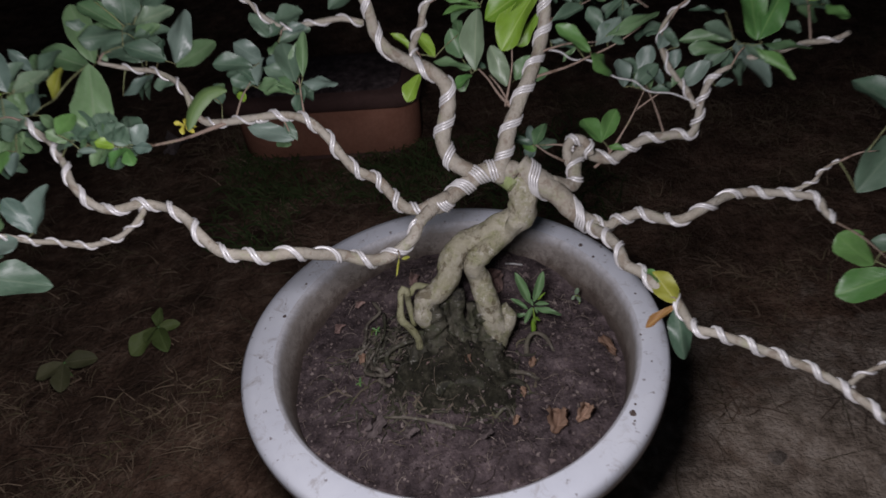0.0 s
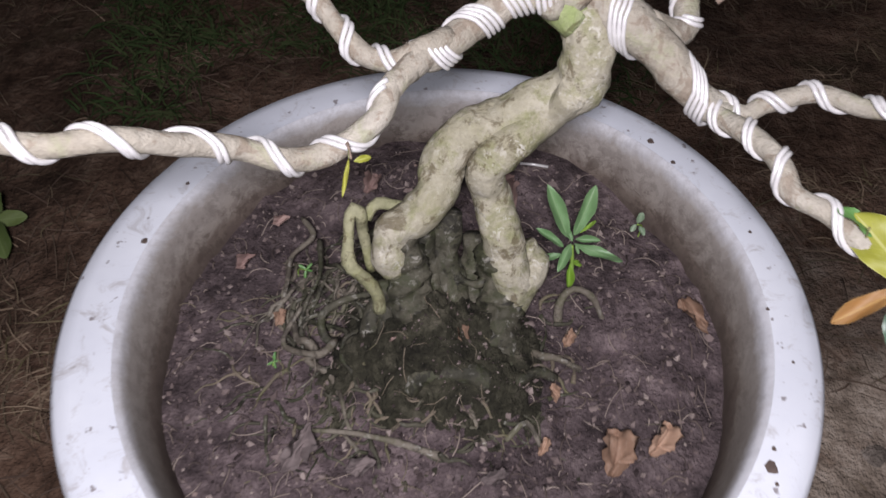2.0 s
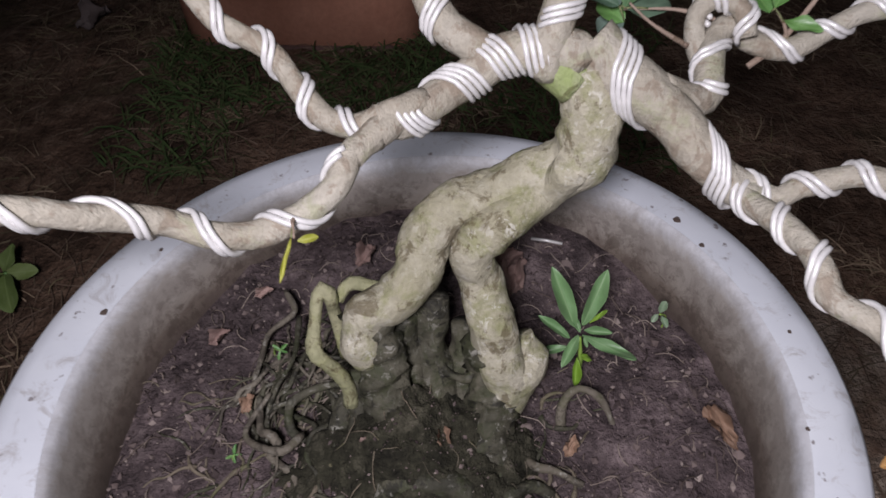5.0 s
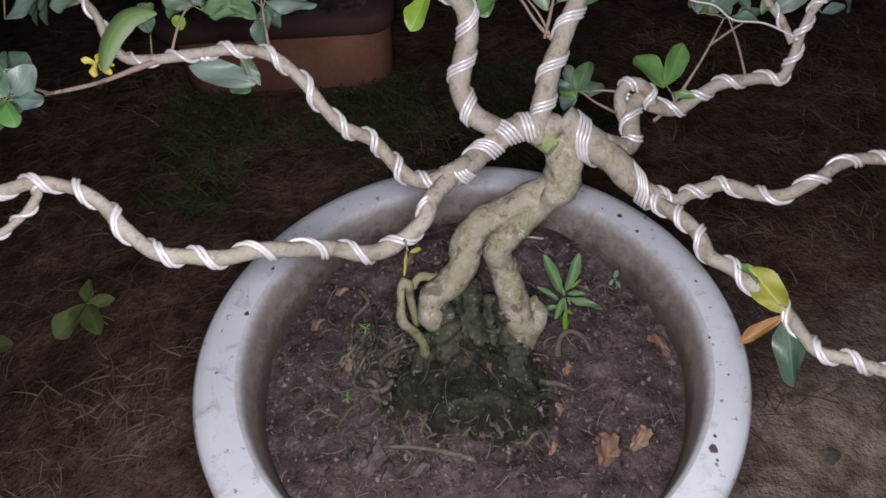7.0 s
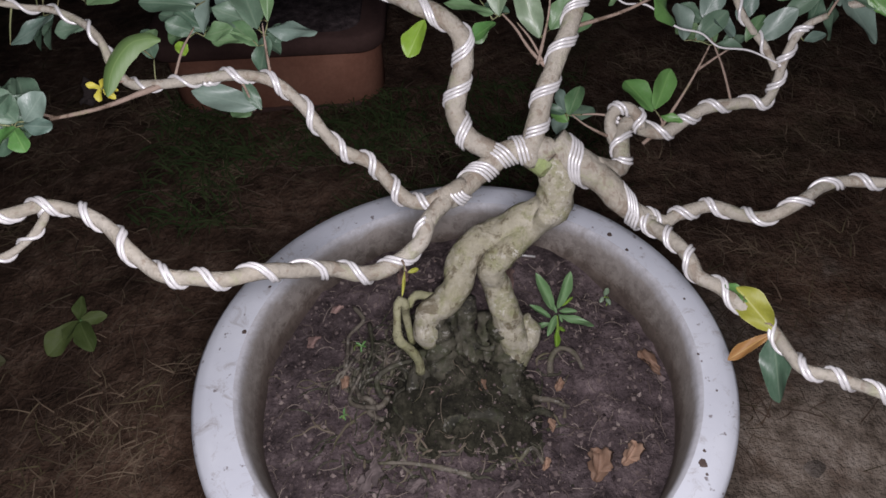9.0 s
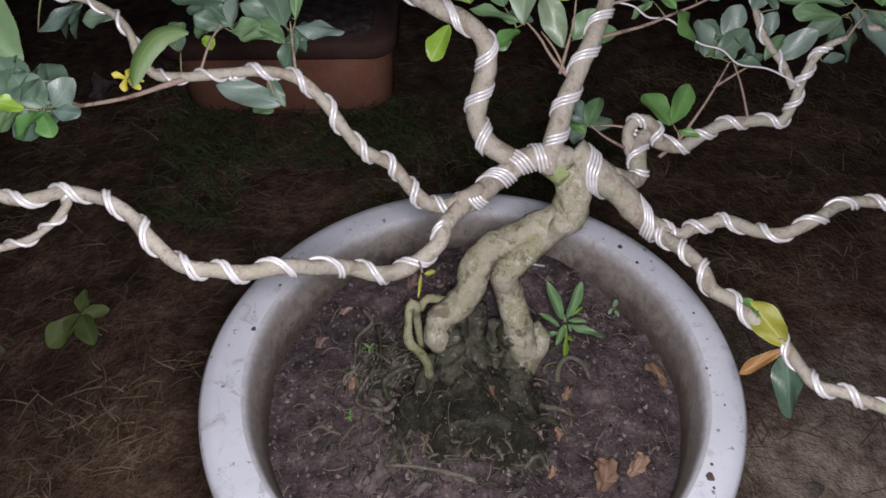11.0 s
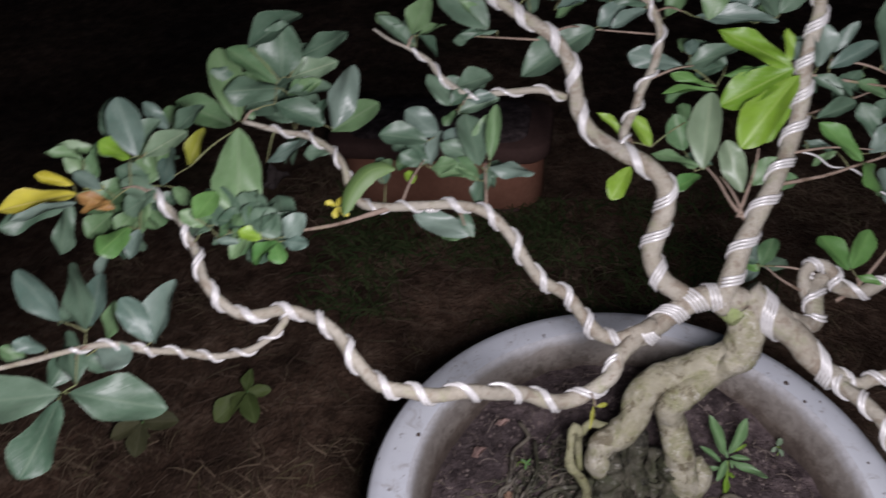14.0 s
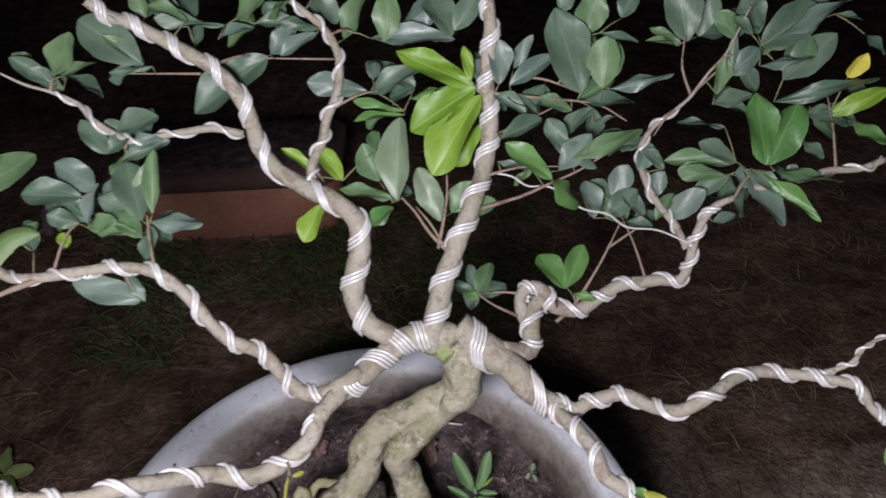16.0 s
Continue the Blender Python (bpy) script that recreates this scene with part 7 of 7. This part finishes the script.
fallen(0.044, 0.474, 75, 0.032, 0.50, LITTER, "dry brown curled leaf lying on the soil")
fallen(0.072, 0.481, 50, 0.026, 0.42, LITTER, "dry brown curled leaf lying on the soil")
fallen(0.111, 0.567, 120, 0.029, 0.30, LITTER, "dry brown curled leaf lying on the soil")
fallen(-0.044, 0.542, 95, 0.019, 0.32, LITTER, "dry brown curled leaf lying on the soil")
fallen(-0.083, 0.54, 20, 0.015, 0.43, LITTER_RED, "dull reddish dead leaf lying on the soil")
fallen(-0.005, 0.674, 80, 0.030, 0.40, LITTER_RED, "dull reddish dead leaf lying on the soil")
fallen(-0.011, 0.687, 20, 0.025, 0.43, LITTER_RED, "dull reddish dead leaf lying on the soil")
fallen(-0.106, 0.686, 60, 0.020, 0.43, LITTER_RED, "dull reddish dead leaf lying on the soil")
fallen(-0.144, 0.481, 60, 0.031, 0.43, LITTER_GREY, "grey withered leaf pressed into the soil")
fallen(-0.104, 0.468, 10, 0.019, 0.43, LITTER_GREY, "grey withered leaf pressed into the soil")
fallen(0.026, 0.553, 60, 0.012, 0.50, LITTER, "dry brown curled leaf lying on the soil")
fallen(-0.194, 0.622, 30, 0.017, 0.36, LITTER_RED, "dull reddish dead leaf lying on the soil")
fallen(-0.163, 0.574, 60, 0.012, 0.50, LITTER, "dry brown curled leaf lying on the soil")
fallen(0.003, 0.48, 60, 0.012, 0.36, LITTER, "dry brown curled leaf lying on the soil")
fallen(-0.173, 0.66, 10, 0.015, 0.36, LITTER_RED, "dull reddish dead leaf lying on the soil")
fallen(-0.028, 0.459, 10, 0.017, 0.36, LITTER_GREY, "grey withered leaf pressed into the soil")
fallen(0.013, 0.514, 100, 0.011, 0.43, LITTER, "dry brown curled leaf lying on the soil")
fallen(-0.018, 0.633, 40, 0.012, 0.43, LITTER_RED, "dull reddish dead leaf lying on the soil")
tagged(new("twig_scrap", mesh_of("twig_scrap", *tube(np.array([(0.007, 0.706, SOIL_Z + 0.0165), (0.017, 0.703, SOIL_Z + 0.0180), (0.028, 0.702, SOIL_Z + 0.0160)]), 0.0011, 6), WIRE)), "short pale stick lying on the soil", "stick")
weed((-0.565, 0.865, GROUND_Z), "broad-leaved green weed in the dry grass", [(-130, 0.058, 0.46, -0.010), (-62, 0.055, 0.44, 0.0), (-95, 0.040, 0.40, 0.014), (10, 0.036, 0.44, 0.0), (95, 0.036, 0.42, 0.012)], WEED)
weed((-0.70, 0.80, GROUND_Z), "dull broad-leaved weed in the dry grass", [(-80, 0.05, 0.5, -0.01), (-140, 0.045, 0.5, 0.0), (10, 0.05, 0.5, 0.0)], LITTER_MOSS)

dead = leaf(None, (-0.722, 1.425, GROUND_Z + 0.012), (-0.668, 1.456, GROUND_Z + 0.022), 0.45, LITTER_GREY, 0.8, "fallen_leaf", crumpled_forms)
tagged(dead, "pale grey dead leaf lying on the dark earth", "dry leaf")


# ---- moss round the tree's foot and dirt on the rim ----
def moss_height(x, y):
    v = Vector((x, y, 0.7))
    mask = math.exp(-((x + 0.060) ** 2 / 0.0042 + (y - 0.548) ** 2 / 0.0028)) + 0.35 * noise.noise(v * 45) + 0.2 * noise.noise(v * 120) + 0.12 * noise.noise(v * 300)
    return soil_height(x, y) + 0.024 * (mask - 0.33)


def build_moss():
    n, size = 130, 0.19
    verts, faces = [], []
    for j in range(n + 1):
        for i in range(n + 1):
            x, y = -0.055 + size * (i / n - 0.5), 0.550 + size * (j / n - 0.5)
            verts.append((x, y, moss_height(x, y)))
    faces = [(j * (n + 1) + i, j * (n + 1) + i + 1, (j + 1) * (n + 1) + i + 1, (j + 1) * (n + 1) + i) for j in range(n) for i in range(n)]
    tagged(new("moss", mesh_of("moss", verts, faces, MOSS)), "dark wet moss and earth round the tree's foot", "moss", kind="stuff")
    r = random.Random(52)
    pieces = []
    for _ in range(600):
        x, y = -0.055 + r.gauss(0, 0.036), 0.545 + r.gauss(0, 0.030)
        size = 0.0004 + 0.0017 * r.random() ** 5
        pieces.append(pebble_verts(x, y, max(moss_height(x, y), soil_height(x, y)) + size * 0.3, size, r))
    tagged(new("moss_crumbs", mesh_of("moss_crumbs", *joined(pieces), CRUMBS, False)), "pale grit and crumbs caught in the dark moss", "soil", kind="stuff")
    pieces = []
    for _ in range(45):
        x, y = -0.055 + r.gauss(0, 0.045), 0.54 + r.gauss(0, 0.034)
        a, l, bend, line = r.uniform(0, 6.28), r.uniform(0.006, 0.022), r.uniform(-1, 1), []
        for i in range(5):
            line.append((x, y, max(moss_height(x, y), soil_height(x, y)) + 0.0008 + 0.002 * math.sin(i * 0.8)))
            x, y, a = x + l / 4 * math.cos(a), y + l / 4 * math.sin(a), a + bend * 0.5
        pieces.append(tube(np.array(line), r.uniform(0.00018, 0.0004), 5))
    tagged(new("moss_rootlets", mesh_of("moss_rootlets", *joined(pieces), ROOT_MAT)), "fine pale rootlets over the dark moss", "roots", kind="stuff")


build_moss()


def build_root_mat():
    """Thin crooked roots matted round the tree's foot."""
    r = random.Random(31)
    pale, dark = [], []
    for n in range(170):
        a = r.uniform(0, 2 * math.pi)
        q = r.uniform(0.025, 0.095)
        x, y = -0.082 + q * 1.2 * math.cos(a), 0.548 + q * 0.85 * math.sin(a)
        way, line = a + r.uniform(-1.4, 1.4), []
        step = r.uniform(0.004, 0.009)
        for i in range(r.randint(4, 9)):
            line.append((x, y, soil_height(x, y) + 0.0004 + 0.003 * r.random() * math.sin(i)))
            way += r.uniform(-0.9, 0.9)
            x, y = x + step * math.cos(way), y + step * math.sin(way)
        smooth, at = glide(line, 0.002)
        piece = tube(smooth, taper(at, [(0, r.uniform(0.0005, 0.0017)), (1, 0.0004)]), 7, 0.5, 150)
        (pale if r.random() < 0.45 else dark).append(piece)
    tagged(new("root_mat", mesh_of("root_mat", *joined(dark), ROOT)), "matted dark roots round the tree's foot", "roots", kind="stuff")
    tagged(new("root_mat", mesh_of("root_mat", *joined(pale), ROOT_MAT)), "matted pale thin roots round the tree's foot", "roots", kind="stuff")


build_root_mat()


def rim_dirt(angle, reach, size):
    a = radians(angle)
    bm = bmesh.new()
    bmesh.ops.create_icosphere(bm, subdivisions=2, radius=size)
    for v in bm.verts:
        v.co *= 1 + 0.5 * noise.noise(v.co * (1.4 / size))
        v.co.z *= 0.12
    me = bpy.data.meshes.new("dirt_spot")
    bm.to_mesh(me)
    bm.free()
    me.materials.append(DRIED_DIRT)
    ob = new("dirt_spot", me)
    ob.location = (POT_X + (reach + 0.007) * math.cos(a), POT_Y + (reach + 0.007) * math.sin(a), POT_Z + 0.0016)
    tagged(ob, "small dried dirt spot on the white rim", "dirt", "dirt spots on the rim")


for angle, reach, size in ((-34, 0.198, 0.0042), (-31, 0.196, 0.0016), (-36, 0.203, 0.0014), (40, 0.196, 0.0032), (33, 0.192, 0.0022), (12, 0.20, 0.0015), (166, 0.187, 0.0028), (150, 0.19, 0.0018), (-5, 0.19, 0.0014), (-15, 0.2, 0.0012)):
    rim_dirt(angle, reach, size * 0.8)
